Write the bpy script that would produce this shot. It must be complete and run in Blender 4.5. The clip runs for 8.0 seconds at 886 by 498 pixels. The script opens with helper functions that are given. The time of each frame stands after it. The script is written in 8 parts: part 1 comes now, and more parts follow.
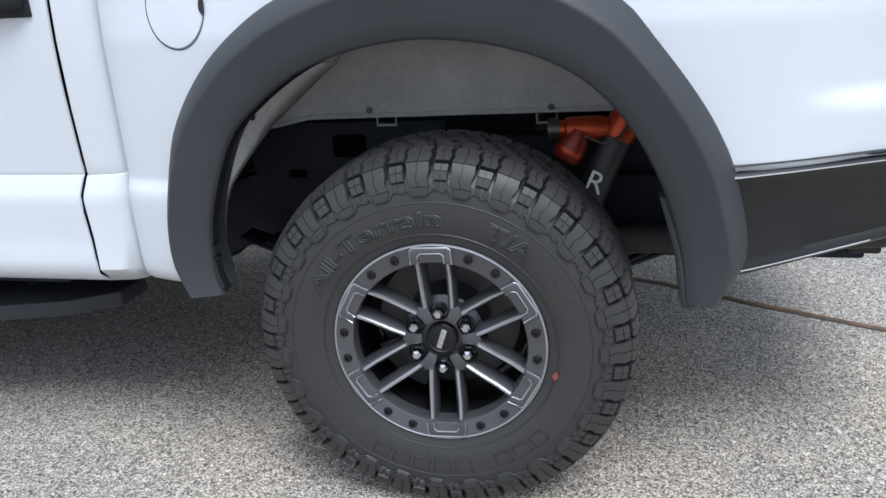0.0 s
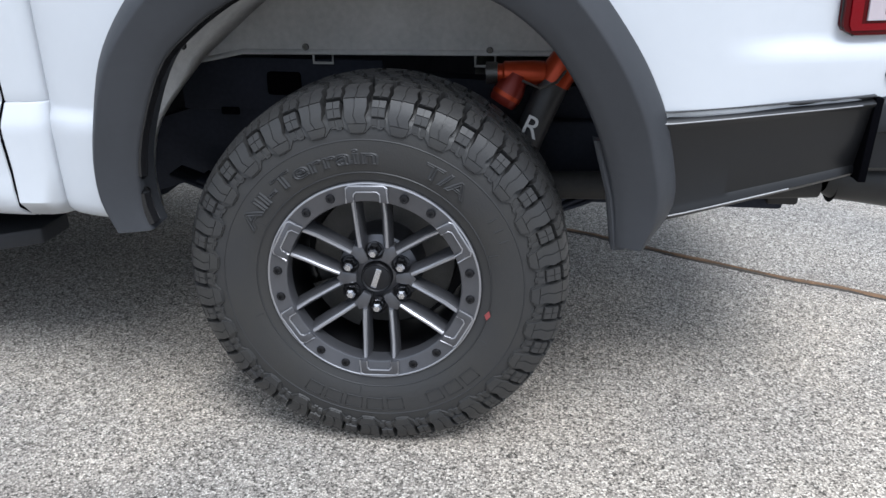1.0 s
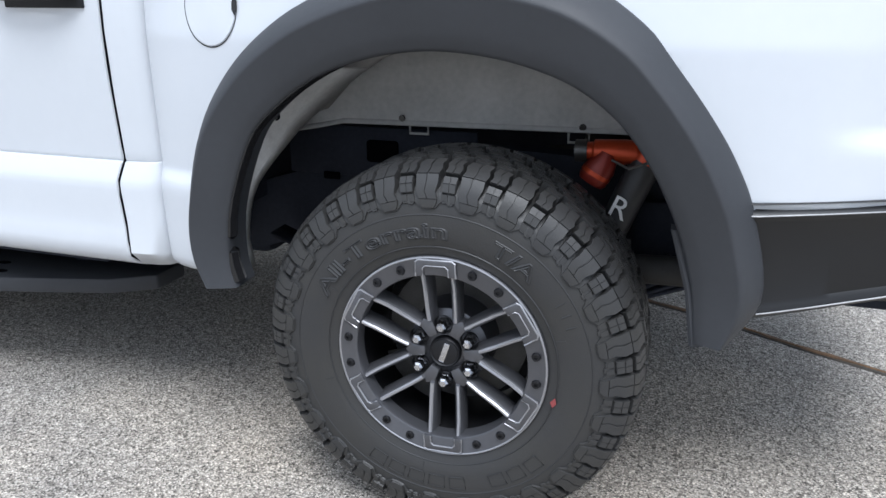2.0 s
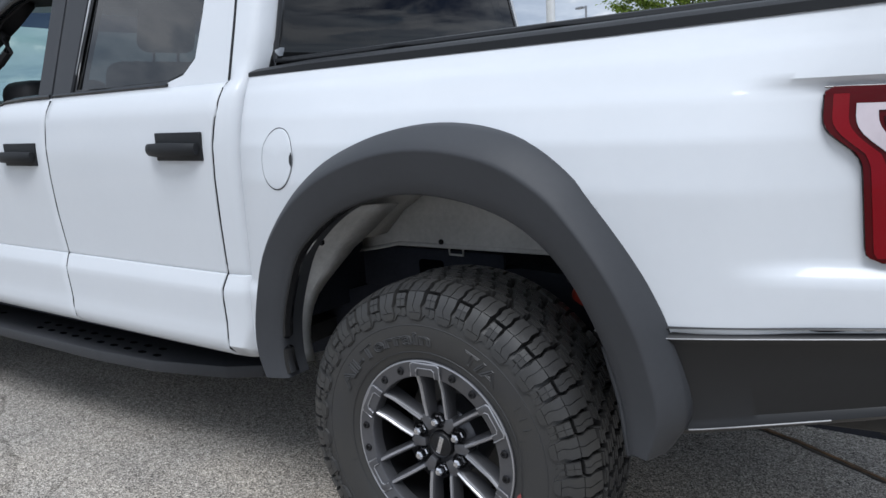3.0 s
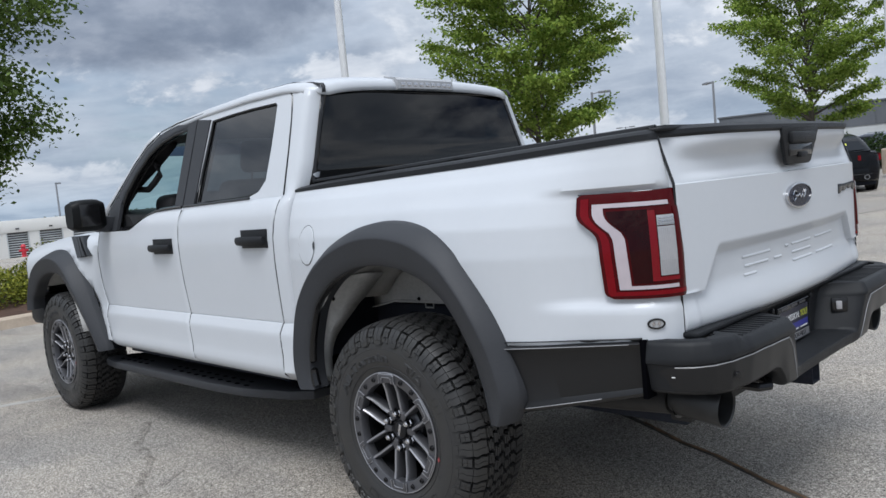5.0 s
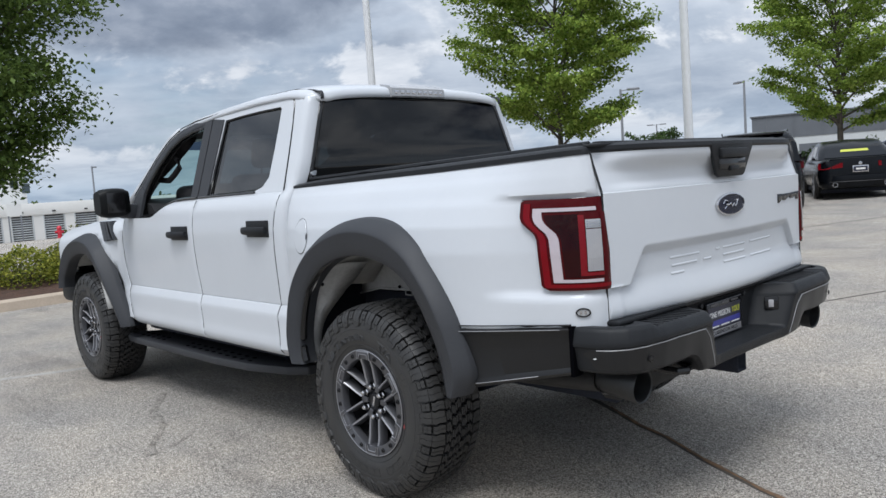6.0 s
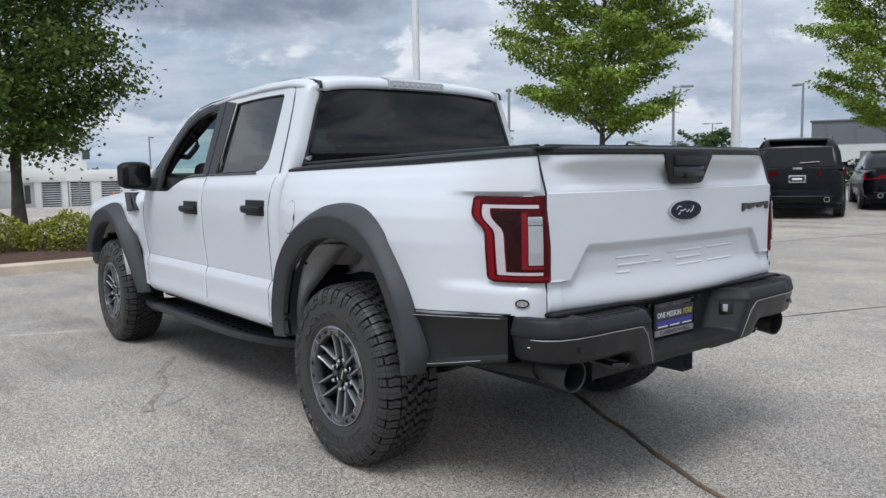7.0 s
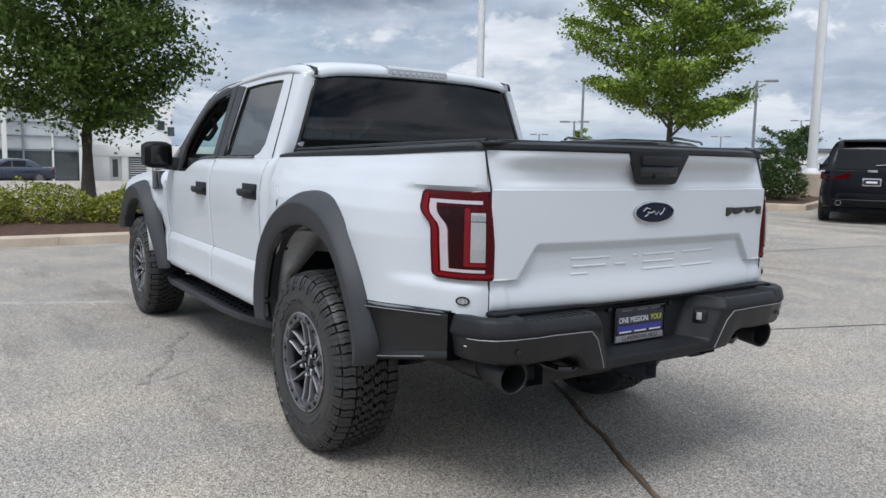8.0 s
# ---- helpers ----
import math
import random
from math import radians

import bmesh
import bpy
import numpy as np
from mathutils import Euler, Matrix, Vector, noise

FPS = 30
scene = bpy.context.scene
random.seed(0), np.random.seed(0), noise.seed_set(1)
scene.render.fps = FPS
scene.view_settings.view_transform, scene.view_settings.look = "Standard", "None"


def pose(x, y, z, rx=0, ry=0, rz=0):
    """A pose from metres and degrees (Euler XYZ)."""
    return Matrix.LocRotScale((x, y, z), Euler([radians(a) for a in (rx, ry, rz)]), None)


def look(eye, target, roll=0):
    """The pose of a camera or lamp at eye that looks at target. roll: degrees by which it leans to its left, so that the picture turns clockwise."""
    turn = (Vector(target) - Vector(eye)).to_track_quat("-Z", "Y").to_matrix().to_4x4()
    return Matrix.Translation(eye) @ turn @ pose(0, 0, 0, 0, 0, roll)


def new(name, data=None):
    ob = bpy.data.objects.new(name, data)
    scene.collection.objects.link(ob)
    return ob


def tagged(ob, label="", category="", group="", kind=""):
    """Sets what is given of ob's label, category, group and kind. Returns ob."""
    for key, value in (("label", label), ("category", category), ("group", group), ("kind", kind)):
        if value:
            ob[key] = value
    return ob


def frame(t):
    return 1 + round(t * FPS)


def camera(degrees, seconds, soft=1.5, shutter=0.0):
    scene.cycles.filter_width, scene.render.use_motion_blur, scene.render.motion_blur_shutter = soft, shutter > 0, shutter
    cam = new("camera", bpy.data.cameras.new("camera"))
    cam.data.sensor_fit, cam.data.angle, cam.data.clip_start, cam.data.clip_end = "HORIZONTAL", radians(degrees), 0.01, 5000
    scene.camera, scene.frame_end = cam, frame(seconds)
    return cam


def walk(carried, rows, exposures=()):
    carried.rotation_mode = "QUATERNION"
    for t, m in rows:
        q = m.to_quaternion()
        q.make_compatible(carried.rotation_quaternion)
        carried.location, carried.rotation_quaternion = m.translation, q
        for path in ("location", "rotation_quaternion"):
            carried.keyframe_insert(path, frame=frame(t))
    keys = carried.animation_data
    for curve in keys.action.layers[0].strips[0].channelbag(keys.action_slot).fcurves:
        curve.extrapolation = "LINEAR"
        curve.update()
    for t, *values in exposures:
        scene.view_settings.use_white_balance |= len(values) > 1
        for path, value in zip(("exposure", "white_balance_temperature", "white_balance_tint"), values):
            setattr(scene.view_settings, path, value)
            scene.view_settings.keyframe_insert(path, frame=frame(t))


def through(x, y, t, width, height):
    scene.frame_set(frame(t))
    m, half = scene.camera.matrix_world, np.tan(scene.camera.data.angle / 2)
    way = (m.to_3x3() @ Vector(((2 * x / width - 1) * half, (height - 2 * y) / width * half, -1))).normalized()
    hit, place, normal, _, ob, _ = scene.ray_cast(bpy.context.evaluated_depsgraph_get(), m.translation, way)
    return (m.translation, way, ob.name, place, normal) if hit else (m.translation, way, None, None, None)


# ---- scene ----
cam = camera(60.3, 8.0)
PATH = [
    (0, (0.311, -2.525, 1.21), (-0.052, -0.683, 0.522), -3.0),
    (0.5, (0.311, -2.553, 1.191), (0.063, -0.724, 0.42), -1.7),
    (1, (0.303, -2.546, 1.179), (0.122, -0.721, 0.381), 0.2),
    (1.5, (0.316, -2.554, 1.178), (0.061, -0.726, 0.409), 0.8),
    (2, (0.465, -2.469, 1.214), (-0.112, -0.674, 0.549), -0.2),
    (2.2, (0.563, -2.435, 1.254), (-0.142, -0.668, 0.639), -0.8),
    (3.3, (1.295, -2.527, 1.31), (0.073, -0.972, 1.016), -3.5),
    (3.5, (1.436, -2.541, 1.301), (0.171, -1.011, 1.062), -3.7),
    (4, (1.773, -2.632, 1.334), (0.426, -1.165, 1.155), -4.7),
    (4.5, (2.0, -2.82, 1.349), (0.61, -1.391, 1.186), -5.3),
    (5.8, (2.624, -2.976, 1.364), (1.171, -1.611, 1.203), -4.5),
    (6, (2.693, -3.014, 1.371), (1.227, -1.664, 1.202), -4.0),
    (6.5, (2.859, -3.052, 1.382), (1.356, -1.746, 1.199), -2.6),
    (7, (3.081, -2.884, 1.382), (1.536, -1.63, 1.184), -0.9),
    (7.5, (3.211, -2.723, 1.394), (1.614, -1.539, 1.178), 0.5),
    (8, (3.339, -2.466, 1.403), (1.682, -1.37, 1.172), 1.2),
]
EXPOSURES = [(0, 0.47, 5950, 10), (1, 0.47, 5950, 10), (2, 0.58, 5950, 10), (2.2, 0.58, 5980, 10), (3.3, -0.09, 6080, 10), (4.7, -0.12, 6120, 10), (6, -0.05, 6180, 10), (8, -0.03, 6180, 10)]
walk(cam, [(t, look(eye, target, roll)) for t, eye, target, roll in PATH], EXPOSURES)

# ---------------------------------------------------------------- sky and sun
SUN_ELEVATION, SUN_AZIMUTH = radians(60), radians(-60)   # azimuth counted from +x towards +y
world = bpy.data.worlds.new("cloudy_sky")
scene.world = world
world.use_nodes = True
wn, wl = world.node_tree.nodes, world.node_tree.links
wn.clear()


def wnode(kind, **values):
    n = wn.new(kind)
    for k, v in values.items():
        n.inputs[k].default_value = v
    return n


def wmath(op, a, b=None, c=None):
    n = wn.new("ShaderNodeMath")
    n.operation = op
    for i, v in enumerate((a, b, c)):
        if v is None:
            continue
        if isinstance(v, (int, float)):
            n.inputs[i].default_value = v
        else:
            wl.new(v, n.inputs[i])
    return n.outputs[0]


def wramp(value, stops):
    n = wn.new("ShaderNodeValToRGB")
    e = n.color_ramp.elements
    while len(e) < len(stops):
        e.new(0.5)
    for item, (at, col) in zip(e, stops):
        item.position, item.color = at, (*col, 1)
    wl.new(value, n.inputs[0])
    return n.outputs[0]


sky = wn.new("ShaderNodeTexSky")
sky.sky_type, sky.sun_disc = "NISHITA", False
sky.sun_elevation, sky.sun_rotation = SUN_ELEVATION, radians(90) - SUN_AZIMUTH
sky_dim = wn.new("ShaderNodeVectorMath")
sky_dim.operation = "SCALE"
sky_dim.inputs["Scale"].default_value = 0.11
wl.new(sky.outputs[0], sky_dim.inputs[0])
coord = wn.new("ShaderNodeTexCoord")
split = wn.new("ShaderNodeSeparateXYZ")
wl.new(coord.outputs["Generated"], split.inputs[0])
up = wmath("MAXIMUM", split.outputs[2], 0.0)


def cloud_noise(scale, detail, rough, offset, distort=0.0, squash=1.9):
    """Noise over the sky's directions, flattened so that banks lie level."""
    place = wn.new("ShaderNodeMapping")
    place.inputs["Location"].default_value, place.inputs["Scale"].default_value = offset, (1, 1, squash)
    wl.new(coord.outputs["Generated"], place.inputs[0])
    n = wnode("ShaderNodeTexNoise", Scale=scale, Detail=detail, Roughness=rough, Distortion=distort)
    wl.new(place.outputs[0], n.inputs["Vector"])
    return n.outputs["Fac"]


# cloud deck seen in perspective: directions laid out on a level plane overhead
lift = wmath("ADD", up, 0.13)
plane = wn.new("ShaderNodeCombineXYZ")
wl.new(wmath("DIVIDE", split.outputs[0], lift), plane.inputs[0])
wl.new(wmath("DIVIDE", split.outputs[1], lift), plane.inputs[1])


def deck(scale, detail, rough, offset, distort=0.0):
    place = wn.new("ShaderNodeMapping")
    place.inputs["Location"].default_value = offset
    wl.new(plane.outputs[0], place.inputs[0])
    n = wnode("ShaderNodeTexNoise", Scale=scale, Detail=detail, Roughness=rough, Distortion=distort)
    wl.new(place.outputs[0], n.inputs["Vector"])
    return n.outputs["Fac"]


def blend(fac, low, high):
    m = wn.new("ShaderNodeMix")
    m.data_type = "RGBA"
    for slot, v in ((0, fac), (6, low), (7, high)):
        if isinstance(v, tuple):
            m.inputs[slot].default_value = (*v, 1)
        else:
            wl.new(v, m.inputs[slot])
    return m.outputs[2]


def mask(value, lo, hi):
    n = wn.new("ShaderNodeMapRange")
    n.interpolation_type = "SMOOTHSTEP"
    n.inputs["From Min"].default_value, n.inputs["From Max"].default_value = lo, hi
    wl.new(value, n.inputs["Value"])
    return n.outputs[0]


def toward(azimuth, height, wide, tall, wobble, amount):
    """Soft oval about one direction of the sky, its edge torn by a noise: 1 inside, 0 outside."""
    ca, sa = math.cos(radians(azimuth)), math.sin(radians(azimuth))
    across = wmath("ADD", wmath("MULTIPLY", split.outputs[0], -sa), wmath("MULTIPLY", split.outputs[1], ca))
    ahead = wmath("ADD", wmath("MULTIPLY", split.outputs[0], ca), wmath("MULTIPLY", split.outputs[1], sa))
    u = wmath("POWER", wmath("ABSOLUTE", wmath("DIVIDE", across, wide)), 2.0)
    v = wmath("POWER", wmath("ABSOLUTE", wmath("DIVIDE", wmath("SUBTRACT", split.outputs[2], height), tall)), 2.0)
    q = wmath("ADD", wmath("ADD", u, v), wmath("MULTIPLY", wmath("SUBTRACT", wobble, 0.5), amount))
    return wmath("MULTIPLY", mask(q, 1.25, 0.45), mask(ahead, 0.0, 0.2))


OFF = (4.3, 1.9, 0.35)
puff = cloud_noise(4.2, 11, 0.57, OFF, 0.25, 1.9)
puff_up = cloud_noise(4.2, 11, 0.57, (OFF[0], OFF[1], OFF[2] + 0.11), 0.25, 1.9)
broad = cloud_noise(1.9, 8, 0.55, (2.1, 0.7, 1.3), 0.3, 3.2)
veil = deck(0.30, 5, 0.55, (7.7, 2.3, 0.4), 0.2)
# blue between the clouds, a grey-blue haze band low down, lit heaps before it
high = blend(mask(veil, 0.31, 0.45), sky_dim.outputs[0], wramp(puff_up, [(0.35, (0.47, 0.545, 0.65)), (0.62, (0.76, 0.815, 0.89))]))
haze = blend(mask(split.outputs[2], 0.10, 0.015), high, wramp(broad, [(0.40, (0.40, 0.52, 0.66)), (0.58, (0.70, 0.78, 0.87))]))
lit = wramp(wmath("MULTIPLY_ADD", wmath("SUBTRACT", puff, puff_up), 1.7, 0.5), [(0.26, (0.42, 0.48, 0.57)), (0.44, (0.66, 0.715, 0.79)), (0.60, (0.94, 0.965, 1.00))])
heaps = blend(wmath("MULTIPLY", mask(puff, 0.46, 0.52), mask(split.outputs[2], 0.015, 0.085)), haze, lit)
dark = wramp(puff, [(0.36, (0.20, 0.243, 0.322)), (0.64, (0.47, 0.525, 0.62))])
# dark-based banks: one large over the white buildings, smaller ones where the broad noise swells
bank = wmath("MAXIMUM", toward(157, 0.245, 0.25, 0.070, puff, 2.2), wmath("MULTIPLY", mask(broad, 0.57, 0.67), wmath("MULTIPLY", mask(split.outputs[2], 0.10, 0.20), 0.55)))
banked = blend(wmath("MULTIPLY", bank, 0.90), heaps, dark)
# broken cloud with deep blue openings behind the camera, as the rear glass mirrors it
gap = wmath("MULTIPLY", toward(38, 0.19, 0.55, 0.085, puff, 4.0), mask(broad, 0.60, 0.46))
clouds = blend(wmath("MULTIPLY", gap, 0.92), banked, (0.05, 0.085, 0.19))
# fine ripples of the cloud deck, drawn out towards the horizon
ripple = wramp(deck(1.5, 9, 0.62, (3.1, 0.4, 0.0), 0.3), [(0.36, (0.80, 0.825, 0.86)), (0.52, (1.0, 1.0, 1.0)), (0.66, (1.10, 1.09, 1.08))])
rippled = wn.new("ShaderNodeMix")
rippled.data_type, rippled.blend_type = "RGBA", "MULTIPLY"
rippled.inputs[0].default_value = 1.0
wl.new(clouds, rippled.inputs[6])
wl.new(ripple, rippled.inputs[7])
# an overcast sky grows brighter towards the zenith
background = wnode("ShaderNodeBackground")
wl.new(rippled.outputs[2], background.inputs[0])
wl.new(wmath("MULTIPLY_ADD", wmath("POWER", up, 1.5), 0.80, 0.85), background.inputs[1])
wl.new(background.outputs[0], wn.new("ShaderNodeOutputWorld").inputs[0])

sun = new("sun", bpy.data.lights.new("sun", "SUN"))
sun.data.energy, sun.data.angle, sun.data.color = 2.25, radians(26), (1.0, 0.985, 0.955)
sun_way = Vector((math.cos(SUN_ELEVATION) * math.cos(SUN_AZIMUTH), math.cos(SUN_ELEVATION) * math.sin(SUN_AZIMUTH), math.sin(SUN_ELEVATION)))
sun.matrix_world = look(sun_way * 60, (0, 0, 0))

# ---------------------------------------------------------------- materials
def material(name, color, rough=0.5, metal=0.0, vary=0.12, scale=6.0, bump=0.0, bump_scale=60.0, coat=0.0, tint=None, spec=0.5, rough_vary=0.1):
    """A surface whose colour wanders at two scales, with a fine relief; metres in object space."""
    m = bpy.data.materials.new(name)
    m.use_nodes = True
    n, l = m.node_tree.nodes, m.node_tree.links
    b = n["Principled BSDF"]
    tc = n.new("ShaderNodeTexCoord")
    big = n.new("ShaderNodeTexNoise")
    big.inputs["Scale"].default_value, big.inputs["Detail"].default_value = scale, 5
    fine = n.new("ShaderNodeTexNoise")
    fine.inputs["Scale"].default_value, fine.inputs["Detail"].default_value = scale * 14, 3
    l.new(tc.outputs["Object"], big.inputs["Vector"])
    l.new(tc.outputs["Object"], fine.inputs["Vector"])
    add = n.new("ShaderNodeMath")
    add.operation = "MULTIPLY_ADD"
    add.inputs[1].default_value = 0.4
    l.new(fine.outputs["Fac"], add.inputs[0])
    l.new(big.outputs["Fac"], add.inputs[2])
    ramp = n.new("ShaderNodeValToRGB")
    e = ramp.color_ramp.elements
    low = tint or tuple(c * (1 - vary) for c in color)
    e[0].position, e[0].color = 0.45, (*low, 1)
    e[1].position, e[1].color = 0.95, (*[min(1, c * (1 + vary * 0.6)) for c in color], 1)
    l.new(add.outputs[0], ramp.inputs[0])
    l.new(ramp.outputs[0], b.inputs["Base Color"])
    b.inputs["Metallic"].default_value = metal
    b.inputs["Specular IOR Level"].default_value = spec
    mr = n.new("ShaderNodeMapRange")
    mr.inputs["To Min"].default_value, mr.inputs["To Max"].default_value = max(0.02, rough - rough_vary), min(1, rough + rough_vary)
    l.new(big.outputs["Fac"], mr.inputs["Value"])
    l.new(mr.outputs[0], b.inputs["Roughness"])
    b.inputs["Coat Weight"].default_value, b.inputs["Coat Roughness"].default_value = coat, 0.03
    if bump:
        bn = n.new("ShaderNodeTexNoise")
        bn.inputs["Scale"].default_value, bn.inputs["Detail"].default_value = bump_scale, 3
        l.new(tc.outputs["Object"], bn.inputs["Vector"])
        bp = n.new("ShaderNodeBump")
        bp.inputs["Strength"].default_value, bp.inputs["Distance"].default_value = bump, 0.01
        l.new(bn.outputs["Fac"], bp.inputs["Height"])
        l.new(bp.outputs[0], b.inputs["Normal"])
    return m


def glass(name, color, through, rough=0.0, ior=1.55):
    """A thin pane: it lets a tinted share of the light through and mirrors by Fresnel."""
    m = bpy.data.materials.new(name)
    m.use_nodes = True
    n, l = m.node_tree.nodes, m.node_tree.links
    n.clear()
    tr, gl, mx, fr = (n.new("ShaderNodeBsdf" + k) for k in ("Transparent", "Glossy")), None, None, None
    tr, gl = tuple(tr)
    tr.inputs[0].default_value = (*[c * through for c in color], 1)
    gl.inputs["Roughness"].default_value = rough
    fr = n.new("ShaderNodeFresnel")
    fr.inputs[0].default_value = ior
    mx = n.new("ShaderNodeMixShader")
    l.new(fr.outputs[0], mx.inputs[0])
    l.new(tr.outputs[0], mx.inputs[1])
    l.new(gl.outputs[0], mx.inputs[2])
    l.new(mx.outputs[0], n.new("ShaderNodeOutputMaterial").inputs[0])
    return m


def leaf_material(name, dark, light):
    m = bpy.data.materials.new(name)
    m.use_nodes = True
    n, l = m.node_tree.nodes, m.node_tree.links
    b = n["Principled BSDF"]
    geo = n.new("ShaderNodeNewGeometry")
    ramp = n.new("ShaderNodeValToRGB")
    e = ramp.color_ramp.elements
    e[0].color, e[1].color = (*dark, 1), (*light, 1)
    l.new(geo.outputs["Random Per Island"], ramp.inputs[0])
    l.new(ramp.outputs[0], b.inputs["Base Color"])
    b.inputs["Roughness"].default_value = 0.6
    b.inputs["Specular IOR Level"].default_value = 0.25
    tr = n.new("ShaderNodeBsdfTranslucent")
    l.new(ramp.outputs[0], tr.inputs[0])
    mx = n.new("ShaderNodeMixShader")
    mx.inputs[0].default_value = 0.35
    l.new(b.outputs[0], mx.inputs[1])
    l.new(tr.outputs[0], mx.inputs[2])
    l.new(mx.outputs[0], n["Material Output"].inputs[0])
    return m


def pavement_material(name="aggregate_pavement", dirt=1.0):
    """Worn exposed-aggregate paving: pale stone chips in a grey binder, wide stains and scuffs."""
    m = bpy.data.materials.new(name)
    m.use_nodes = True
    n, l = m.node_tree.nodes, m.node_tree.links
    b = n["Principled BSDF"]
    geo = n.new("ShaderNodeNewGeometry")

    def noise_at(scale, detail=4, rough=0.55):
        t = n.new("ShaderNodeTexNoise")
        t.inputs["Scale"].default_value, t.inputs["Detail"].default_value, t.inputs["Roughness"].default_value = scale, detail, rough
        l.new(geo.outputs["Position"], t.inputs["Vector"])
        return t.outputs["Fac"]

    def ramp_of(v, stops):
        r = n.new("ShaderNodeValToRGB")
        e = r.color_ramp.elements
        while len(e) < len(stops):
            e.new(0.5)
        for it, (p, c) in zip(e, stops):
            it.position, it.color = p, (*c, 1)
        l.new(v, r.inputs[0])
        return r.outputs[0]

    def mixed(kind, fac, a, c):
        x = n.new("ShaderNodeMix")
        x.data_type, x.blend_type = "RGBA", kind
        if isinstance(fac, float):
            x.inputs[0].default_value = fac
        else:
            l.new(fac, x.inputs[0])
        l.new(a, x.inputs[6])
        l.new(c, x.inputs[7])
        return x.outputs[2]

    vor = n.new("ShaderNodeTexVoronoi")
    vor.inputs["Scale"].default_value = 215
    l.new(geo.outputs["Position"], vor.inputs["Vector"])
    grey = n.new("ShaderNodeSeparateColor")
    l.new(vor.outputs["Color"], grey.inputs[0])
    chips = ramp_of(grey.outputs[0], [(0.0, (0.085, 0.080, 0.074)), (0.22, (0.335, 0.314, 0.289)), (0.62, (0.60, 0.563, 0.520)), (0.88, (0.76, 0.72, 0.67)), (1.0, (0.95, 0.92, 0.87))])
    binder = ramp_of(vor.outputs["Distance"], [(0.25, (1, 1, 1)), (0.75, (0.55, 0.55, 0.55))])
    col = mixed("MULTIPLY", 1.0, chips, binder)
    grit = ramp_of(noise_at(44, 4, 0.75), [(0.36, (0.72, 0.72, 0.72)), (0.64, (1.20, 1.195, 1.19))])
    col = mixed("MULTIPLY", 1.0, col, grit)
    mid = ramp_of(noise_at(1.1, 6), [(0.3, (0.80, 0.805, 0.81)), (0.68, (1.08, 1.06, 1.03))])
    col = mixed("MULTIPLY", 1.0, col, mid)
    wide = ramp_of(noise_at(0.23, 5), [(0.33, (0.88, 0.88, 0.88)), (0.62, (1.06, 1.045, 1.02))])
    col = mixed("MULTIPLY", 1.0, col, wide)
    spots = ramp_of(noise_at(7, 3), [(0.24, (0.52, 0.50, 0.48)), (0.32, (1, 1, 1))])
    col = mixed("MULTIPLY", 0.7, col, spots)
    # rain-drawn streaks of dirt, and warm soil tints
    turn = n.new("ShaderNodeMapping")
    turn.inputs["Rotation"].default_value, turn.inputs["Scale"].default_value = (0, 0, radians(28)), (0.30, 1.5, 1.0)
    l.new(geo.outputs["Position"], turn.inputs[0])
    drawn = n.new("ShaderNodeTexNoise")
    drawn.inputs["Scale"].default_value, drawn.inputs["Detail"].default_value, drawn.inputs["Roughness"].default_value = 1.0, 7, 0.62
    l.new(turn.outputs[0], drawn.inputs["Vector"])
    col = mixed("MULTIPLY", 1.0, col, ramp_of(drawn.outputs["Fac"], [(0.36, (0.74, 0.74, 0.75)), (0.44, (0.96, 0.96, 0.96)), (0.68, (1.05, 1.04, 1.02))]))
    col = mixed("MULTIPLY", 0.8, col, ramp_of(noise_at(0.55, 4), [(0.42, (1, 1, 1)), (0.62, (1.03, 0.995, 0.95))]))
    if dirt < 1:
        col = mixed("MULTIPLY", 1.0, col, ramp_of(noise_at(14, 4), [(0.35, (dirt * 0.75, dirt * 0.74, dirt * 0.73)), (0.65, (1, 1, 1))]))
    l.new(col, b.inputs["Base Color"])
    b.inputs["Roughness"].default_value = 0.9
    b.inputs["Specular IOR Level"].default_value = 0.3
    bp = n.new("ShaderNodeBump")
    bp.inputs["Strength"].default_value, bp.inputs["Distance"].default_value = 0.7, 0.005
    l.new(vor.outputs["Distance"], bp.inputs["Height"])
    l.new(bp.outputs[0], b.inputs["Normal"])
    return m


PAINT = material("white_car_paint", (0.570, 0.592, 0.622), 0.50, vary=0.02, scale=3, coat=0.40, rough_vary=0.04, spec=0.3)
PAINT_DARKGREY = material("satin_dark_grey_paint", (0.0105, 0.0108, 0.0120), 0.40, vary=0.1, scale=4, coat=0.12, spec=0.35)
FLARE = material("textured_charcoal_plastic", (0.036, 0.038, 0.043), 0.55, vary=0.12, scale=5, spec=0.35, bump=0.06, bump_scale=900)
PLASTIC = material("black_grained_plastic", (0.0112, 0.0122, 0.0142), 0.50, vary=0.15, scale=7, bump=0.12, bump_scale=700, spec=0.30)
GLOSS_BLACK = material("gloss_black_plastic", (0.010, 0.010, 0.011), 0.15, vary=0.1, rough_vary=0.03)
MIRROR_BLACK = material("black_mirror_housing", (0.004, 0.0045, 0.005), 0.45, vary=0.15, scale=7, spec=0.18)
RUBBER = material("tyre_rubber", (0.027, 0.027, 0.028), 0.47, vary=0.25, scale=9, bump=0.10, bump_scale=260, tint=(0.036, 0.035, 0.033), spec=0.42)
# near-black colour that stands for the shade in holes and shut gaps
HOLE = material("painted_gap_shade", (0.003, 0.003, 0.004), 0.9, vary=0.1, spec=0.0)
RUBBER_MARK = material("moulded_rubber_lettering", (0.0285, 0.0285, 0.0295), 0.5, vary=0.15, spec=0.4)
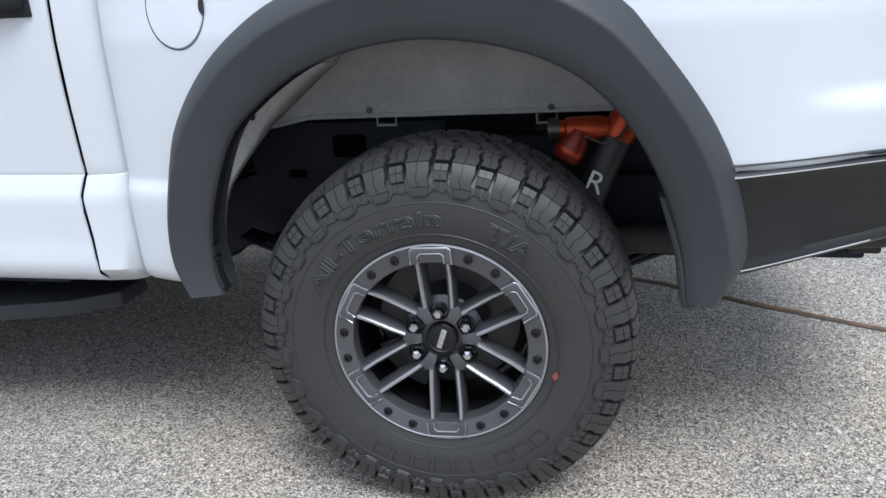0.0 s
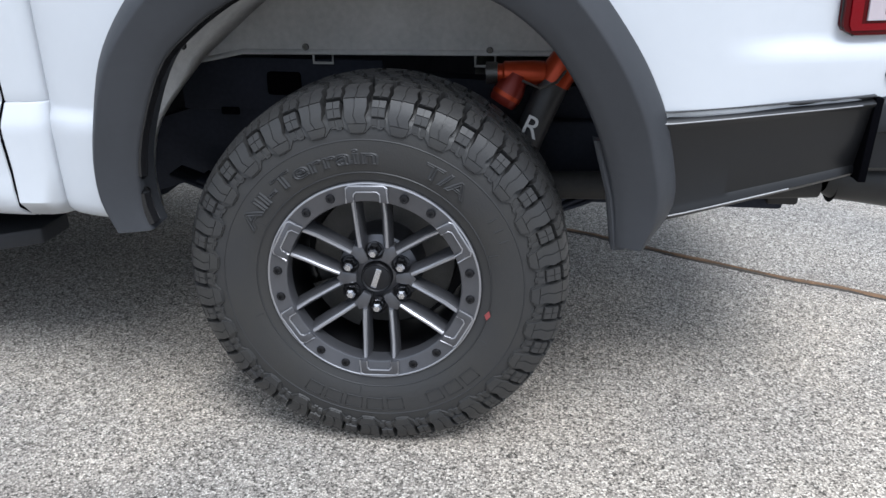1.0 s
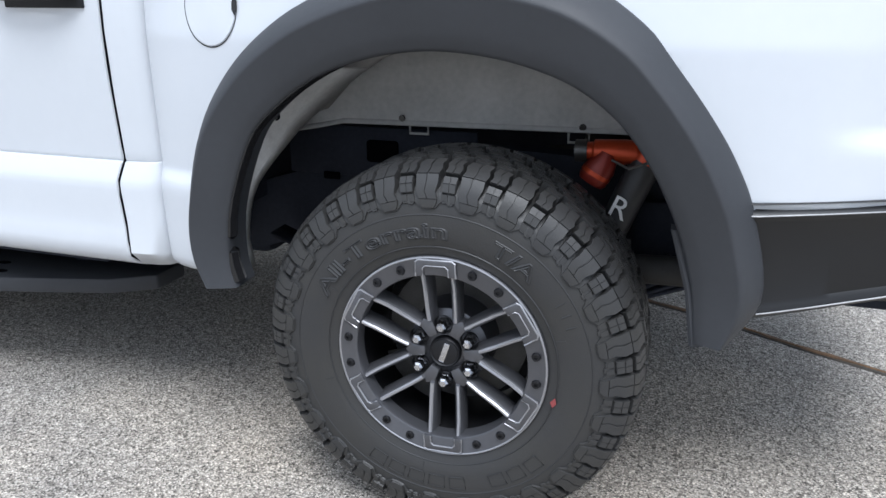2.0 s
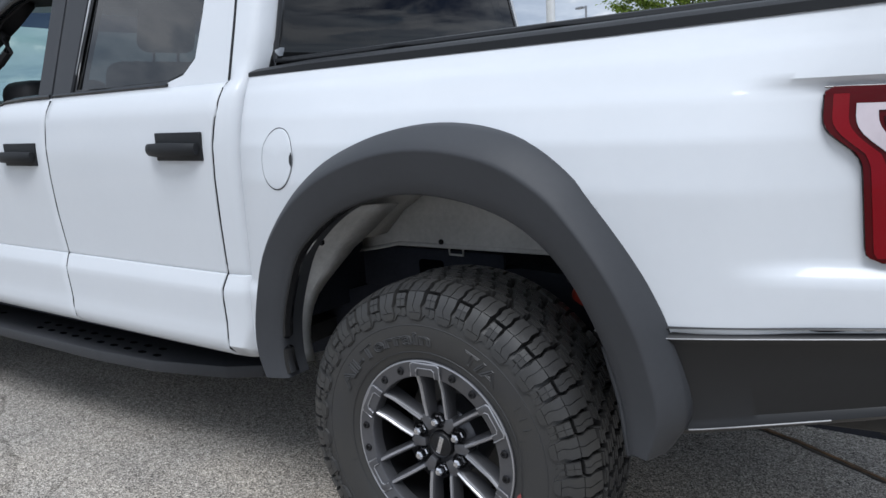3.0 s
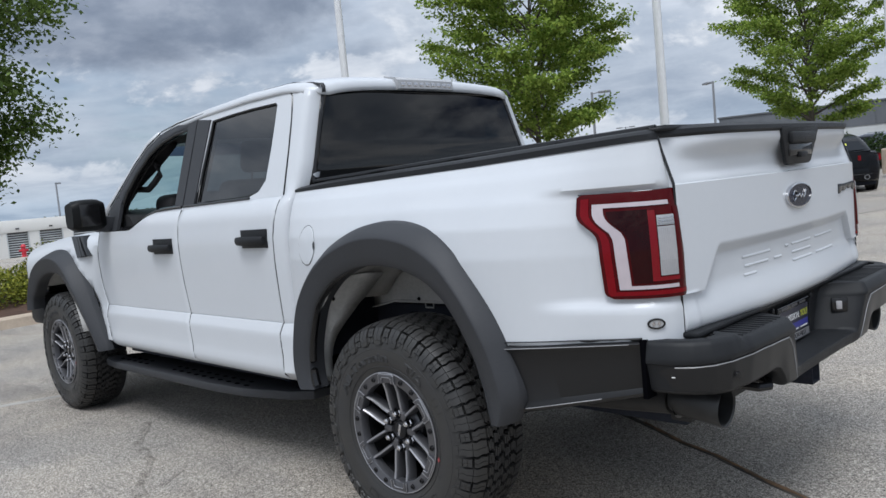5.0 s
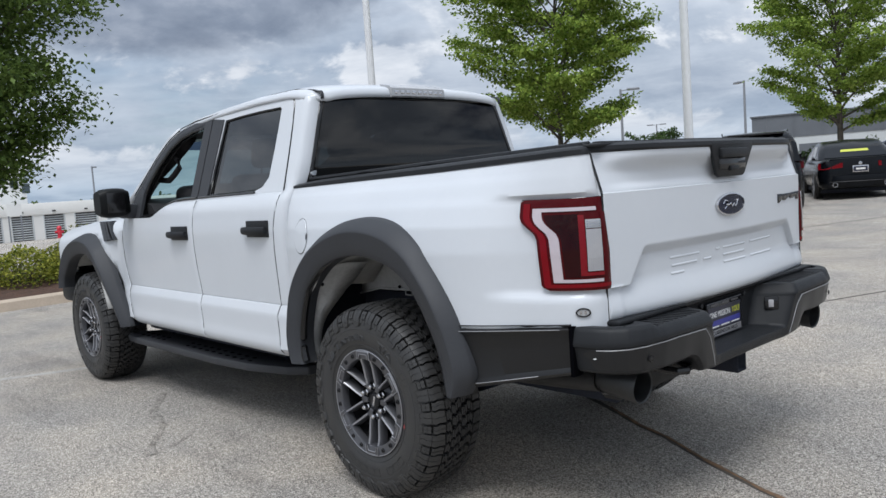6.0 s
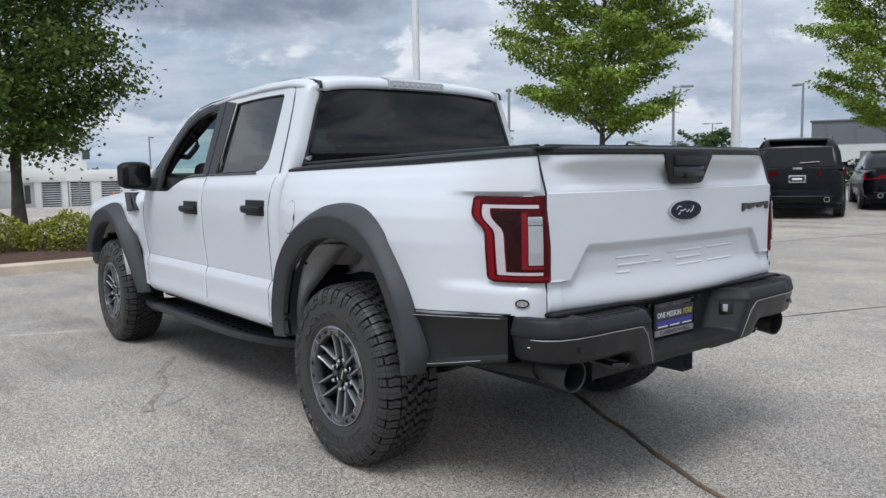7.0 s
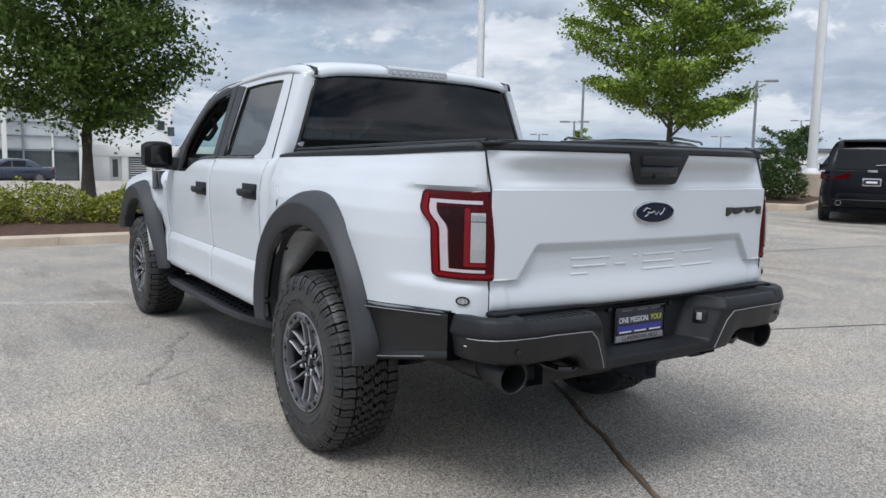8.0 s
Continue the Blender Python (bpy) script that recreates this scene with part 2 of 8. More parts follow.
RIM = material("anthracite_alloy", (0.118, 0.119, 0.129), 0.36, 0.68, vary=0.1, scale=8)
# lighter alloy; on the truck's wheels it paints the edge highlights
RIM_EDGE = material("bright_alloy_and_glint", (0.39, 0.39, 0.41), 0.40, 0.75, vary=0.1, scale=10)
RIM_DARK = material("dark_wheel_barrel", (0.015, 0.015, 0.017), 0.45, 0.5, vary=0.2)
CHROME = material("chrome", (0.58, 0.58, 0.60), 0.16, 1.0, vary=0.05, rough_vary=0.04)
STEEL = material("brake_steel", (0.10, 0.098, 0.095), 0.45, 0.8, vary=0.3, scale=20)
LINER = material("grey_wheelhouse_panel", (0.45, 0.445, 0.43), 0.75, vary=0.25, scale=5, bump=0.1, bump_scale=200)
LINER_PALE = material("dusty_fender_liner", (0.56, 0.56, 0.55), 0.8, vary=0.3, scale=4, bump=0.1, bump_scale=150)
UNDER = material("dark_chassis_steel", (0.024, 0.027, 0.037), 0.8, 0.0, vary=0.4, scale=6, spec=0.15)
ORANGE = material("anodised_orange_reservoir", (0.40, 0.048, 0.012), 0.36, 0.55, vary=0.2, scale=30)
RED_SLEEVE = material("dark_red_bottle", (0.20, 0.018, 0.010), 0.4, 0.3, vary=0.2, scale=30)
SHOCK_GREY = material("black_shock_sleeve", (0.03, 0.03, 0.032), 0.5, vary=0.2)
WHITE_PRINT = material("white_print", (0.75, 0.75, 0.75), 0.5, vary=0.03)
EXHAUST = material("sooty_exhaust_steel", (0.013, 0.014, 0.015), 0.45, 0.0, vary=0.5, scale=22)
MUFFLER = material("weathered_exhaust_pipe", (0.022, 0.021, 0.020), 0.7, 0.0, vary=0.6, scale=24)
LAMP_RED = material("red_tail_lens", (0.165, 0.0018, 0.006), 0.08, vary=0.08, scale=20, coat=0.04, rough_vary=0.03, spec=0.18)
LAMP_RIM = material("deep_red_lens_edge", (0.062, 0.0010, 0.0026), 0.10, vary=0.08, scale=20, coat=0.04, rough_vary=0.03, spec=0.16)
LAMP_BRIGHT = material("bright_red_lens_bar", (0.17, 0.003, 0.008), 0.10, vary=0.06, scale=25, coat=0.12, rough_vary=0.03, spec=0.25)
LAMP_DARK = material("dark_red_lens", (0.018, 0.0006, 0.0014), 0.06, vary=0.3, scale=14, coat=0.12, rough_vary=0.02, spec=0.15)
LAMP_CLEAR = material("pearl_white_light_guide", (0.48, 0.42, 0.45), 0.2, vary=0.06, scale=30, coat=1.0, rough_vary=0.05)
LAMP_GREY = material("grey_clear_lens", (0.36, 0.365, 0.375), 0.18, vary=0.1, scale=40, coat=1.0, rough_vary=0.05)
LAMP_REVERSE = material("clear_reversing_lens", (0.36, 0.355, 0.37), 0.15, vary=0.05, scale=60, coat=1.0, rough_vary=0.05)
# pale grey for beads that paint highlights along plastic edges
BEAD = material("painted_edge_glint", (0.30, 0.30, 0.31), 0.35, vary=0.35, scale=9)
BLUE_OVAL = material("dark_blue_enamel", (0.003, 0.006, 0.024), 0.25, vary=0.2, coat=0.0, spec=0.25, rough_vary=0.03)
PLATE_BLACK = material("black_printed_plate", (0.012, 0.014, 0.035), 0.3, vary=0.2, rough_vary=0.05)
PLATE_BLUE = material("blue_printed_band", (0.03, 0.035, 0.26), 0.3, vary=0.15, rough_vary=0.05)
YELLOW_PRINT = material("yellow_print", (0.55, 0.58, 0.06), 0.5, vary=0.03)
CABIN = material("black_cabin_trim", (0.018, 0.018, 0.02), 0.7, vary=0.2, bump=0.1, bump_scale=300)
CABIN_GREY = material("grey_seat_cloth", (0.07, 0.07, 0.075), 0.8, vary=0.2, bump=0.1, bump_scale=400)
HEADLINER = material("dark_headliner", (0.035, 0.035, 0.037), 0.9, vary=0.05)
SAND_RED = material("red_chalk_mark", (0.25, 0.05, 0.05), 0.8, vary=0.2)
TINT = glass("tinted_privacy_glass", (0.75, 0.85, 1.0), 0.032, ior=1.62)
TINT_SIDE = glass("filmed_side_glass", (0.80, 0.88, 1.0), 0.09, ior=1.95)
CLEAR = glass("clear_glass", (0.92, 0.98, 0.96), 0.85)
SCREEN = glass("green_tinted_windscreen", (0.78, 1.0, 0.95), 0.70)
SHADE_BAND = glass("dark_blue_shade_band", (0.5, 0.7, 1.0), 0.16)
PAVE = pavement_material()
JOINT = material("dirty_joint_filler", (0.075, 0.066, 0.055), 0.9, vary=0.5, scale=5, bump=0.5, bump_scale=70, tint=(0.03, 0.027, 0.024))
RUST_DIRT = material("rusty_soil_in_joint", (0.20, 0.115, 0.06), 0.95, vary=0.5, scale=11, bump=0.5, bump_scale=120, tint=(0.07, 0.05, 0.035))
KERB = material("pale_concrete_kerb", (0.50, 0.41, 0.32), 0.85, vary=0.2, scale=2.5, bump=0.3, bump_scale=90)
MULCH = material("brown_bark_mulch", (0.085, 0.045, 0.030), 0.95, vary=0.5, scale=9, bump=1.0, bump_scale=60)
SCUFF = pavement_material("scuffed_pavement", 0.84)
LINE_PAINT = material("worn_white_line_paint", (0.39, 0.375, 0.345), 0.85, vary=0.4, scale=9, bump=0.2, bump_scale=150)
ROAD = material("pale_service_road", (0.30, 0.29, 0.27), 0.9, vary=0.15, scale=0.6)
BARK = material("grey_brown_bark", (0.10, 0.085, 0.07), 0.9, vary=0.4, scale=7, bump=0.9, bump_scale=35)
LEAF_PEAR = leaf_material("dark_green_leaves", (0.058, 0.102, 0.022), (0.175, 0.255, 0.062))
LEAF_MAPLE = leaf_material("fresh_green_leaves", (0.095, 0.175, 0.022), (0.380, 0.480, 0.095))
LEAF_SHRUB = leaf_material("yellow_green_shrub_leaves", (0.080, 0.120, 0.018), (0.42, 0.42, 0.07))
LEAF_HEDGE = leaf_material("deep_green_hedge_leaves", (0.026, 0.056, 0.014), (0.090, 0.145, 0.040))
POLE_WHITE = material("white_painted_pole", (0.72, 0.73, 0.74), 0.45, vary=0.06)
POLE_GREY = material("grey_galvanised_pole", (0.24, 0.25, 0.27), 0.5, 0.3, vary=0.1)
WALL_WHITE = material("white_rendered_wall", (0.74, 0.73, 0.70), 0.85, vary=0.06, scale=0.7)
WALL_GREY = material("grey_metal_cladding", (0.115, 0.125, 0.14), 0.6, vary=0.1, scale=0.5)
WALL_PALE = material("pale_grey_cladding", (0.52, 0.54, 0.545), 0.7, vary=0.08, scale=0.5)
LOUVRE = material("dark_grey_louvre", (0.06, 0.06, 0.06), 0.6, vary=0.15)
CAR_WINDOW = material("black_car_window", (0.006, 0.007, 0.009), 0.06, vary=0.2, scale=3, rough_vary=0.03, spec=0.3)
FACADE_GLASS = material("blue_grey_facade_glass", (0.05, 0.065, 0.07), 0.10, vary=0.25, scale=0.8, coat=1.0, rough_vary=0.04)
BLACK_PAINT = material("black_car_paint", (0.004, 0.005, 0.007), 0.20, vary=0.2, scale=4, coat=0.0, spec=0.22, rough_vary=0.04)
BLUE_PAINT = material("dark_blue_car_paint", (0.015, 0.022, 0.05), 0.2, vary=0.2, scale=4, coat=1.0, rough_vary=0.04)
SILVER_PAINT = material("silver_car_paint", (0.50, 0.51, 0.53), 0.3, 0.4, vary=0.05, coat=1.0, rough_vary=0.04)
RED_PAINT = material("red_hydrant_paint", (0.55, 0.03, 0.05), 0.5, vary=0.1)

# ---------------------------------------------------------------- mesh tools
def mesh_of(name, geo, mat, smooth=38):
    me = bpy.data.meshes.new(name)
    if isinstance(geo, tuple):
        me.from_pydata([tuple(v) for v in geo[0]], [], geo[1])
    else:
        geo.to_mesh(me)
        geo.free()
    me.materials.append(mat)
    if smooth:
        for p in me.polygons:
            p.use_smooth = True
        me.set_sharp_from_angle(angle=radians(smooth))
    me.update()
    return me


def part(name, geo, mat, parent=None, label="", smooth=38, solid=0.0, offset=-1.0):
    """One mesh object under a thing or a part; solid gives a sheet its thickness."""
    ob = new(name, mesh_of(name, geo, mat, smooth))
    ob.parent = parent
    if label:
        tagged(ob, label)
    if solid:
        mod = ob.modifiers.new("thickness", "SOLIDIFY")
        mod.thickness, mod.offset = solid, offset
    return ob


def thing(name, label, category, group="", at=None, kind=""):
    ob = new(name)
    ob.empty_display_size = 0.1
    if at is not None:
        ob.matrix_world = at
    return tagged(ob, label, category, group, kind)


def lerp(a, b, t):
    return a + (b - a) * t


def step(a, b, x):
    t = min(1.0, max(0.0, (x - a) / (b - a)))
    return t * t * (3 - 2 * t)


def along(pts, x):
    """Straight lookup in a table of (x, value), x rising."""
    if x <= pts[0][0]:
        return pts[0][1]
    for (a, u), (b, v) in zip(pts, pts[1:]):
        if x <= b:
            return lerp(u, v, (x - a) / (b - a))
    return pts[-1][1]


def curve_at(pts, t):
    """Catmull-Rom through pts, t from 0 to 1."""
    n = len(pts) - 1
    i = min(int(t * n), n - 1)
    f = t * n - i
    p = [Vector(pts[max(0, min(n, i + k))]) for k in (-1, 0, 1, 2)]
    return 0.5 * ((2 * p[1]) + (p[2] - p[0]) * f + (2 * p[0] - 5 * p[1] + 4 * p[2] - p[3]) * f * f + (3 * p[1] - p[0] - 3 * p[2] + p[3]) * f ** 3)


def grid(rows, keep=None, flip=False, closed_u=False, closed_v=False):
    """Faces over rows of points; keep(i, j) may leave cells out."""
    h, w = len(rows), len(rows[0])
    verts = [tuple(p) for r in rows for p in r]
    faces = []
    for i in range(h if closed_v else h - 1):
        for j in range(w if closed_u else w - 1):
            if keep and not keep(i, j):
                continue
            a, b = i * w + j, i * w + (j + 1) % w
            c, d = ((i + 1) % h) * w + (j + 1) % w, ((i + 1) % h) * w + j
            faces.append((a, d, c, b) if flip else (a, b, c, d))
    return verts, faces


def join(*geos):
    verts, faces = [], []
    for v, f in geos:
        k = len(verts)
        verts += list(v)
        faces += [tuple(i + k for i in q) for q in f]
    return verts, faces


def moved(geo, m):
    return [tuple(m @ Vector(v)) for v in geo[0]], geo[1]


def mirrored(geo, s):
    """Left side as it is (s = 1), right side mirrored (s = -1)."""
    if s > 0:
        return geo
    return [(v[0], -v[1], v[2]) for v in geo[0]], [tuple(reversed(f)) for f in geo[1]]


def box(x0, x1, y0, y1, z0, z1, bevel=0.0, seg=2):
    bm = bmesh.new()
    bmesh.ops.create_cube(bm, size=1)
    for v in bm.verts:
        v.co = Vector((lerp(x0, x1, v.co.x + 0.5), lerp(y0, y1, v.co.y + 0.5), lerp(z0, z1, v.co.z + 0.5)))
    if bevel:
        bmesh.ops.bevel(bm, geom=bm.edges[:], offset=bevel, segments=seg, affect="EDGES", profile=0.5)
    bm.verts.index_update()
    out = [tuple(v.co) for v in bm.verts], [tuple(v.index for v in f.verts) for f in bm.faces]
    bm.free()
    return out


def prism(poly, z0, z1, bevel=0.0):
    """A polygon of (x, y), upright from z0 to z1, with an optional rounded rim."""
    bm = bmesh.new()
    f = bm.faces.new([bm.verts.new((x, y, z0)) for x, y in poly])
    r = bmesh.ops.extrude_face_region(bm, geom=[f])
    for v in r["geom"]:
        if isinstance(v, bmesh.types.BMVert):
            v.co.z = z1
    bmesh.ops.recalc_face_normals(bm, faces=bm.faces[:])
    if bevel:
        bmesh.ops.bevel(bm, geom=bm.edges[:], offset=bevel, segments=2, affect="EDGES", profile=0.5)
    bm.verts.index_update()
    out = [tuple(v.co) for v in bm.verts], [tuple(v.index for v in f.verts) for f in bm.faces]
    bm.free()
    return out


def lathe(profile, n=48, axis="y", a0=0.0, a1=2 * math.pi):
    """profile of (radius, along); turned round the y (or z, x) axis."""
    full = a1 - a0 > 6.28
    rows = []
    for k in range(n if full else n + 1):
        a = a0 + (a1 - a0) * k / n
        c, s = math.cos(a), math.sin(a)
        if axis == "y":
            rows.append([(r * c, h, r * s) for r, h in profile])
        elif axis == "z":
            rows.append([(r * c, r * s, h) for r, h in profile])
        else:
            rows.append([(h, r * c, r * s) for r, h in profile])
    return grid(rows, closed_v=full)


def tube(points, radius, n=10, cap=True):
    """A round bar through points; radius may be a list."""
    pts = [Vector(p) for p in points]
    rows = []
    for i, p in enumerate(pts):
        d = (pts[min(i + 1, len(pts) - 1)] - pts[max(i - 1, 0)]).normalized()
        side = d.cross(Vector((0, 0, 1)))
        if side.length < 1e-3:
            side = d.cross(Vector((0, 1, 0)))
        side.normalize()
        upv = side.cross(d)
        r = radius[i] if isinstance(radius, (list, tuple)) else radius
        rows.append([tuple(p + r * (math.cos(2 * math.pi * k / n) * side + math.sin(2 * math.pi * k / n) * upv)) for k in range(n)])
    v, f = grid(rows, closed_u=True)
    if cap:
        m = len(v)
        f = f + [tuple(range(n - 1, -1, -1)), tuple(range(m - n, m))]
    return v, f


def lettering(text, height, depth, outline=False):
    """Built-in font as a flat mesh in x, y (baseline at 0, centred), depth along z."""
    cu = bpy.data.curves.new("lettering", "FONT")
    cu.body, cu.size, cu.align_x = text, height / 0.7, "CENTER"
    if outline:
        cu.fill_mode, cu.bevel_depth, cu.bevel_resolution, cu.resolution_u = "NONE", depth, 0, 4
    else:
        cu.extrude, cu.resolution_u = depth / 2, 3
    ob = new("lettering", cu)
    me = bpy.data.meshes.new_from_object(ob.evaluated_get(bpy.context.evaluated_depsgraph_get()))
    geo = [tuple(v.co) for v in me.vertices], [tuple(p.vertices) for p in me.polygons]
    bpy.data.objects.remove(ob)
    bpy.data.curves.remove(cu)
    bpy.data.meshes.remove(me)
    return geo


def ring(outer, inner):
    """Faces between two closed loops of equally many points."""
    n = len(outer)
    return list(outer) + list(inner), [(i, (i + 1) % n, n + (i + 1) % n, n + i) for i in range(n)]


def sheet(geo, shift):
    """A sheet doubled along shift (a vector, or one per point), closed round its rim."""
    v, f = geo
    n = len(v)
    sh = shift if isinstance(shift, list) else [Vector(shift)] * n
    v2 = [tuple(Vector(a) + s) for a, s in zip(v, sh)]
    count = {}
    for q in f:
        for a, b in zip(q, q[1:] + q[:1]):
            count[(a, b)] = 1
    rim = [(b, a, a + n, b + n) for (a, b) in count if (b, a) not in count]
    return list(v) + v2, f + [tuple(i + n for i in reversed(q)) for q in f] + rim

# ---------------------------------------------------------------- the pickup truck
# rear axle at x = 0, tail towards +x, centre line y = 0, left flank towards -y
WHEELBASE, TYRE_R = 3.70, 0.437
truck = thing("pickup_truck", "white crew-cab pickup truck with charcoal fender flares and off-road tyres", "pickup truck")

MID = [(-0.752, 0.905), (-0.742, 0.942), (-0.68, 0.968), (-0.55, 0.992), (-0.40, 1.006), (-0.2, 1.014), (0.0, 1.019), (0.22, 1.023),
       (0.45, 1.024), (0.60, 1.016), (0.72, 0.993), (0.85, 0.952), (0.94, 0.928), (1.02, 0.902), (1.075, 0.868), (1.105, 0.828), (1.118, 0.792)]
TOP = [(-0.752, 0.85), (-0.742, 0.866), (-0.68, 0.868), (-0.55, 0.868), (-0.40, 0.868), (-0.2, 0.868), (0.0, 0.868), (0.22, 0.868),
       (0.45, 0.868), (0.60, 0.867), (0.72, 0.866), (0.85, 0.864), (0.925, 0.862), (0.988, 0.854), (1.034, 0.840), (1.062, 0.818), (1.073, 0.792)]
BLEND = [(0.50, 0.86), (0.60, 0.95), (0.75, 1.0), (1.10, 1.0), (1.20, 0.90), (1.28, 0.68), (1.33, 0.46), (1.355, 0.34), (1.365, 0.26), (1.40, 0.06), (1.415, 0.0)]
BEDN = 160


def bed(t, z):
    """The bed's outer flank: t from its front edge to the tailgate, left side."""
    m, p = curve_at([(*q, 0) for q in MID], t), curve_at([(*q, 0) for q in TOP], t)
    b = along(BLEND, z)
    x, w = lerp(p.x, m.x, b), lerp(p.y, m.y, b)
    w += 0.016 * step(-0.52, -0.66, x) * step(0.794, 0.748, z)
    zz = z + along([(-0.75, 0.0), (0.4, 0.016), (1.1, 0.032)], x) * step(1.30, 1.41, z)
    scoop = step(0.68, 0.86, x) * step(1.312, 1.290, z) * step(0.925, 0.965, z)
    return Vector((x, -(w - 0.024 * scoop), zz))


def bed_out(t, z):
    e = 0.004
    a = bed(min(1, t + e), z) - bed(max(0, t - e), z)
    b = bed(t, z + e) - bed(t, z - e)
    n = a.cross(b)
    n.normalize()
    return n


ARCH_OUT = [(-0.585, 0.546), (-0.617, 0.63), (-0.614, 0.73), (-0.574, 0.89), (-0.502, 1.01), (-0.412, 1.100), (-0.290, 1.175), (-0.110, 1.234), (0.070, 1.248),
            (0.250, 1.214), (0.375, 1.140), (0.445, 1.062), (0.515, 0.970), (0.565, 0.888), (0.602, 0.800), (0.634, 0.645), (0.592, 0.549)]
ARCH_IN = [(-0.486, 0.545), (-0.500, 0.61), (-0.488, 0.73), (-0.424, 0.89), (-0.350, 0.968), (-0.265, 1.025), (-0.165, 1.063), (-0.060, 1.083), (0.040, 1.084),
           (0.155, 1.066), (0.262, 1.028), (0.345, 0.968), (0.403, 0.897), (0.443, 0.826), (0.475, 0.750), (0.502, 0.650), (0.515, 0.545)]
FRONT_OUT = [(-0.535, 0.72), (-0.522, 0.77), (-0.49, 0.85), (-0.42, 0.97), (-0.32, 1.07), (-0.18, 1.138), (-0.02, 1.173), (0.12, 1.178),
             (0.26, 1.157), (0.385, 1.092), (0.475, 0.995), (0.550, 0.880), (0.615, 0.750), (0.670, 0.630), (0.712, 0.530), (0.722, 0.490)]
FRONT_IN = [(-0.435, 0.73), (-0.425, 0.77), (-0.40, 0.82), (-0.33, 0.88), (-0.24, 0.95), (-0.13, 0.995), (0.0, 1.018), (0.13, 1.020),
            (0.25, 0.990), (0.34, 0.930), (0.41, 0.850), (0.455, 0.770), (0.495, 0.685), (0.530, 0.600), (0.560, 0.525), (0.575, 0.480)]


def arch_half(pts, x):
    """Height of the arch's outer line at x."""
    best = 0.0
    for (a, u), (b, v) in zip(pts, pts[1:]):
        if min(a, b) <= x <= max(a, b) and abs(b - a) > 1e-6:
            best = max(best, lerp(u, v, (x - a) / (b - a)))
    return best


def bed_side(s):
    zs = [lerp(0.515, 0.76, k / 14) for k in range(14)] + [lerp(0.76, 0.80, k / 7) for k in range(7)] + [lerp(0.80, 0.93, k / 8) for k in range(8)] + [lerp(0.93, 1.32, k / 36) for k in range(36)] + [lerp(1.32, 1.415, k / 10) for k in range(11)]
    rows = [[bed(k / BEDN, z) for k in range(BEDN + 1)] for z in zs]
    for r in rows[:5]:
        for v in r:
            v.y += 0.05 * ((0.56 - min(0.56, v.z)) / 0.045) ** 2

    def keep(i, j):
        c = (rows[i][j] + rows[i + 1][j + 1]) / 2
        if c.x > 0.60 and c.z < 0.815:
            return False
        return not (-0.58 < c.x < 0.66 and c.z < arch_half(ARCH_OUT, c.x) - 0.035)

    return part("bed_side", mirrored(grid(rows, keep), s), PAINT, truck, solid=0.012)


def flare(s, out, inn, cx, base, proud, name):
    """Wheel-arch flare: a bowed band between two arch lines, with a lip turned in."""
    n, rows = 72, []
    for k in range(n + 1):
        t = k / n
        o, i = curve_at([(*q, 0) for q in out], t), curve_at([(*q, 0) for q in inn], t)
        b, p = base(t), proud(t)
        row = []
        for f, w in ((-0.02, b - 0.03), (0.0, b + 0.003), (0.025, b + 0.012), (0.10, lerp(b, p, 0.42)), (0.20, lerp(b, p, 0.74)), (0.29, lerp(b, p, 0.94)), (0.325, lerp(b, p, 0.990)), (0.345, p),
                     (0.370, p - 0.0010), (0.50, p - 0.005), (0.75, p - 0.015), (0.95, p - 0.024), (0.985, p - 0.029), (1.0, p - 0.036), (0.99, p - 0.06), (0.97, p - 0.11)):
            q = o.lerp(i, f)
            row.append((cx + q.x, -w, q.y))
        rows.append(row)
    v, f = grid(rows, flip=True)
    m = len(rows[0])
    f = f + [tuple(range(m)), tuple(range(n * m + m - 1, n * m - 1, -1))]
    return part(name, mirrored((v, f), s), FLARE, truck, "charcoal textured plastic wheel-arch flare", smooth=50)


# ---- cab
def cab_w(x, z):
    w = along([(0.50, 0.890), (0.512, 0.920), (0.525, 0.944), (0.54, 0.960), (0.56, 0.968), (0.58, 0.967), (0.61, 0.962), (0.64, 0.9605), (0.72, 0.961), (0.738, 0.9605), (0.750, 0.957), (0.786, 0.942), (0.789, 0.9405), (0.7915, 0.9345), (0.796, 0.937), (0.82, 0.938), (0.95, 0.945), (1.10, 0.953),
               (1.20, 0.953), (1.28, 0.945), (1.34, 0.930), (1.375, 0.912), (1.392, 0.893)], z)
    return w - 0.010 * max(0, -x - 1.2)


def green(x, z, inset=0.0):
    """The cab's side above the belt line."""
    return Vector((x, -(0.888 - (z - 1.39) * 0.318 - inset - 0.02 * step(-2.3, -3.0, x)), z))


def belt(x):
    return along([(-2.9, 1.268), (-2.55, 1.270), (-2.47, 1.285), (-2.26, 1.355), (-2.16, 1.375), (-2.05, 1.383), (-0.8, 1.392)], x)


REAR_EDGE = [(0.50, -0.852), (0.545, -0.858), (0.58, -0.858), (0.70, -0.868), (0.745, -0.868), (0.79, -0.860), (1.00, -0.860), (1.20, -0.850), (1.33, -0.828), (1.40, -0.818)]
MID_EDGE = [(0.50, -1.760), (0.556, -1.768), (0.775, -1.800), (0.97, -1.826), (1.19, -1.829), (1.40, -1.822)]
FRONT_EDGE = [(0.50, -2.905), (0.554, -2.935), (0.678, -2.995), (0.763, -2.985), (0.86, -3.025), (0.988, -3.045), (1.134, -3.040), (1.28, -2.985), (1.40, -2.975)]
GAP = 0.0023


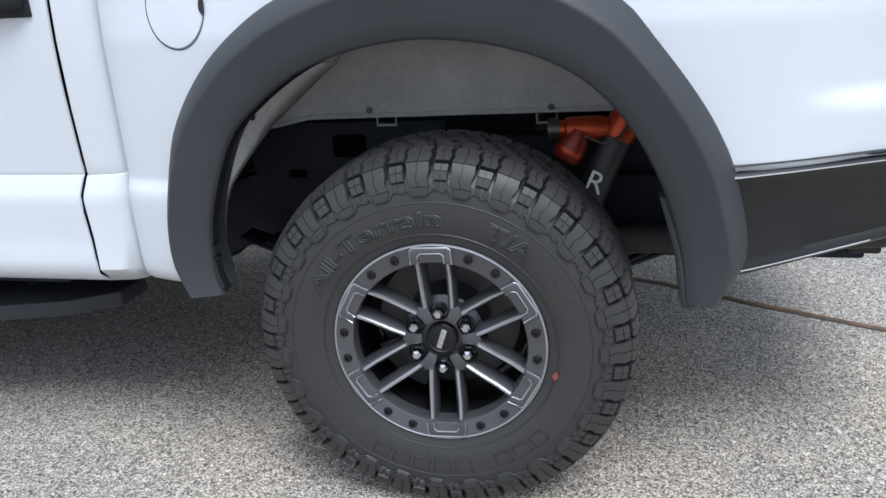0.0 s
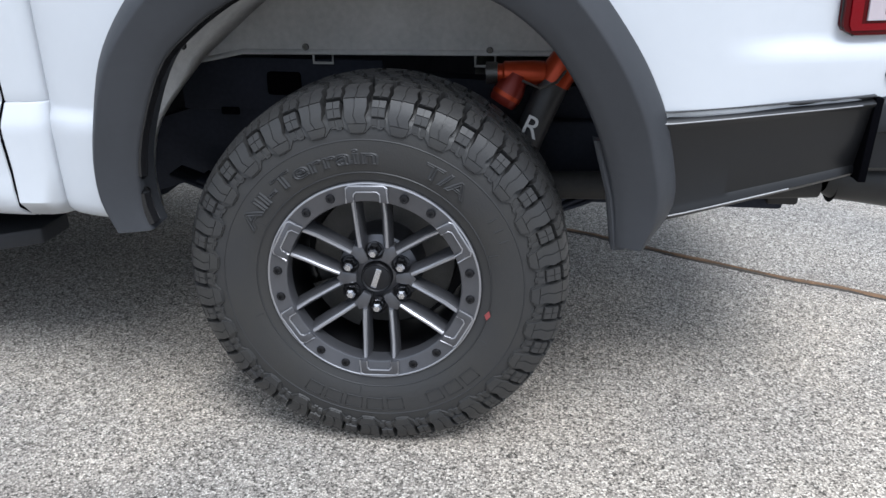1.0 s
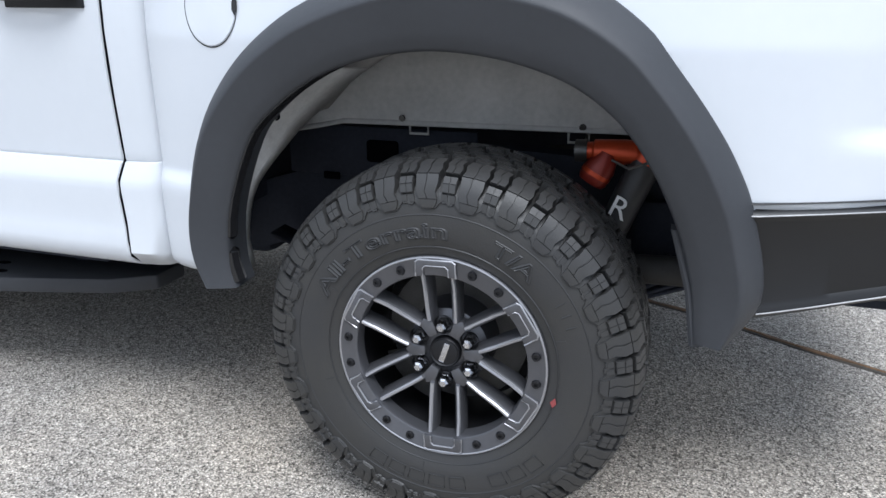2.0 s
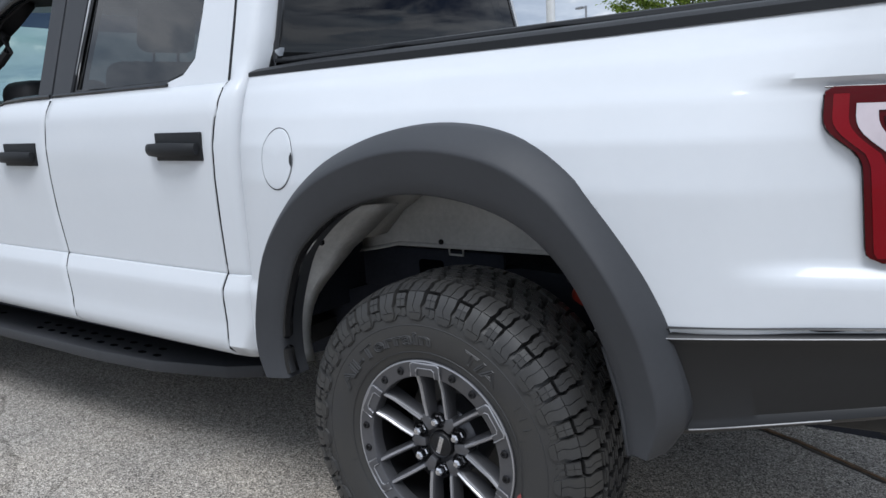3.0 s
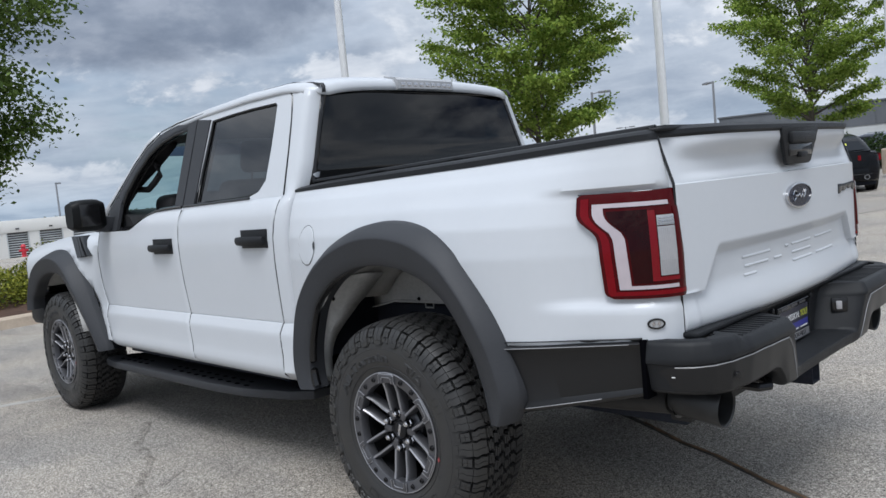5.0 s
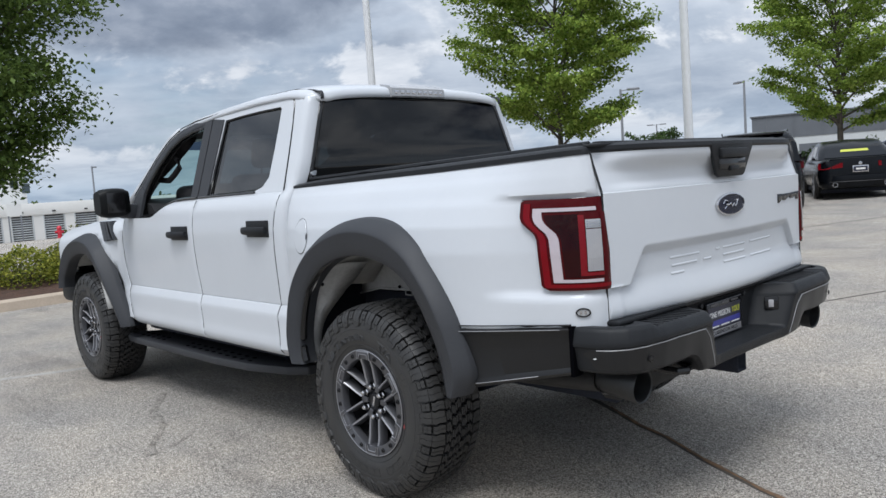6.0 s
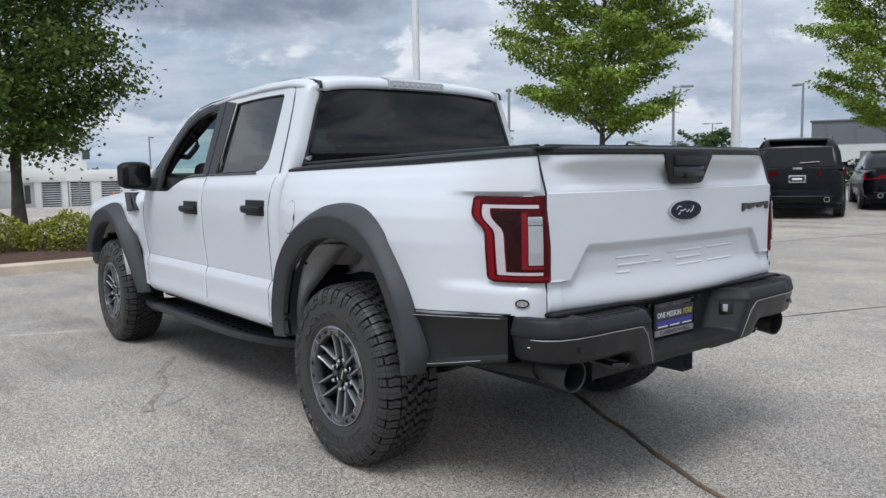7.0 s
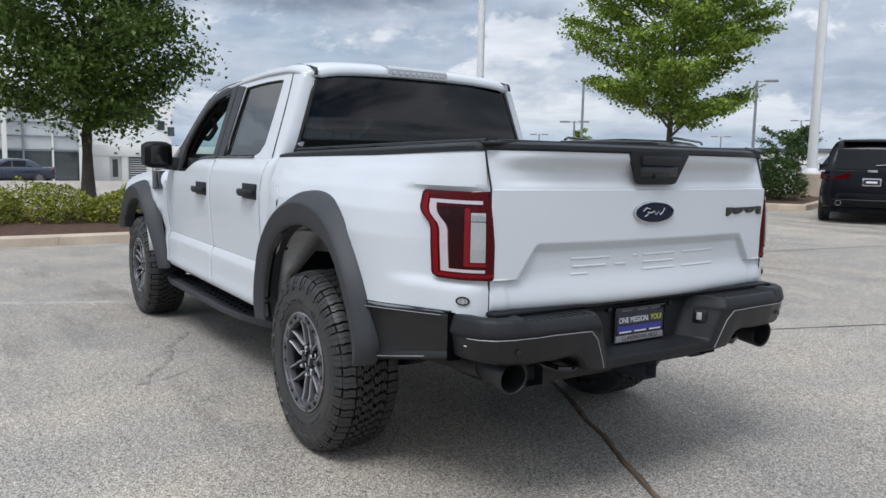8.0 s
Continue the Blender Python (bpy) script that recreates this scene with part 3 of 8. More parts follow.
def door_skin(left, right):
    zs = [0.505, 0.515, 0.53, 0.55, 0.58, 0.61, 0.64, 0.68, 0.72, 0.738, 0.75, 0.768, 0.783, 0.787, 0.789, 0.7915, 0.794, 0.797, 0.802, 0.81, 0.82, 0.88, 0.95, 1.02, 1.10, 1.16, 1.20, 1.24, 1.28]
    rows = []
    n = 24
    for z in zs + [None] * 6:
        row = []
        for q_ in [0.0, 0.005] + [k / n for k in range(1, n)] + [0.995, 1.0]:
            if z is not None:
                zz = z
                a, b = along(left, zz) + GAP, along(right, zz) - GAP
                x = lerp(a, b, q_)
            else:
                q = (len(rows) - len(zs) + 1) / 6
                a, b = along(left, 1.34) + GAP, along(right, 1.34) - GAP
                x = lerp(a, b, q_)
                zz = lerp(1.28, max(1.281, belt(x)), q)
            row.append((x, -cab_w(x, zz) if z is not None else -lerp(cab_w(x, 1.28), 0.893 + 0.318 * 0 + (1.39 - belt(x)) * 0.30 - 0.010 * max(0, -x - 1.2), max(0, (zz - 1.28) / max(0.02, 0.11)) ** 2 if belt(x) > 1.3 else 0.0), zz))
        rows.append(row)
    for r in rows:   # edges turn in at the gaps
        r[0] = (r[0][0], r[0][1] + 0.004, r[0][2])
        r[-1] = (r[-1][0], r[-1][1] + 0.004, r[-1][2])
    return grid(rows)


def frame_loops(outer, inner):
    return ring([tuple(green(x, z)) for x, z in outer], [tuple(green(x, z, 0.001)) for x, z in inner])


REAR_WIN = [(-1.70, 1.397), (-1.45, 1.398), (-1.25, 1.400), (-1.13, 1.404), (-1.05, 1.425), (-1.000, 1.475), (-0.995, 1.62), (-0.998, 1.76), (-1.002, 1.845), (-1.02, 1.858), (-1.25, 1.862), (-1.45, 1.860), (-1.66, 1.852), (-1.675, 1.70), (-1.69, 1.55)]
REAR_FRAME = [(-1.822, 1.385), (-1.45, 1.388), (-1.22, 1.390), (-1.05, 1.391), (-0.90, 1.392), (-0.822, 1.392), (-0.838, 1.60), (-0.856, 1.76), (-0.880, 1.868), (-0.925, 1.900), (-1.25, 1.906), (-1.45, 1.903), (-1.82, 1.892), (-1.822, 1.70), (-1.822, 1.55)]
FRONT_WIN = [(-2.76, 1.285), (-2.56, 1.290), (-2.46, 1.302), (-2.26, 1.366), (-2.15, 1.388), (-1.93, 1.394), (-1.93, 1.55), (-1.93, 1.70), (-1.935, 1.838), (-2.10, 1.826), (-2.27, 1.795), (-2.42, 1.735), (-2.58, 1.625), (-2.70, 1.515), (-2.755, 1.43)]
FRONT_FRAME = [(-2.955, 1.268), (-2.56, 1.272), (-2.45, 1.288), (-2.25, 1.355), (-2.13, 1.377), (-1.829, 1.385), (-1.829, 1.55), (-1.829, 1.70), (-1.829, 1.890), (-2.08, 1.880), (-2.29, 1.852), (-2.47, 1.785), (-2.64, 1.680), (-2.80, 1.545), (-2.92, 1.43)]


def side_handle(x0, x1, z0, z1, w, parent):
    """Bowed pull handle on a recessed black plate."""
    plate = prism([(x0 + 0.10 * (x1 - x0), z0), (x1, z0), (x1, z1), (x0 + 0.10 * (x1 - x0), z1)], 0, 0.010, 0.003)
    plate = [(v[0], -w - v[2] + 0.003, v[1]) for v in plate[0]], plate[1]
    zc = lerp(z0, z1, 0.42)
    hh = (z1 - z0) * 0.26
    bar_rows = []
    for k in range(11):
        t = k / 10
        x = lerp(x0, x1 - 0.01, t)
        bow = 0.018 + 0.026 * math.sin(math.pi * min(1, t * 1.02)) ** 0.6
        row = []
        for c in range(10):
            a = 2 * math.pi * c / 10
            row.append((x, -w - bow - 0.011 * math.cos(a), zc + hh * math.sin(a) * (0.8 + 0.2 * math.sin(math.pi * t))))
        bar_rows.append(row)
    bv, bf = grid(bar_rows, closed_u=True)
    bf = bf + [tuple(range(9, -1, -1)), tuple(range(len(bv) - 10, len(bv)))]
    return join(plate, (bv, bf))


def put_handle(geo, s, parent):
    v, f = mirrored(geo, s)
    return part("door_handle", (v, [tuple(reversed(q)) for q in f]), PLASTIC, parent, "black plastic pull handle")


def doors(s):
    rear = part("rear_door", mirrored(door_skin(MID_EDGE, REAR_EDGE), s), PAINT, truck, solid=0.03)
    part("window_frame", mirrored(frame_loops(REAR_FRAME, REAR_WIN), s), PAINT, rear, "white window frame", smooth=0, solid=0.03)
    front = part("front_door", mirrored(door_skin(FRONT_EDGE, MID_EDGE), s), PAINT, truck, solid=0.03)
    part("window_frame", mirrored(frame_loops(FRONT_FRAME, FRONT_WIN), s), FLARE, front, "satin black window frame", solid=0.03)
    # dark tubes laid in the shut gaps paint the shade inside them
    for edge, owner in ((REAR_EDGE, rear), (MID_EDGE, rear), (FRONT_EDGE, front)):
        line = [(along(edge, z), -cab_w(along(edge, z), z) + 0.0035, z) for z in [lerp(0.51, 1.375, k / 22) for k in range(23)] + [0.772, 0.788, 0.795]]
        line.sort(key=lambda p: p[2])
        part("shut_line_seal", mirrored(tube(line, 0.0030, 6), s), HOLE, owner)
    top = [tuple(green(x + 0.004, z + 0.004, -0.0005)) for x, z in ((-0.822, 1.392), (-0.838, 1.60), (-0.856, 1.76), (-0.880, 1.868), (-0.900, 1.894), (-0.925, 1.902))]
    part("shut_line_seal", mirrored(tube(top, 0.0040, 6), s), GLOSS_BLACK, rear)
    for loops, owner in (((FRONT_FRAME, FRONT_WIN), front), ((REAR_FRAME, REAR_WIN), rear)):
        part("inner_trim", mirrored(ring([tuple(green(x, z, 0.048)) for x, z in loops[0]], [tuple(green(x, z, 0.050)) for x, z in loops[1]]), s), CABIN, owner, solid=0.008)
    if s < 0:
        part("window_pane", mirrored(([tuple(green(x, z, 0.016)) for x, z in FRONT_WIN], [tuple(range(len(FRONT_WIN)))]), s), CLEAR, front, "clear front window pane", smooth=0)
    put_handle(side_handle(-1.15, -0.895, 1.155, 1.245, cab_w(-1.0, 1.2), rear), s, rear)
    put_handle(side_handle(-2.165, -1.90, 1.132, 1.220, cab_w(-2.0, 1.18), front), s, front)
    # tinted rear pane, its rubber and the black pillar covers
    n = len(REAR_WIN)
    pane = [tuple(green(x, z, 0.016)) for x, z in REAR_WIN], [tuple(range(n))]
    part("window_pane", mirrored(pane, s), TINT_SIDE, rear, "dark tinted window pane", smooth=0)
    shrink = [(lerp(x, -1.35, 0.03), lerp(z, 1.63, 0.045)) for x, z in REAR_WIN]
    seal = ring([tuple(green(x, z, 0.004)) for x, z in REAR_WIN], [tuple(green(x, z, 0.010)) for x, z in shrink])
    part("window_seal", mirrored(seal, s), GLOSS_BLACK, rear, solid=0.006)
    cover_r = [(-1.818, 1.388), (-1.70, 1.390), (-1.672, 1.858), (-1.816, 1.876)]
    cover_f = [(-1.925, 1.386), (-1.832, 1.386), (-1.832, 1.878), (-1.93, 1.862)]
    for pts, owner in ((cover_r, rear), (cover_f, front)):
        quad = [tuple(green(x, z, -0.006)) for x, z in pts], [(0, 1, 2, 3)]
        part("pillar_cover", mirrored(sheet(quad, (0, 0.012, 0)), s), FLARE, owner, "satin black pillar cover")
    strip = [tuple(green(x, belt(x) + 0.008, -0.006)) for x in (-2.9, -2.56, -2.46, -2.26, -2.15, -2.0, -1.835)]
    part("belt_seal", mirrored(tube(strip, 0.008, 6), s), GLOSS_BLACK, front)
    strip = [tuple(green(x, belt(x) + 0.008, -0.004)) for x in (-1.815, -1.5, -1.25, -1.12)]
    part("belt_seal", mirrored(tube(strip, 0.007, 6), s), GLOSS_BLACK, rear)
    # dark window surround of the front door, and the mirror's sail plate
    f2 = [(lerp(x, -2.3, 0.05), lerp(z, 1.58, 0.06)) for x, z in FRONT_WIN]
    seal = ring([tuple(green(x, z, -0.004)) for x, z in FRONT_WIN], [tuple(green(x, z, 0.02)) for x, z in f2])
    part("window_seal", mirrored(seal, s), GLOSS_BLACK, front, solid=0.012)
    sail = [tuple(green(x, z, -0.008)) for x, z in ((-2.965, 1.266), (-2.72, 1.268), (-2.735, 1.46), (-2.80, 1.50), (-2.87, 1.46))], [(0, 1, 2, 3, 4)]
    part("mirror_sail", mirrored(sheet(sail, (0, 0.02, 0)), s), FLARE, front, "black triangular mirror base")
    # mirror
    rows = []
    for k in range(7):
        t = k / 6
        y = lerp(-0.945, -1.148, t)
        fat = (0.80, 0.96, 1.0, 1.0, 0.985, 0.93, 0.74)[k]
        cz, hz, hx = lerp(1.398, 1.402, t), 0.104 * fat, 0.088 * fat
        row = []
        for c in range(16):
            a = 2 * math.pi * c / 16 + math.pi / 16
            ca, sa = math.cos(a), math.sin(a)
            row.append((-2.86 + hx * math.copysign(abs(ca) ** 0.45, ca), y, cz + hz * math.copysign(abs(sa) ** 0.45, sa)))
        rows.append(row)
    v, f = grid(rows, closed_u=True)
    f = f + [tuple(range(16)), tuple(range(len(v) - 1, len(v) - 17, -1))]
    mirror = part("side_mirror", mirrored((v, f), s), MIRROR_BLACK, truck, "black door mirror housing", smooth=50)
    part("mirror_arm", mirrored(box(-2.92, -2.80, -0.99, -0.88, 1.285, 1.385, 0.02), s), FLARE, mirror)
    part("mirror_glass", mirrored(box(-2.773, -2.768, -1.11, -0.985, 1.330, 1.470, 0.002), s), GLOSS_BLACK, mirror)


def roof_z(x, y):
    c = along([(-2.62, 1.80), (-2.50, 1.865), (-2.36, 1.915), (-2.15, 1.95), (-1.75, 1.972), (-1.3, 1.988), (-0.95, 1.980), (-0.82, 1.960), (-0.745, 1.938)], x)
    e = along([(-2.62, 1.765), (-2.50, 1.812), (-2.36, 1.858), (-2.15, 1.893), (-1.75, 1.918), (-1.3, 1.932), (-0.95, 1.926), (-0.82, 1.909), (-0.745, 1.889)], x)
    t = min(1, abs(y) / 0.70)
    return lerp(c, e + 0.006, t ** 3.6)


def cab_shell():
    # roof skin, rolling down into the gutters
    rows = []
    for k in range(34):
        x = lerp(-2.60, -0.742, k / 33)
        row = [(x, -0.727, roof_z(x, 0.7) - 0.040), (x, -0.724, roof_z(x, 0.7) - 0.022), (x, -0.714, roof_z(x, 0.7) - 0.008)]
        row += [(x, y, roof_z(x, y)) for y in [lerp(-0.70, 0.70, j / 24) for j in range(25)]]
        row += [(p[0], -p[1], p[2]) for p in reversed(row[:3])]
        rows.append(row)
    for i, row in enumerate(rows):   # the rear corners round in
        q = step(-0.84, -0.742, row[0][0]) ** 2
        rows[i] = [(p[0] - 0.030 * q * max(0, abs(p[1]) - 0.60) / 0.12, p[1] * (1 - 0.055 * q * step(0.55, 0.72, abs(p[1]))), p[2]) for p in row]
    last = rows[-1]
    for dx, dz in ((0.010, -0.006), (0.018, -0.016), (0.022, -0.030), (0.021, -0.052)):
        rows.append([(p[0] + dx * step(0.70, 0.60, abs(p[1])), p[1], p[2] + dz * step(0.70, 0.64, abs(p[1]))) for p in last])
    part("roof", grid(rows), PAINT, truck, solid=0.008)
    for s in (1, -1):
        # gutter seal along the door tops and the black roof-ditch strip at the back
        g = [tuple(green(x, z + 0.004, -0.003)) for x, z in [(-2.93, 1.44), (-2.80, 1.552), (-2.64, 1.688), (-2.47, 1.794), (-2.29, 1.861), (-2.08, 1.889), (-1.829, 1.899), (-1.45, 1.909), (-1.25, 1.911), (-0.93, 1.905)]]
        part("gutter_seal", mirrored(tube(g, 0.0032, 6), s), GLOSS_BLACK, truck)
        ditch = [(-1.55, -0.672), (-1.2, -0.670), (-0.95, -0.668), (-0.80, -0.664), (-0.752, -0.662), (-0.733, -0.662)]
        rows = [[(x, y - 0.009, roof_z(x, y - 0.009) + 0.002), (x, y, roof_z(x, y) + 0.004), (x, y + 0.009, roof_z(x, y) + 0.003)] for x, y in ditch]
        rows.append([(p[0] + 0.010, p[1], p[2] - 0.014) for p in rows[-1]])
        rows.append([(p[0] + 0.002, p[1] - 0.003, p[2] - 0.026) for p in rows[-1]])
        part("roof_ditch_strip", mirrored(grid(rows), s), FLARE, truck, "black roof-ditch moulding", solid=0.006)
        # rear corner post: from the door's edge round to the rear face
        rows = []
        for z in [0.52, 0.56, 0.64, 0.72, 0.738, 0.75, 0.768, 0.783, 0.787, 0.789, 0.7915, 0.794, 0.797, 0.82, 0.95, 1.10, 1.20, 1.28, 1.34, 1.375, 1.40, 1.48, 1.56, 1.64, 1.72, 1.80, 1.85, 1.880, 1.895, 1.905]:
            if z < 1.39:
                xa, w = along(REAR_EDGE, z) + GAP, cab_w(-0.8, z)
            else:
                xa = along([(1.39, -0.817), (1.60, -0.834), (1.76, -0.852), (1.868, -0.876), (1.92, -0.915)], z) + GAP
                w = -green(xa, z).y
            xr = along([(0.5, -0.758), (1.36, -0.752), (1.40, -0.746), (1.45, -0.726), (1.92, -0.762)], z)
            rows.append([(xa, -w + 0.004, z), (xa + 0.004, -w, z), (lerp(xa, xr, 0.55), -w + 0.004, z), (lerp(xa, xr, 0.8), -w + 0.014, z), (lerp(xa, xr, 0.95), -w + 0.034, z),
                         (xr, -w + 0.062, z), (xr + 0.003, -w + 0.09, z), (xr + 0.004, -w + 0.125, z)])
            rows[-1] = [(x, y, min(h, roof_z(x, 0.70) - 0.018)) for x, y, h in rows[-1]]
        part("corner_post", mirrored(grid(rows), s), PAINT, truck, solid=0.012)
        # windscreen pillar
        pil = [(-2.36, 1.858), (-2.50, 1.812), (-2.64, 1.72), (-2.80, 1.60), (-2.95, 1.48), (-3.08, 1.37)]
        rows = []
        for x, z in pil:
            y = -green(x, z).y
            rows.append([(x + 0.05, -y, z - 0.01), (x, -y + 0.004, z + 0.012), (x - 0.03, -y + 0.03, z + 0.02), (x - 0.05, -y + 0.075, z + 0.022)])
        part("windscreen_pillar", mirrored(grid(rows), s), PAINT, truck, solid=0.02)
    # rear panel between posts: strip above and below the pane
    def rear_strip(z0, z1):
        rows = []
        for z in (z0, lerp(z0, z1, 0.5), z1):
            w = -green(-0.8, max(z, 1.39)).y - 0.06
            x = along([(0.5, -0.755), (1.40, -0.742), (1.45, -0.721)], z)
            rows.append([(x + 0.012 * (1 - (k / 10) ** 2), w * k / 10, z) for k in range(-10, 11)])
        return grid(rows)
    part("cab_back", rear_strip(0.85, 1.405), PAINT, truck, solid=0.01)
    # rear pane with a black rim
    rows = []
    for z in (1.405, 1.52, 1.64, 1.76, 1.885):
        w = -green(-0.8, max(z, 1.39)).y - 0.080
        x = along([(1.40, -0.737), (1.45, -0.718), (1.92, -0.754)], z)
        rows.append([(x + 0.012 * (1 - (k / 10) ** 2), w * k / 10, z) for k in range(-10, 11)])
    part("rear_window", grid(rows), TINT, truck, "dark tinted rear window")
    edge = [rows[0][k] for k in range(21)] + [r[20] for r in rows[1:]] + [rows[-1][k] for k in range(19, -1, -1)] + [r[0] for r in rows[-2:0:-1]]
    loop2 = [(p[0] + 0.002, p[1] * 0.965, lerp(p[2], 1.645, 0.05)) for p in edge]
    part("rear_window_rim", ring([(p[0] + 0.002, p[1], p[2]) for p in edge], loop2), GLOSS_BLACK, truck, solid=0.004)
    # high brake lamp
    rows = []
    for k in range(13):
        y = lerp(-0.205, 0.205, k / 12)
        bow = 0.010 * (1 - (y / 0.205) ** 2)
        rows.append([(-0.760, y, 1.890), (-0.700 + bow, y, 1.886), (-0.694 + bow, y, 1.892), (-0.698 + bow, y, 1.936), (-0.712 + bow, y, 1.950), (-0.80, y, 1.970)])
    v, f = grid(rows)
    f = f + [tuple(range(6)), tuple(range(len(v) - 1, len(v) - 7, -1))]
    lamp = part("high_brake_lamp", (v, [tuple(reversed(q)) for q in f]), LAMP_GREY, truck, "clear high-level brake lamp")
    for k in range(9):
        y = -0.17 + 0.0425 * k
        part("lamp_cell", box(-0.712, -0.6838 - 0.010 * (y / 0.205) ** 2, y - 0.015, y + 0.015, 1.902, 1.924, 0.003), CHROME, lamp)
    # windscreen
    rows = []
    for x, z in ((-2.50, 1.86), (-2.66, 1.75), (-2.84, 1.62), (-3.02, 1.49), (-3.18, 1.365)):
        w = -green(x, min(z, 1.80)).y - 0.07
        rows.append([(x - 0.13 * (1 - (k / 8) ** 2), w * k / 8, z) for k in range(-8, 9)])
    screen = part("windscreen", grid(rows[1:], flip=True), SCREEN, truck, "green-tinted windscreen")
    part("shade_band", grid(rows[:2], flip=True), SHADE_BAND, screen, "dark blue shade band")
    # floor pan, fire wall, inner sills
    part("cab_floor", join(box(-3.1, -0.76, -0.86, 0.86, 0.50, 0.56), box(-3.12, -3.06, -0.86, 0.86, 0.55, 1.25), box(-3.0, -0.77, -0.90, -0.86, 0.52, 1.2), box(-3.0, -0.77, 0.86, 0.90, 0.52, 1.2)), CABIN, truck)
    rows = [[(x, y, roof_z(x, y) - 0.05) for y in (-0.66, -0.4, 0, 0.4, 0.66)] for x in (-2.45, -2.0, -1.4, -0.82)]
    part("headliner", grid(rows), HEADLINER, truck, solid=0.01)


def cabin():
    # dashboard, wheel, seats, pillar grab bar
    dash = [(-3.05, 1.02), (-2.62, 1.00), (-2.56, 1.10), (-2.60, 1.28), (-2.68, 1.365), (-2.80, 1.395), (-3.12, 1.415)]
    rows = [[(x, y, z) for x, z in dash] for y in (-0.84, -0.5, -0.2, 0.2, 0.5, 0.84)]
    v, f = grid(rows)
    n = len(dash)
    board = part("dashboard", (v, f + [tuple(range(n)), tuple(range(len(v) - 1, len(v) - 1 - n, -1))]), CABIN, truck, "black dashboard")
    part("instrument_hood", box(-2.76, -2.50, -0.64, -0.20, 1.34, 1.49, 0.06, 3), CABIN, board)
    wheel_pts = []
    m = Matrix.Translation((-2.40, -0.40, 1.20)) @ Matrix.Rotation(radians(-62), 4, "Y")
    for k in range(25):
        a = 2 * math.pi * k / 24
        wheel_pts.append(tuple(m @ Vector((0.185 * math.cos(a), 0.185 * math.sin(a), 0))))
    sw = part("steering_wheel", tube(wheel_pts, 0.017, 8, cap=False), CABIN, truck, "black leather steering wheel")
    for a in (0, 130, 230):
        p = m @ Vector((0.18 * math.cos(radians(a)), 0.18 * math.sin(radians(a)), 0))
        part("spoke", tube([tuple(m @ Vector((0, 0, -0.02))), tuple(p)], 0.02, 8), CABIN, sw)
    part("airbag_cover", moved(lathe([(0.0, 0.02), (0.05, 0.018), (0.075, 0.0), (0.06, -0.03), (0.0, -0.03)], 16, "z"), m), CABIN, sw)

    def seat(y, x, wide, headrests):
        chair = part("seat", box(x - 0.50, x, y - wide, y + wide, 0.78, 0.95, 0.06, 3), CABIN_GREY, truck, "dark grey seat")
        back = box(-0.07, 0.07, y - wide, y + wide, 0, 0.66, 0.06, 3)
        m2 = Matrix.Translation((x - 0.02, 0, 0.88)) @ Matrix.Rotation(radians(14), 4, "Y")
        part("seat_back", moved(back, m2), CABIN_GREY, chair)
        for h in headrests:
            hr = box(-0.045, 0.045, h - 0.13, h + 0.13, 0.70, 0.89, 0.04, 3)
            part("headrest", moved(hr, m2), CABIN_GREY, chair)
            for d in (-0.06, 0.06):
                part("headrest_post", moved(tube([(0, h + d, 0.62), (0, h + d, 0.72)], 0.007, 6), m2), CHROME, chair)

    seat(-0.40, -1.92, 0.26, (-0.40,))
    seat(0.40, -1.92, 0.26, (0.40,))
    seat(0.0, -1.02, 0.66, (-0.42, 0.0, 0.42))
    for s in (1, -1):
        part("grab_handle", mirrored(tube([(-2.84, -0.705, 1.545), (-2.66, -0.70, 1.532), (-2.56, -0.70, 1.570), (-2.475, -0.70, 1.612), (-2.478, -0.70, 1.665), (-2.53, -0.71, 1.710)], 0.020, 8), s), CABIN, truck, "black pillar grab handle")
        inner = [(-2.36, -0.62, 1.80), (-2.47, -0.645, 1.725), (-2.62, -0.665, 1.652), (-2.86, -0.675, 1.560), (-3.02, -0.685, 1.470), (-3.10, -0.70, 1.40)]
        outer = [(-2.34, 1.835), (-2.47, 1.785), (-2.61, 1.695), (-2.77, 1.575), (-2.92, 1.455), (-3.05, 1.35)]
        rows = [[(x, green(x, z).y + 0.045, z), (lerp(x, i[0], 0.5) + 0.02, lerp(green(x, z).y, i[1], 0.5), lerp(z, i[2], 0.5)), i, (i[0] - 0.03, i[1] + 0.01, i[2] + 0.02)] for (x, z), i in zip(outer, inner)]
        part("pillar_trim", mirrored(grid(rows), s), CABIN, truck, solid=0.012)
        part("door_card", mirrored(box(-2.90, -1.86, -0.905, -0.865, 0.60, 1.27, 0.02), s), CABIN, truck)
        part("door_card", mirrored(box(-1.80, -0.86, -0.895, -0.855, 0.60, 1.37, 0.02), s), CABIN, truck)


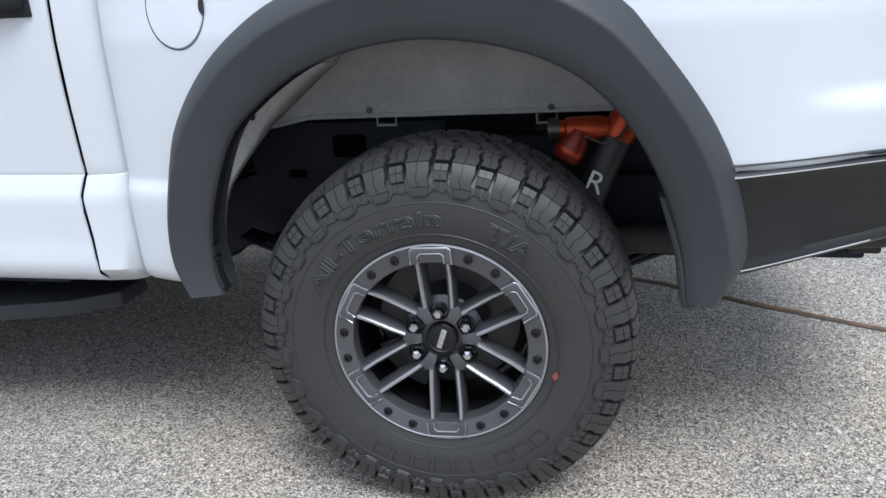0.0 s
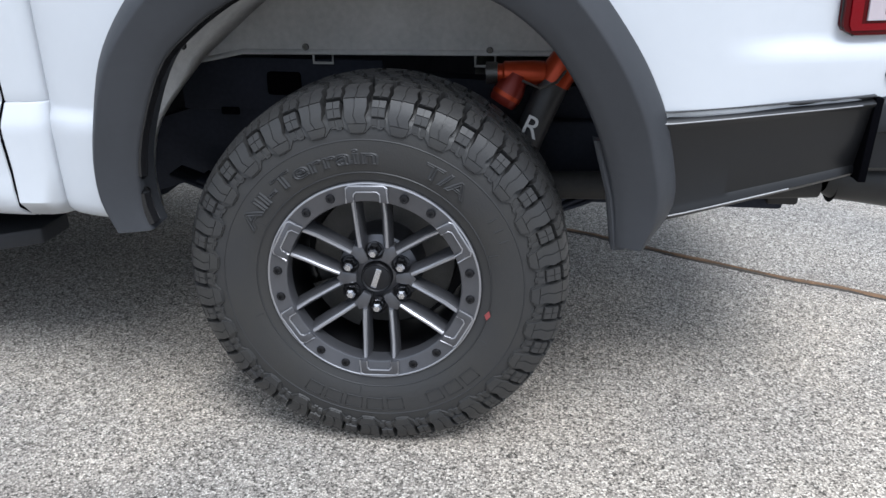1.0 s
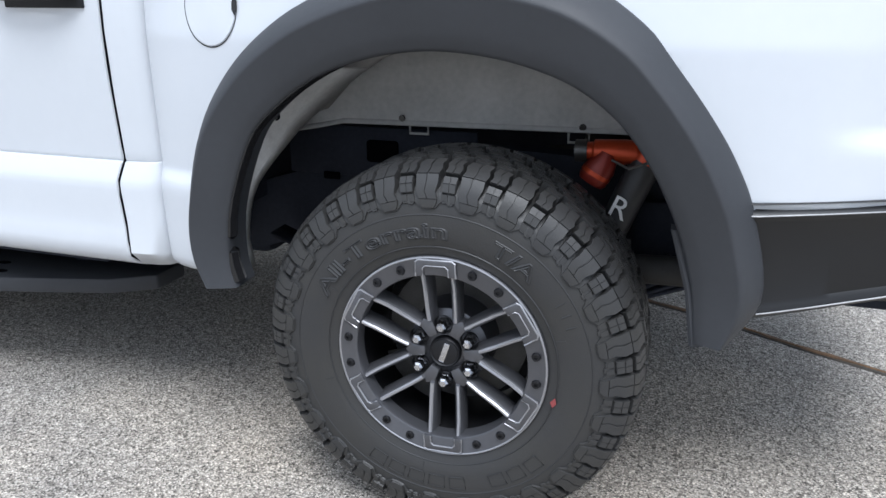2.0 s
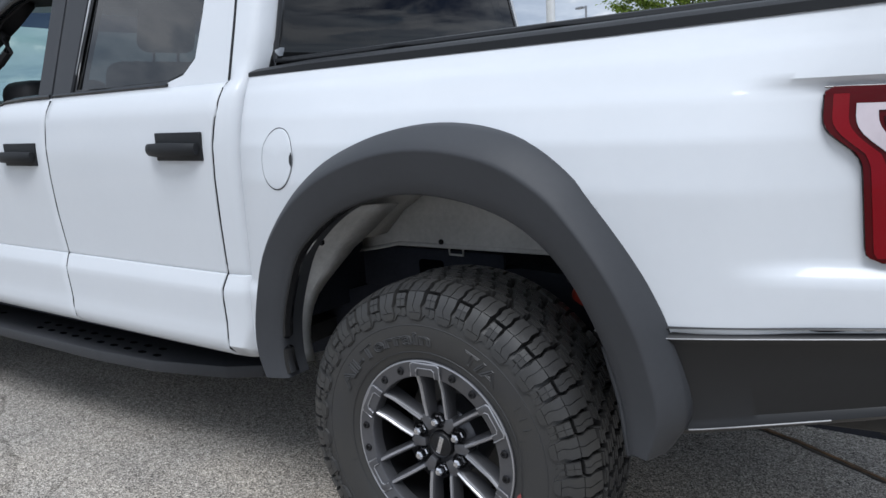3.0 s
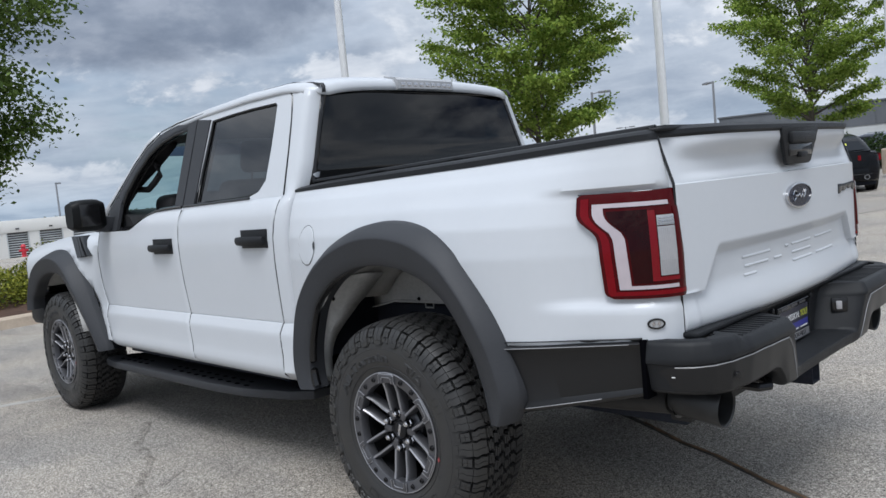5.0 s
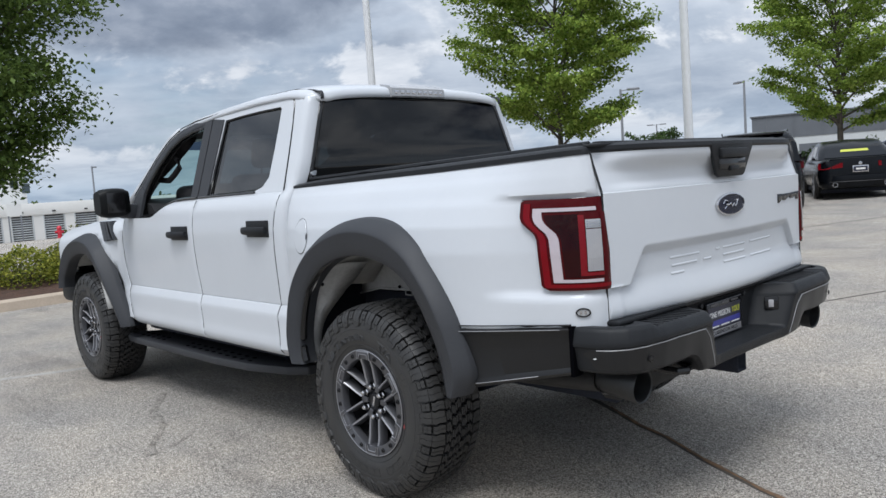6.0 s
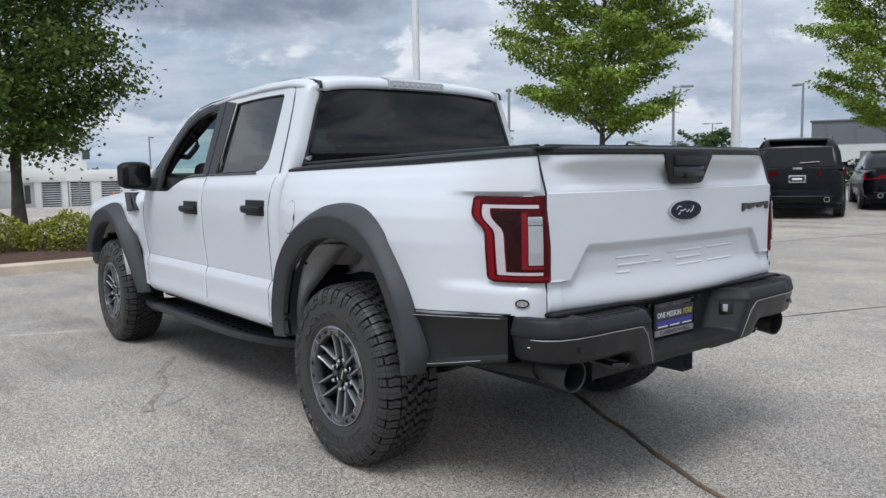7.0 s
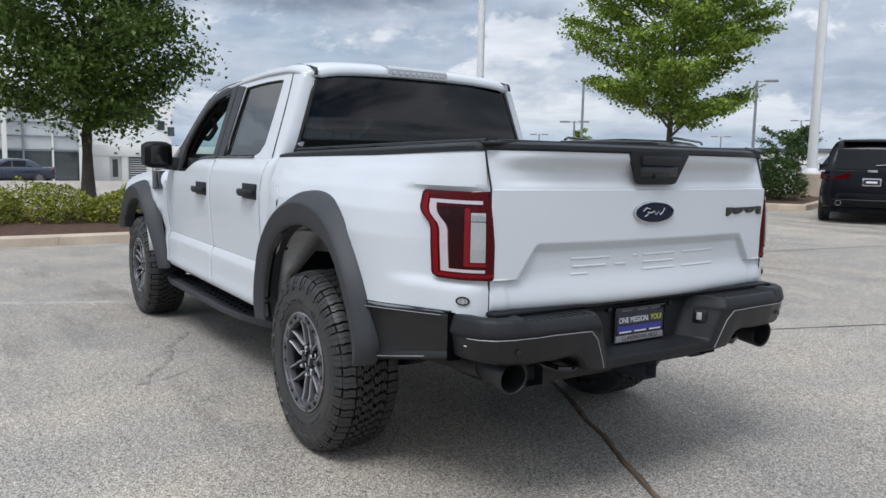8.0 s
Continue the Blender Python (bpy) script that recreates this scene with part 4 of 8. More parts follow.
# ---- front clip
def nose():
    def hood_z(x, y):
        c = along([(-4.62, 1.12), (-4.50, 1.20), (-4.30, 1.25), (-3.9, 1.285), (-3.5, 1.305), (-3.15, 1.318)], x)
        return c - 0.05 * (abs(y) / 0.8) ** 3 + 0.02 * step(0.50, 0.40, abs(y)) * step(-4.5, -4.2, x)
    rows = [[(x, y, hood_z(x, y)) for y in [lerp(-0.80, 0.80, j / 20) for j in range(21)]] for x in [lerp(-4.62, -3.10, k / 20) for k in range(21)]]
    part("bonnet", grid(rows), PAINT, truck, solid=0.015)
    for s in (1, -1):
        rows = []
        share = [k / 60 for k in range(61)]
        prof = [(0.50, 0.93), (0.56, 0.955), (0.64, 0.965), (0.72, 0.968), (0.768, 0.965), (0.80, 0.958), (0.86, 0.966), (0.92, 0.972), (0.98, 0.976), (1.04, 0.977), (1.10, 0.974), (1.15, 0.966), (1.19, 0.953), (1.225, 0.93), (1.25, 0.90), (1.268, 0.86), (1.28, 0.80)]
        for z, w in prof:
            row = []
            for q in share:
                x = lerp(-4.60, along(FRONT_EDGE, z) - 0.003, q)
                bulge = step(-3.05, -3.30, x) * step(0.6, 0.95, z)
                drop = along([(-4.6, 0.10), (-4.3, 0.055), (-3.9, 0.022), (-3.5, 0.0), (-2.9, -0.012)], x) * step(1.0, 1.28, z)
                pull = 0.12 * step(-4.35, -4.62, x)
                row.append((x, -lerp(w - 0.018 + 0.035 * bulge - pull, cab_w(x, z) if z < 1.2 else w - 0.03, step(-3.28, -3.03, x)), z - drop))
            rows.append(row)

        def keep(i, j):
            c = (Vector(rows[i][j]) + Vector(rows[i + 1][j + 1])) / 2
            return not (-4.24 < c.x < -2.965 and c.z < arch_half(FRONT_OUT, c.x + WHEELBASE) - 0.03) and not (c.x < -4.2 and c.z < 0.75)
        fend = part("front_fender", mirrored(grid(rows, keep), s), PAINT, truck, solid=0.012)
        vent = [(-3.395, 1.268), (-3.245, 1.268), (-3.115, 1.128), (-3.250, 1.118)]
        slab = [(x, -y, z) for (x, z), y in zip(vent, (0.964, 0.942, 0.974, 0.996))], [(0, 1, 2, 3)]
        part("fender_vent", mirrored(sheet(slab, (0, 0.05, 0)), s), GLOSS_BLACK, fend, "black slotted fender vent")
        for dx in (0.030, 0.066):
            part("vent_slat", mirrored(tube([(-3.355 + dx, -0.956, 1.258), (-3.282 + dx, -0.974, 1.190), (-3.210 + dx, -0.992, 1.128)], 0.006, 6), s), FLARE, fend)
    grille = part("grille", box(-4.64, -4.56, -0.80, 0.80, 0.80, 1.13, 0.03), GLOSS_BLACK, truck, "black grille")
    for k in range(4):
        part("grille_bar", box(-4.66, -4.63, -0.76, 0.76, 0.86 + 0.07 * k, 0.89 + 0.07 * k, 0.006), FLARE, grille)
    for s in (1, -1):
        part("headlamp", mirrored(box(-4.64, -4.40, -0.93, -0.70, 0.88, 1.10, 0.04), s), LAMP_REVERSE, truck)
    part("front_bumper", box(-4.78, -4.45, -0.90, 0.90, 0.55, 0.82, 0.06), PLASTIC, truck, "black steel front bumper")


# ---- tailgate
def tailgate_x(y, z):
    bow = 1 - (abs(y) / 0.80) ** 2.2
    x = 1.118 + 0.066 * bow
    crest = step(0.80, 0.62, abs(y))
    x += 0.026 * crest * step(1.37, 1.432, z) - 0.014 * crest * step(1.305, 1.335, z) * step(1.42, 1.36, z)
    x -= 0.008 * step(1.2985, 1.3020, z)
    x -= 0.045 * min(1.0, max(0.0, (z - 1.30) / 0.145)) * step(0.50, 0.79, abs(y))
    edge = along([(0.86, 0.70), (0.967, 0.668), (1.10, 0.584), (1.2, 0.584)], z)
    inside = step(edge + 0.005, edge - 0.009, abs(y)) if z > 0.962 else 1.0
    x -= 0.024 * inside * min(1.0, max(0.0, (1.097 - z) / 0.034)) * step(0.87, 0.99, z)
    if z < 0.975:
        x += 0.006 * step(0.70, 0.73, abs(y)) * step(0.972, 0.958, z)
    x -= 0.010 * step(0.875, 0.845, z) ** 2
    return x


def tailgate():
    zs = [lerp(0.846, 0.95, k / 8) for k in range(8)] + [lerp(0.95, 1.12, k / 34) for k in range(34)] + [lerp(1.12, 1.29, k / 8) for k in range(8)] + [lerp(1.29, 1.45, k / 24) for k in range(25)]
    zs = sorted(set(zs + [1.2985, 1.2995, 1.301, 1.302]))
    ys = [lerp(-0.788, 0.788, k / 220) for k in range(221)]
    rows = [[(tailgate_x(y, z), y, z) for y in ys] for z in zs]
    gate = part("tailgate", grid(rows), PAINT, truck, "white tailgate with raised lettering", solid=0.04)
    # dark tube stands for the shaded gap beside the tailgate
    for s in (1, -1):
        part("shut_line_seal", mirrored(tube([(1.115 - 0.045 * min(1.0, max(0.0, (z - 1.30) / 0.145)), -0.7895, z) for z in [lerp(0.85, 1.455, k / 12) for k in range(13)]], 0.0042, 6), s), GLOSS_BLACK, gate)
    # black top cap
    rows = []
    for y in [lerp(-0.795, 0.795, k / 40) for k in range(41)]:
        x1 = tailgate_x(y, 1.445) + 0.004
        rows.append([(1.02, y, 1.450), (1.02, y, 1.474), (lerp(1.02, x1, 0.5), y, 1.480), (x1 - 0.02, y, 1.477), (x1 + 0.003, y, 1.467), (x1 + 0.005, y, 1.453), (x1 - 0.002, y, 1.444)])
    v, f = grid(rows)
    part("top_cap", (v, [tuple(reversed(q)) for q in f] + [tuple(range(6, -1, -1)), tuple(range(len(v) - 7, len(v)))]), PLASTIC, gate, "black tailgate top moulding")
    # handle bezel with paddle and recess
    x0 = tailgate_x(0, 1.40) + 0.004
    bez = [(-0.172, 1.462), (0.172, 1.462), (0.176, 1.44), (0.118, 1.330), (0.10, 1.322), (-0.10, 1.322), (-0.122, 1.332), (-0.176, 1.44)]
    pr = prism(bez, 0, 0.016, 0.005)
    handle = part("tailgate_handle", ([(x0 + v[2] + (v[1] - 1.40) * 0.10, v[0], v[1]) for v in pr[0]], pr[1]), PLASTIC, gate, "black tailgate handle bezel")
    part("pull_paddle", box(x0 + 0.010, x0 + 0.034, -0.115, 0.115, 1.398, 1.438, 0.008), PLASTIC, handle)
    part("hand_recess", box(x0 + 0.008, x0 + 0.020, -0.110, 0.110, 1.352, 1.397, 0.006), GLOSS_BLACK, handle)
    part("camera_pod", box(x0 + 0.010, x0 + 0.030, -0.035, 0.035, 1.345, 1.366, 0.006), PLASTIC, handle)
    # oval emblem with a plain flourish
    xe = tailgate_x(0, 1.208)
    el = lambda a, b, h: [(xe + h, a * math.cos(2 * math.pi * k / 40), 1.208 + b * math.sin(2 * math.pi * k / 40)) for k in range(40)]
    rim = join(ring(el(0.120, 0.047, -0.004), el(0.120, 0.047, 0.008)), ring(el(0.120, 0.047, 0.008), el(0.113, 0.0410, 0.010)), ring(el(0.113, 0.0410, 0.010), el(0.113, 0.0410, 0.004)))
    emblem = part("oval_emblem", rim, CHROME, gate, "dark blue oval emblem with chrome rim")
    part("emblem_field", (el(0.1135, 0.0415, 0.006), [tuple(range(40))]), BLUE_OVAL, emblem)
    flour = [[(-0.070, 0.006), (-0.052, 0.020), (-0.030, 0.016), (-0.040, -0.006), (-0.060, -0.016)], [(-0.046, 0.002), (-0.020, 0.000), (-0.004, 0.006), (0.008, -0.008), (0.022, 0.004), (0.036, -0.008)],
             [(0.030, -0.010), (0.046, 0.000), (0.058, 0.018)]]
    part("emblem_flourish", join(*[tube([(xe + 0.008, a, 1.206 + b) for a, b in q], 0.0032, 6) for q in flour]), CHROME, emblem)
    # dark badge on the far side: plain jagged blocks
    for k, (a, b, c, d) in enumerate(((0.478, 0.520, 1.178, 1.218), (0.524, 0.566, 1.186, 1.216), (0.570, 0.612, 1.190, 1.216), (0.616, 0.655, 1.190, 1.216), (0.659, 0.706, 1.190, 1.217), (0.710, 0.752, 1.180, 1.218))):
        x = tailgate_x((a + b) / 2, 1.2)
        block = prism([(a, c + (0.012 if k % 2 else 0)), (a + 0.014, c), (b, c + (0.0 if k % 2 else 0.016)), (b, d), (a, d)], -0.002, 0.006, 0.001)
        part("badge_block", ([(x + v[2] - 0.03 * (v[0] - a) * 0.5, v[0], v[1]) for v in block[0]], block[1]), GLOSS_BLACK, gate, "black jagged badge block" if k == 0 else "")
    # raised stamped strokes under the ledge
    strokes = [(-0.415, -0.215, 1.027, 1.033), (-0.405, -0.235, 0.996, 1.002), (-0.415, -0.330, 0.967, 0.973), (-0.185, -0.125, 0.996, 1.002), (-0.085, -0.055, 1.027, 1.033), (-0.025, 0.170, 1.027, 1.033),
               (-0.025, 0.165, 0.996, 1.002), (-0.025, 0.170, 0.967, 0.973), (0.225, 0.430, 1.027, 1.033), (0.225, 0.430, 0.967, 0.973)]
    for a, b, c, d in strokes:
        n = 8
        rows = []
        for zz, lift in ((c - 0.003, -0.001), (c + 0.001, 0.0028), (d - 0.001, 0.0028), (d + 0.003, -0.001)):
            rows.append([(tailgate_x(lerp(a, b, k / n), zz) + lift, lerp(a, b, k / n), zz) for k in range(n + 1)])
        part("stamped_stroke", grid(rows), PAINT, gate)


# ---- tail lamps, on the curved rear corner
T_LAMP0 = 0.0
for k in range(400):
    if bed(k / 400, 1.28).x < 0.846:
        T_LAMP0 = k / 400


def lamp_point(u, z, lift):
    t = lerp(T_LAMP0, 1.0, u)
    p = bed(t, z)
    n = bed_out(t, z)
    return tuple(p + n * (lift - 0.013 * step(0.80, 1.0, u) ** 1.5))


def lamp_left(z, inset=0.0):
    """Front outline of the lamp in 0..1 across it."""
    base = along([(0.965, 0.245), (0.968, 0.215), (0.974, 0.193), (0.985, 0.175), (1.135, 0.150), (1.150, 0.145), (1.168, 0.125), (1.205, 0.022), (1.218, 0.005), (1.232, 0.0), (1.280, 0.0), (1.287, 0.012), (1.290, 0.03)], z)
    return base + inset


def lamp_band(left, right, z0, z1, lift, n=10, m=22, depth=0.03):
    rows = []
    for i in range(m + 1):
        z = lerp(z0, z1, i / m)
        a, b = left(z), right(z)
        rows.append([lamp_point(lerp(a, b, j / n), z, lift) for j in range(n + 1)])
    back = []
    for i in range(m + 1):
        z = lerp(z0, z1, i / m)
        a, b = left(z), right(z)
        back.append([lamp_point(lerp(a, b, j / n), z, lift - depth) for j in range(n + 1)])
    v, f = grid(rows)
    shift = [Vector(b) - Vector(a) for r, s2 in zip(rows, back) for a, b in zip(r, s2)]
    return sheet((v, f), shift)


def tail_lamp(s):
    one = lambda c: (lambda z: c)
    right = lambda z: 0.995 - 0.05 * step(1.276, 1.290, z) - 0.05 * step(0.978, 0.964, z)
    rim = part("tail_lamp", mirrored(lamp_band(lamp_left, right, 0.965, 1.290, 0.018, 12, 30), s), LAMP_RIM, truck, "red tail lamp with a white light guide")
    stripe = join(lamp_band(lambda z: lamp_left(z, 0.028), lambda z: lamp_left(z, 0.085), 0.976, 1.274, 0.0205, 4, 28),
                  lamp_band(lambda z: lamp_left(z, 0.085), one(0.97), 0.976, 0.989, 0.0205, 8, 2))
    part("outer_lens", mirrored(stripe, s), LAMP_RED, rim, "glossy red outer lens")
    guide_l = lambda z: lamp_left(z, 0.112) if z > 0.99 else 0.29
    arm = join(lamp_band(guide_l, lambda z: guide_l(z) + 0.085, 0.995, 1.256, 0.0215, 4, 24, 0.01),
               lamp_band(lambda z: guide_l(z) + 0.085, one(0.76), 1.243, 1.256, 0.0215, 8, 2, 0.01),
               lamp_band(lambda z: guide_l(z) + 0.085, one(0.80), 0.995, 1.006, 0.0215, 8, 2, 0.01))
    part("light_guide", mirrored(arm, s), LAMP_CLEAR, rim, "pearly white light guide")
    part("inner_lens", mirrored(lamp_band(lambda z: guide_l(z) + 0.105, one(0.535), 1.014, 1.232, 0.0215, 6, 18, 0.012), s), LAMP_DARK, rim, "dark red inner lens")
    part("stop_lens", mirrored(join(lamp_band(one(0.535), one(0.60), 1.018, 1.228, 0.0235, 3, 10, 0.014), lamp_band(one(0.60), one(0.81), 1.018, 1.030, 0.0235, 5, 2, 0.014)), s), LAMP_BRIGHT, rim, "bright red stop lens")
    part("corner_lens", mirrored(lamp_band(one(0.81), one(0.90), 1.018, 1.236, 0.0205, 4, 10, 0.012), s), LAMP_RIM, rim, "deep red corner lens")
    lens = part("reversing_lens", mirrored(lamp_band(one(0.61), one(0.80), 1.034, 1.180, 0.0235, 5, 8, 0.012), s), LAMP_REVERSE, rim, "clear reversing lens")
    for k in range(9):
        u = lerp(0.625, 0.785, k / 8)
        part("lens_rib", mirrored(tube([lamp_point(u, z, 0.0236) for z in (1.038, 1.08, 1.13, 1.176)], 0.0011, 5), s), LAMP_GREY, lens)
    prism_block = part("lens_prisms", mirrored(lamp_band(one(0.61), one(0.80), 1.183, 1.212, 0.0235, 5, 3, 0.012), s), LAMP_GREY, rim)
    for i in range(3):
        for k in range(6):
            u, z = lerp(0.630, 0.780, k / 5), 1.189 + 0.008 * i
            part("prism_cell", mirrored(lamp_band(one(u - 0.011), one(u + 0.011), z - 0.0025, z + 0.0025, 0.0255, 1, 1, 0.003), s), CHROME, prism_block, smooth=0)
    part("lamp_bead", mirrored(join(tube([lamp_point(lamp_left(z), z, 0.010) for z in [lerp(0.965, 1.290, k / 20) for k in range(21)]], 0.0022, 6),
                                    tube([lamp_point(lerp(0, 0.99, k / 12), 1.291, 0.010) for k in range(13)], 0.0022, 6)), s), GLOSS_BLACK, rim)


def rear_flank(s):
    side = bed_side(s)
    flare(s, ARCH_OUT, ARCH_IN, 0.0, lambda t: lerp(0.985, 1.018, step(0.0, 0.25, t)) - 0.012 * step(0.80, 1.0, t), lambda t: 1.088 - 0.018 * step(0.78, 1.0, t), "rear_flare")
    tail_lamp(s)
    # fuel door and the notch with its lock
    fx, fz = -0.535, 1.164
    if s > 0:
        def fp(a, r, lift):
            x, z = fx + 0.069 * r * math.cos(a), fz + 0.085 * r * math.sin(a)
            lo, hi = 0.0, 1.0
            for _ in range(24):
                mid = (lo + hi) / 2
                if bed(mid, z).x < x:
                    lo = mid
                else:
                    hi = mid
            p = bed(lo, z)
            return (p.x, p.y - lift, p.z)
        disc = [[fp(2 * math.pi * k / 40, r, 0.003 if r < 0.99 else -0.001) for k in range(40)] for r in (0.002, 0.5, 0.9, 0.97, 1.0)]
        lid = part("fuel_door", grid(disc, closed_u=True), PAINT, side, "round white fuel door")
        gapr = [[fp(2 * math.pi * k / 40, r, 0.0012) for k in range(40)] for r in (1.0, 1.026)]
        part("shut_line", grid(gapr, closed_u=True), GLOSS_BLACK, lid)
        part("finger_notch", ([fp(a, r, 0.005) for a, r in ((-0.25, 1.0), (-0.1, 0.86), (0.1, 0.86), (0.25, 1.0), (0.1, 1.04), (-0.1, 1.04))], [(0, 1, 2, 3, 4, 5)]), GLOSS_BLACK, lid, smooth=0)
    # oval side badge low on the corner
    tb = 0.0
    for k in range(400):
        if bed(k / 400, 0.89).x < 1.070:
            tb = k / 400
    c, nn = bed(tb, 0.889), bed_out(tb, 0.889)
    ax = Vector((0, 0, 1)).cross(nn).normalized()
    ov = lambda a, b, h: [tuple(c + nn * h + ax * a * math.cos(2 * math.pi * k / 28) + Vector((0, 0, b * math.sin(2 * math.pi * k / 28)))) for k in range(28)]
    badge = part("corner_badge", mirrored(join(ring(ov(0.027, 0.0165, -0.002), ov(0.027, 0.0165, 0.006)), ring(ov(0.027, 0.0165, 0.006), ov(0.021, 0.0115, 0.006))), s), GLOSS_BLACK, side, "small oval black badge")
    part("badge_field", mirrored((ov(0.0215, 0.012, 0.004), [tuple(range(28))]), s), LAMP_GREY, badge, smooth=0)
    for d in (-0.008, 0.008):
        q = c + nn * 0.006 + ax * d
        part("badge_dot", mirrored(([tuple(q + ax * 0.005 * math.cos(a) + Vector((0, 0, 0.007 * math.sin(a)))) for a in [2 * math.pi * k / 10 for k in range(10)]], [tuple(range(10))]), s), CHROME, badge)
    # lower rear moulding
    n = 30
    rows = []
    for f_z, lift in ((0.0, -0.03), (0.0, 0.004), (0.012, 0.006), (0.02, -0.004), (0.05, -0.004), (0.06, 0.006), (0.09, 0.013), (0.12, 0.010), (0.16, 0.003), (0.45, 0.0), (0.84, -0.006), (0.88, 0.000), (0.93, 0.004), (0.97, -0.002), (1.0, -0.016), (1.0, -0.05)):
        row = []
        for k in range(n + 1):
            x = lerp(0.575 if f_z < 0.2 else 0.60, 1.032, k / n)
            w = along([(0.50, 1.020), (0.60, 1.014), (0.72, 0.986), (0.85, 0.952), (0.94, 0.928), (1.04, 0.898)], x)
            zt, zb = along([(0.60, 0.828), (1.03, 0.848)], x), along([(0.60, 0.575), (0.66, 0.585), (1.03, 0.660)], x)
            z = lerp(zt, zb, f_z)
            row.append((x, -(w + lift + 0.005 - 0.030 * f_z), z))
        rows.append(row)
    v, f = grid(rows, flip=True)
    m = n + 1
    rim_f = [tuple(i * m for i in range(len(rows))), tuple(i * m + n for i in range(len(rows) - 1, -1, -1))]
    mould = part("lower_moulding", mirrored((v, f + rim_f), s), PAINT_DARKGREY, truck, "satin dark grey lower side moulding")
    # thin pale beads: highlights on the moulding's ledges, put in as colour
    part("moulding_edge", mirrored(tube([tuple(Vector(p) + Vector((0, -0.0006, 0))) for p in rows[6][1:29]], 0.0015, 5), s), BEAD, mould)
    part("moulding_edge", mirrored(tube([tuple(Vector(p) + Vector((0, -0.0006, 0))) for p in rows[12][2:21]], 0.0018, 5), s), BEAD, mould)
    # bed rail cap
    rows = []
    for k in range(40):
        t = lerp(0.002, 0.998, k / 39)
        p, q = bed(t, 1.405), bed(t, 1.415)
        up_z = along([(-0.75, 1.418), (-0.5, 1.432), (0.4, 1.450), (1.2, 1.470)], p.x)
        lo_z = along([(-0.75, 1.402), (0.4, 1.421), (1.2, 1.444)], p.x)
        pin = Vector((0, 1, 0)) if p.x < 1.0 else Vector((-0.35, 1, 0)).normalized()
        rows.append([tuple(Vector((p.x, p.y, lo_z)) + pin * 0.01), tuple(Vector((p.x, p.y, lo_z)) - pin * 0.004), tuple(Vector((p.x, p.y, lerp(lo_z, up_z, 0.7))) - pin * 0.003),
                     tuple(Vector((p.x, p.y, up_z)) + pin * 0.008), tuple(Vector((p.x, p.y, up_z + 0.006)) + pin * 0.03), tuple(Vector((p.x, p.y, up_z + 0.006)) + pin * 0.09), tuple(Vector((p.x, p.y, up_z - 0.05)) + pin * 0.095)])
    v, f = grid(rows, flip=True)
    part("bed_rail", mirrored((v, f + [tuple(range(7)), tuple(range(len(v) - 1, len(v) - 8, -1))]), s), PLASTIC, truck, "black bed rail cap", smooth=45)


def bed_inside():
    part("bed_box", join(box(-0.70, 1.08, -0.605, 0.605, 0.87, 0.90), box(0.55, 1.08, -0.80, 0.80, 0.87, 0.90), box(-0.735, -0.69, -0.84, 0.84, 0.62, 1.40)), UNDER, truck)
    # soft cover drawn over the bed, a little crowned, with its clamp rails
    rows = []
    for k in range(24):
        x = lerp(-0.70, 1.10, k / 23)
        z0 = along([(-0.75, 1.436), (0.4, 1.454), (1.1, 1.463)], x)
        crown = 0.012 + 0.010 * math.sin(math.pi * k / 23)
        rows.append([(x, y, z0 + crown * (1 - (abs(y) / 0.82) ** 2.5) + 0.004 * (k % 6 == 0)) for y in [lerp(-0.80, 0.80, j / 16) for j in range(17)]])
    cover = part("tonneau_cover", grid(rows), PLASTIC, truck, "black soft bed cover", solid=0.012)
    for s in (1, -1):
        part("cover_rail", mirrored(tube([(-0.69, -0.775, 1.446), (0.4, -0.775, 1.466), (1.06, -0.775, 1.476)], 0.011, 8), s), PLASTIC, cover)
    part("cover_bow", box(1.015, 1.055, -0.70, 0.70, 1.466, 1.487, 0.006), PLASTIC, cover)


# ---- rear bumper
BUMPER_PLAN = [(0.0, 1.278), (0.20, 1.279), (0.27, 1.282), (0.32, 1.288), (0.345, 1.290), (0.45, 1.291), (0.56, 1.290), (0.68, 1.282), (0.775, 1.262), (0.838, 1.230), (0.878, 1.185), (0.902, 1.125), (0.912, 1.045)]


def pocket_edge(z):
    return lerp(0.272, 0.348, min(1, max(0, (z - 0.645) / 0.175)))


def bumper_low(y):
    return along([(0.0, 0.594), (0.30, 0.594), (0.345, 0.598), (0.415, 0.604), (0.440, 0.640), (0.462, 0.664), (0.50, 0.674), (0.60, 0.670), (0.80, 0.668), (0.92, 0.676)], y)


def bumper_mid(y):
    return along([(0.0, 0.770), (0.36, 0.776), (0.60, 0.780), (0.75, 0.776), (0.92, 0.768)], y)


def bumper_at(y, z, out):
    """A point of the bumper's face: y across (0 at the middle), out from its plan line; the plate's pocket is pressed in."""
    e = 0.004
    x = along(BUMPER_PLAN, y)
    dx = along(BUMPER_PLAN, min(0.912, y + e)) - along(BUMPER_PLAN, max(0, y - e))
    dy = min(0.912, y + e) - max(0, y - e)
    n = Vector((dy, -dx)).normalized()
    q = step(pocket_edge(z) + 0.040, pocket_edge(z) - 0.040, y) * step(0.640, 0.653, z)
    px, py = x + n.x * out, y + n.y * out
    return (lerp(px, min(px, 1.128 + 0.02 * step(0.80, 0.83, z)), q), -py, z)


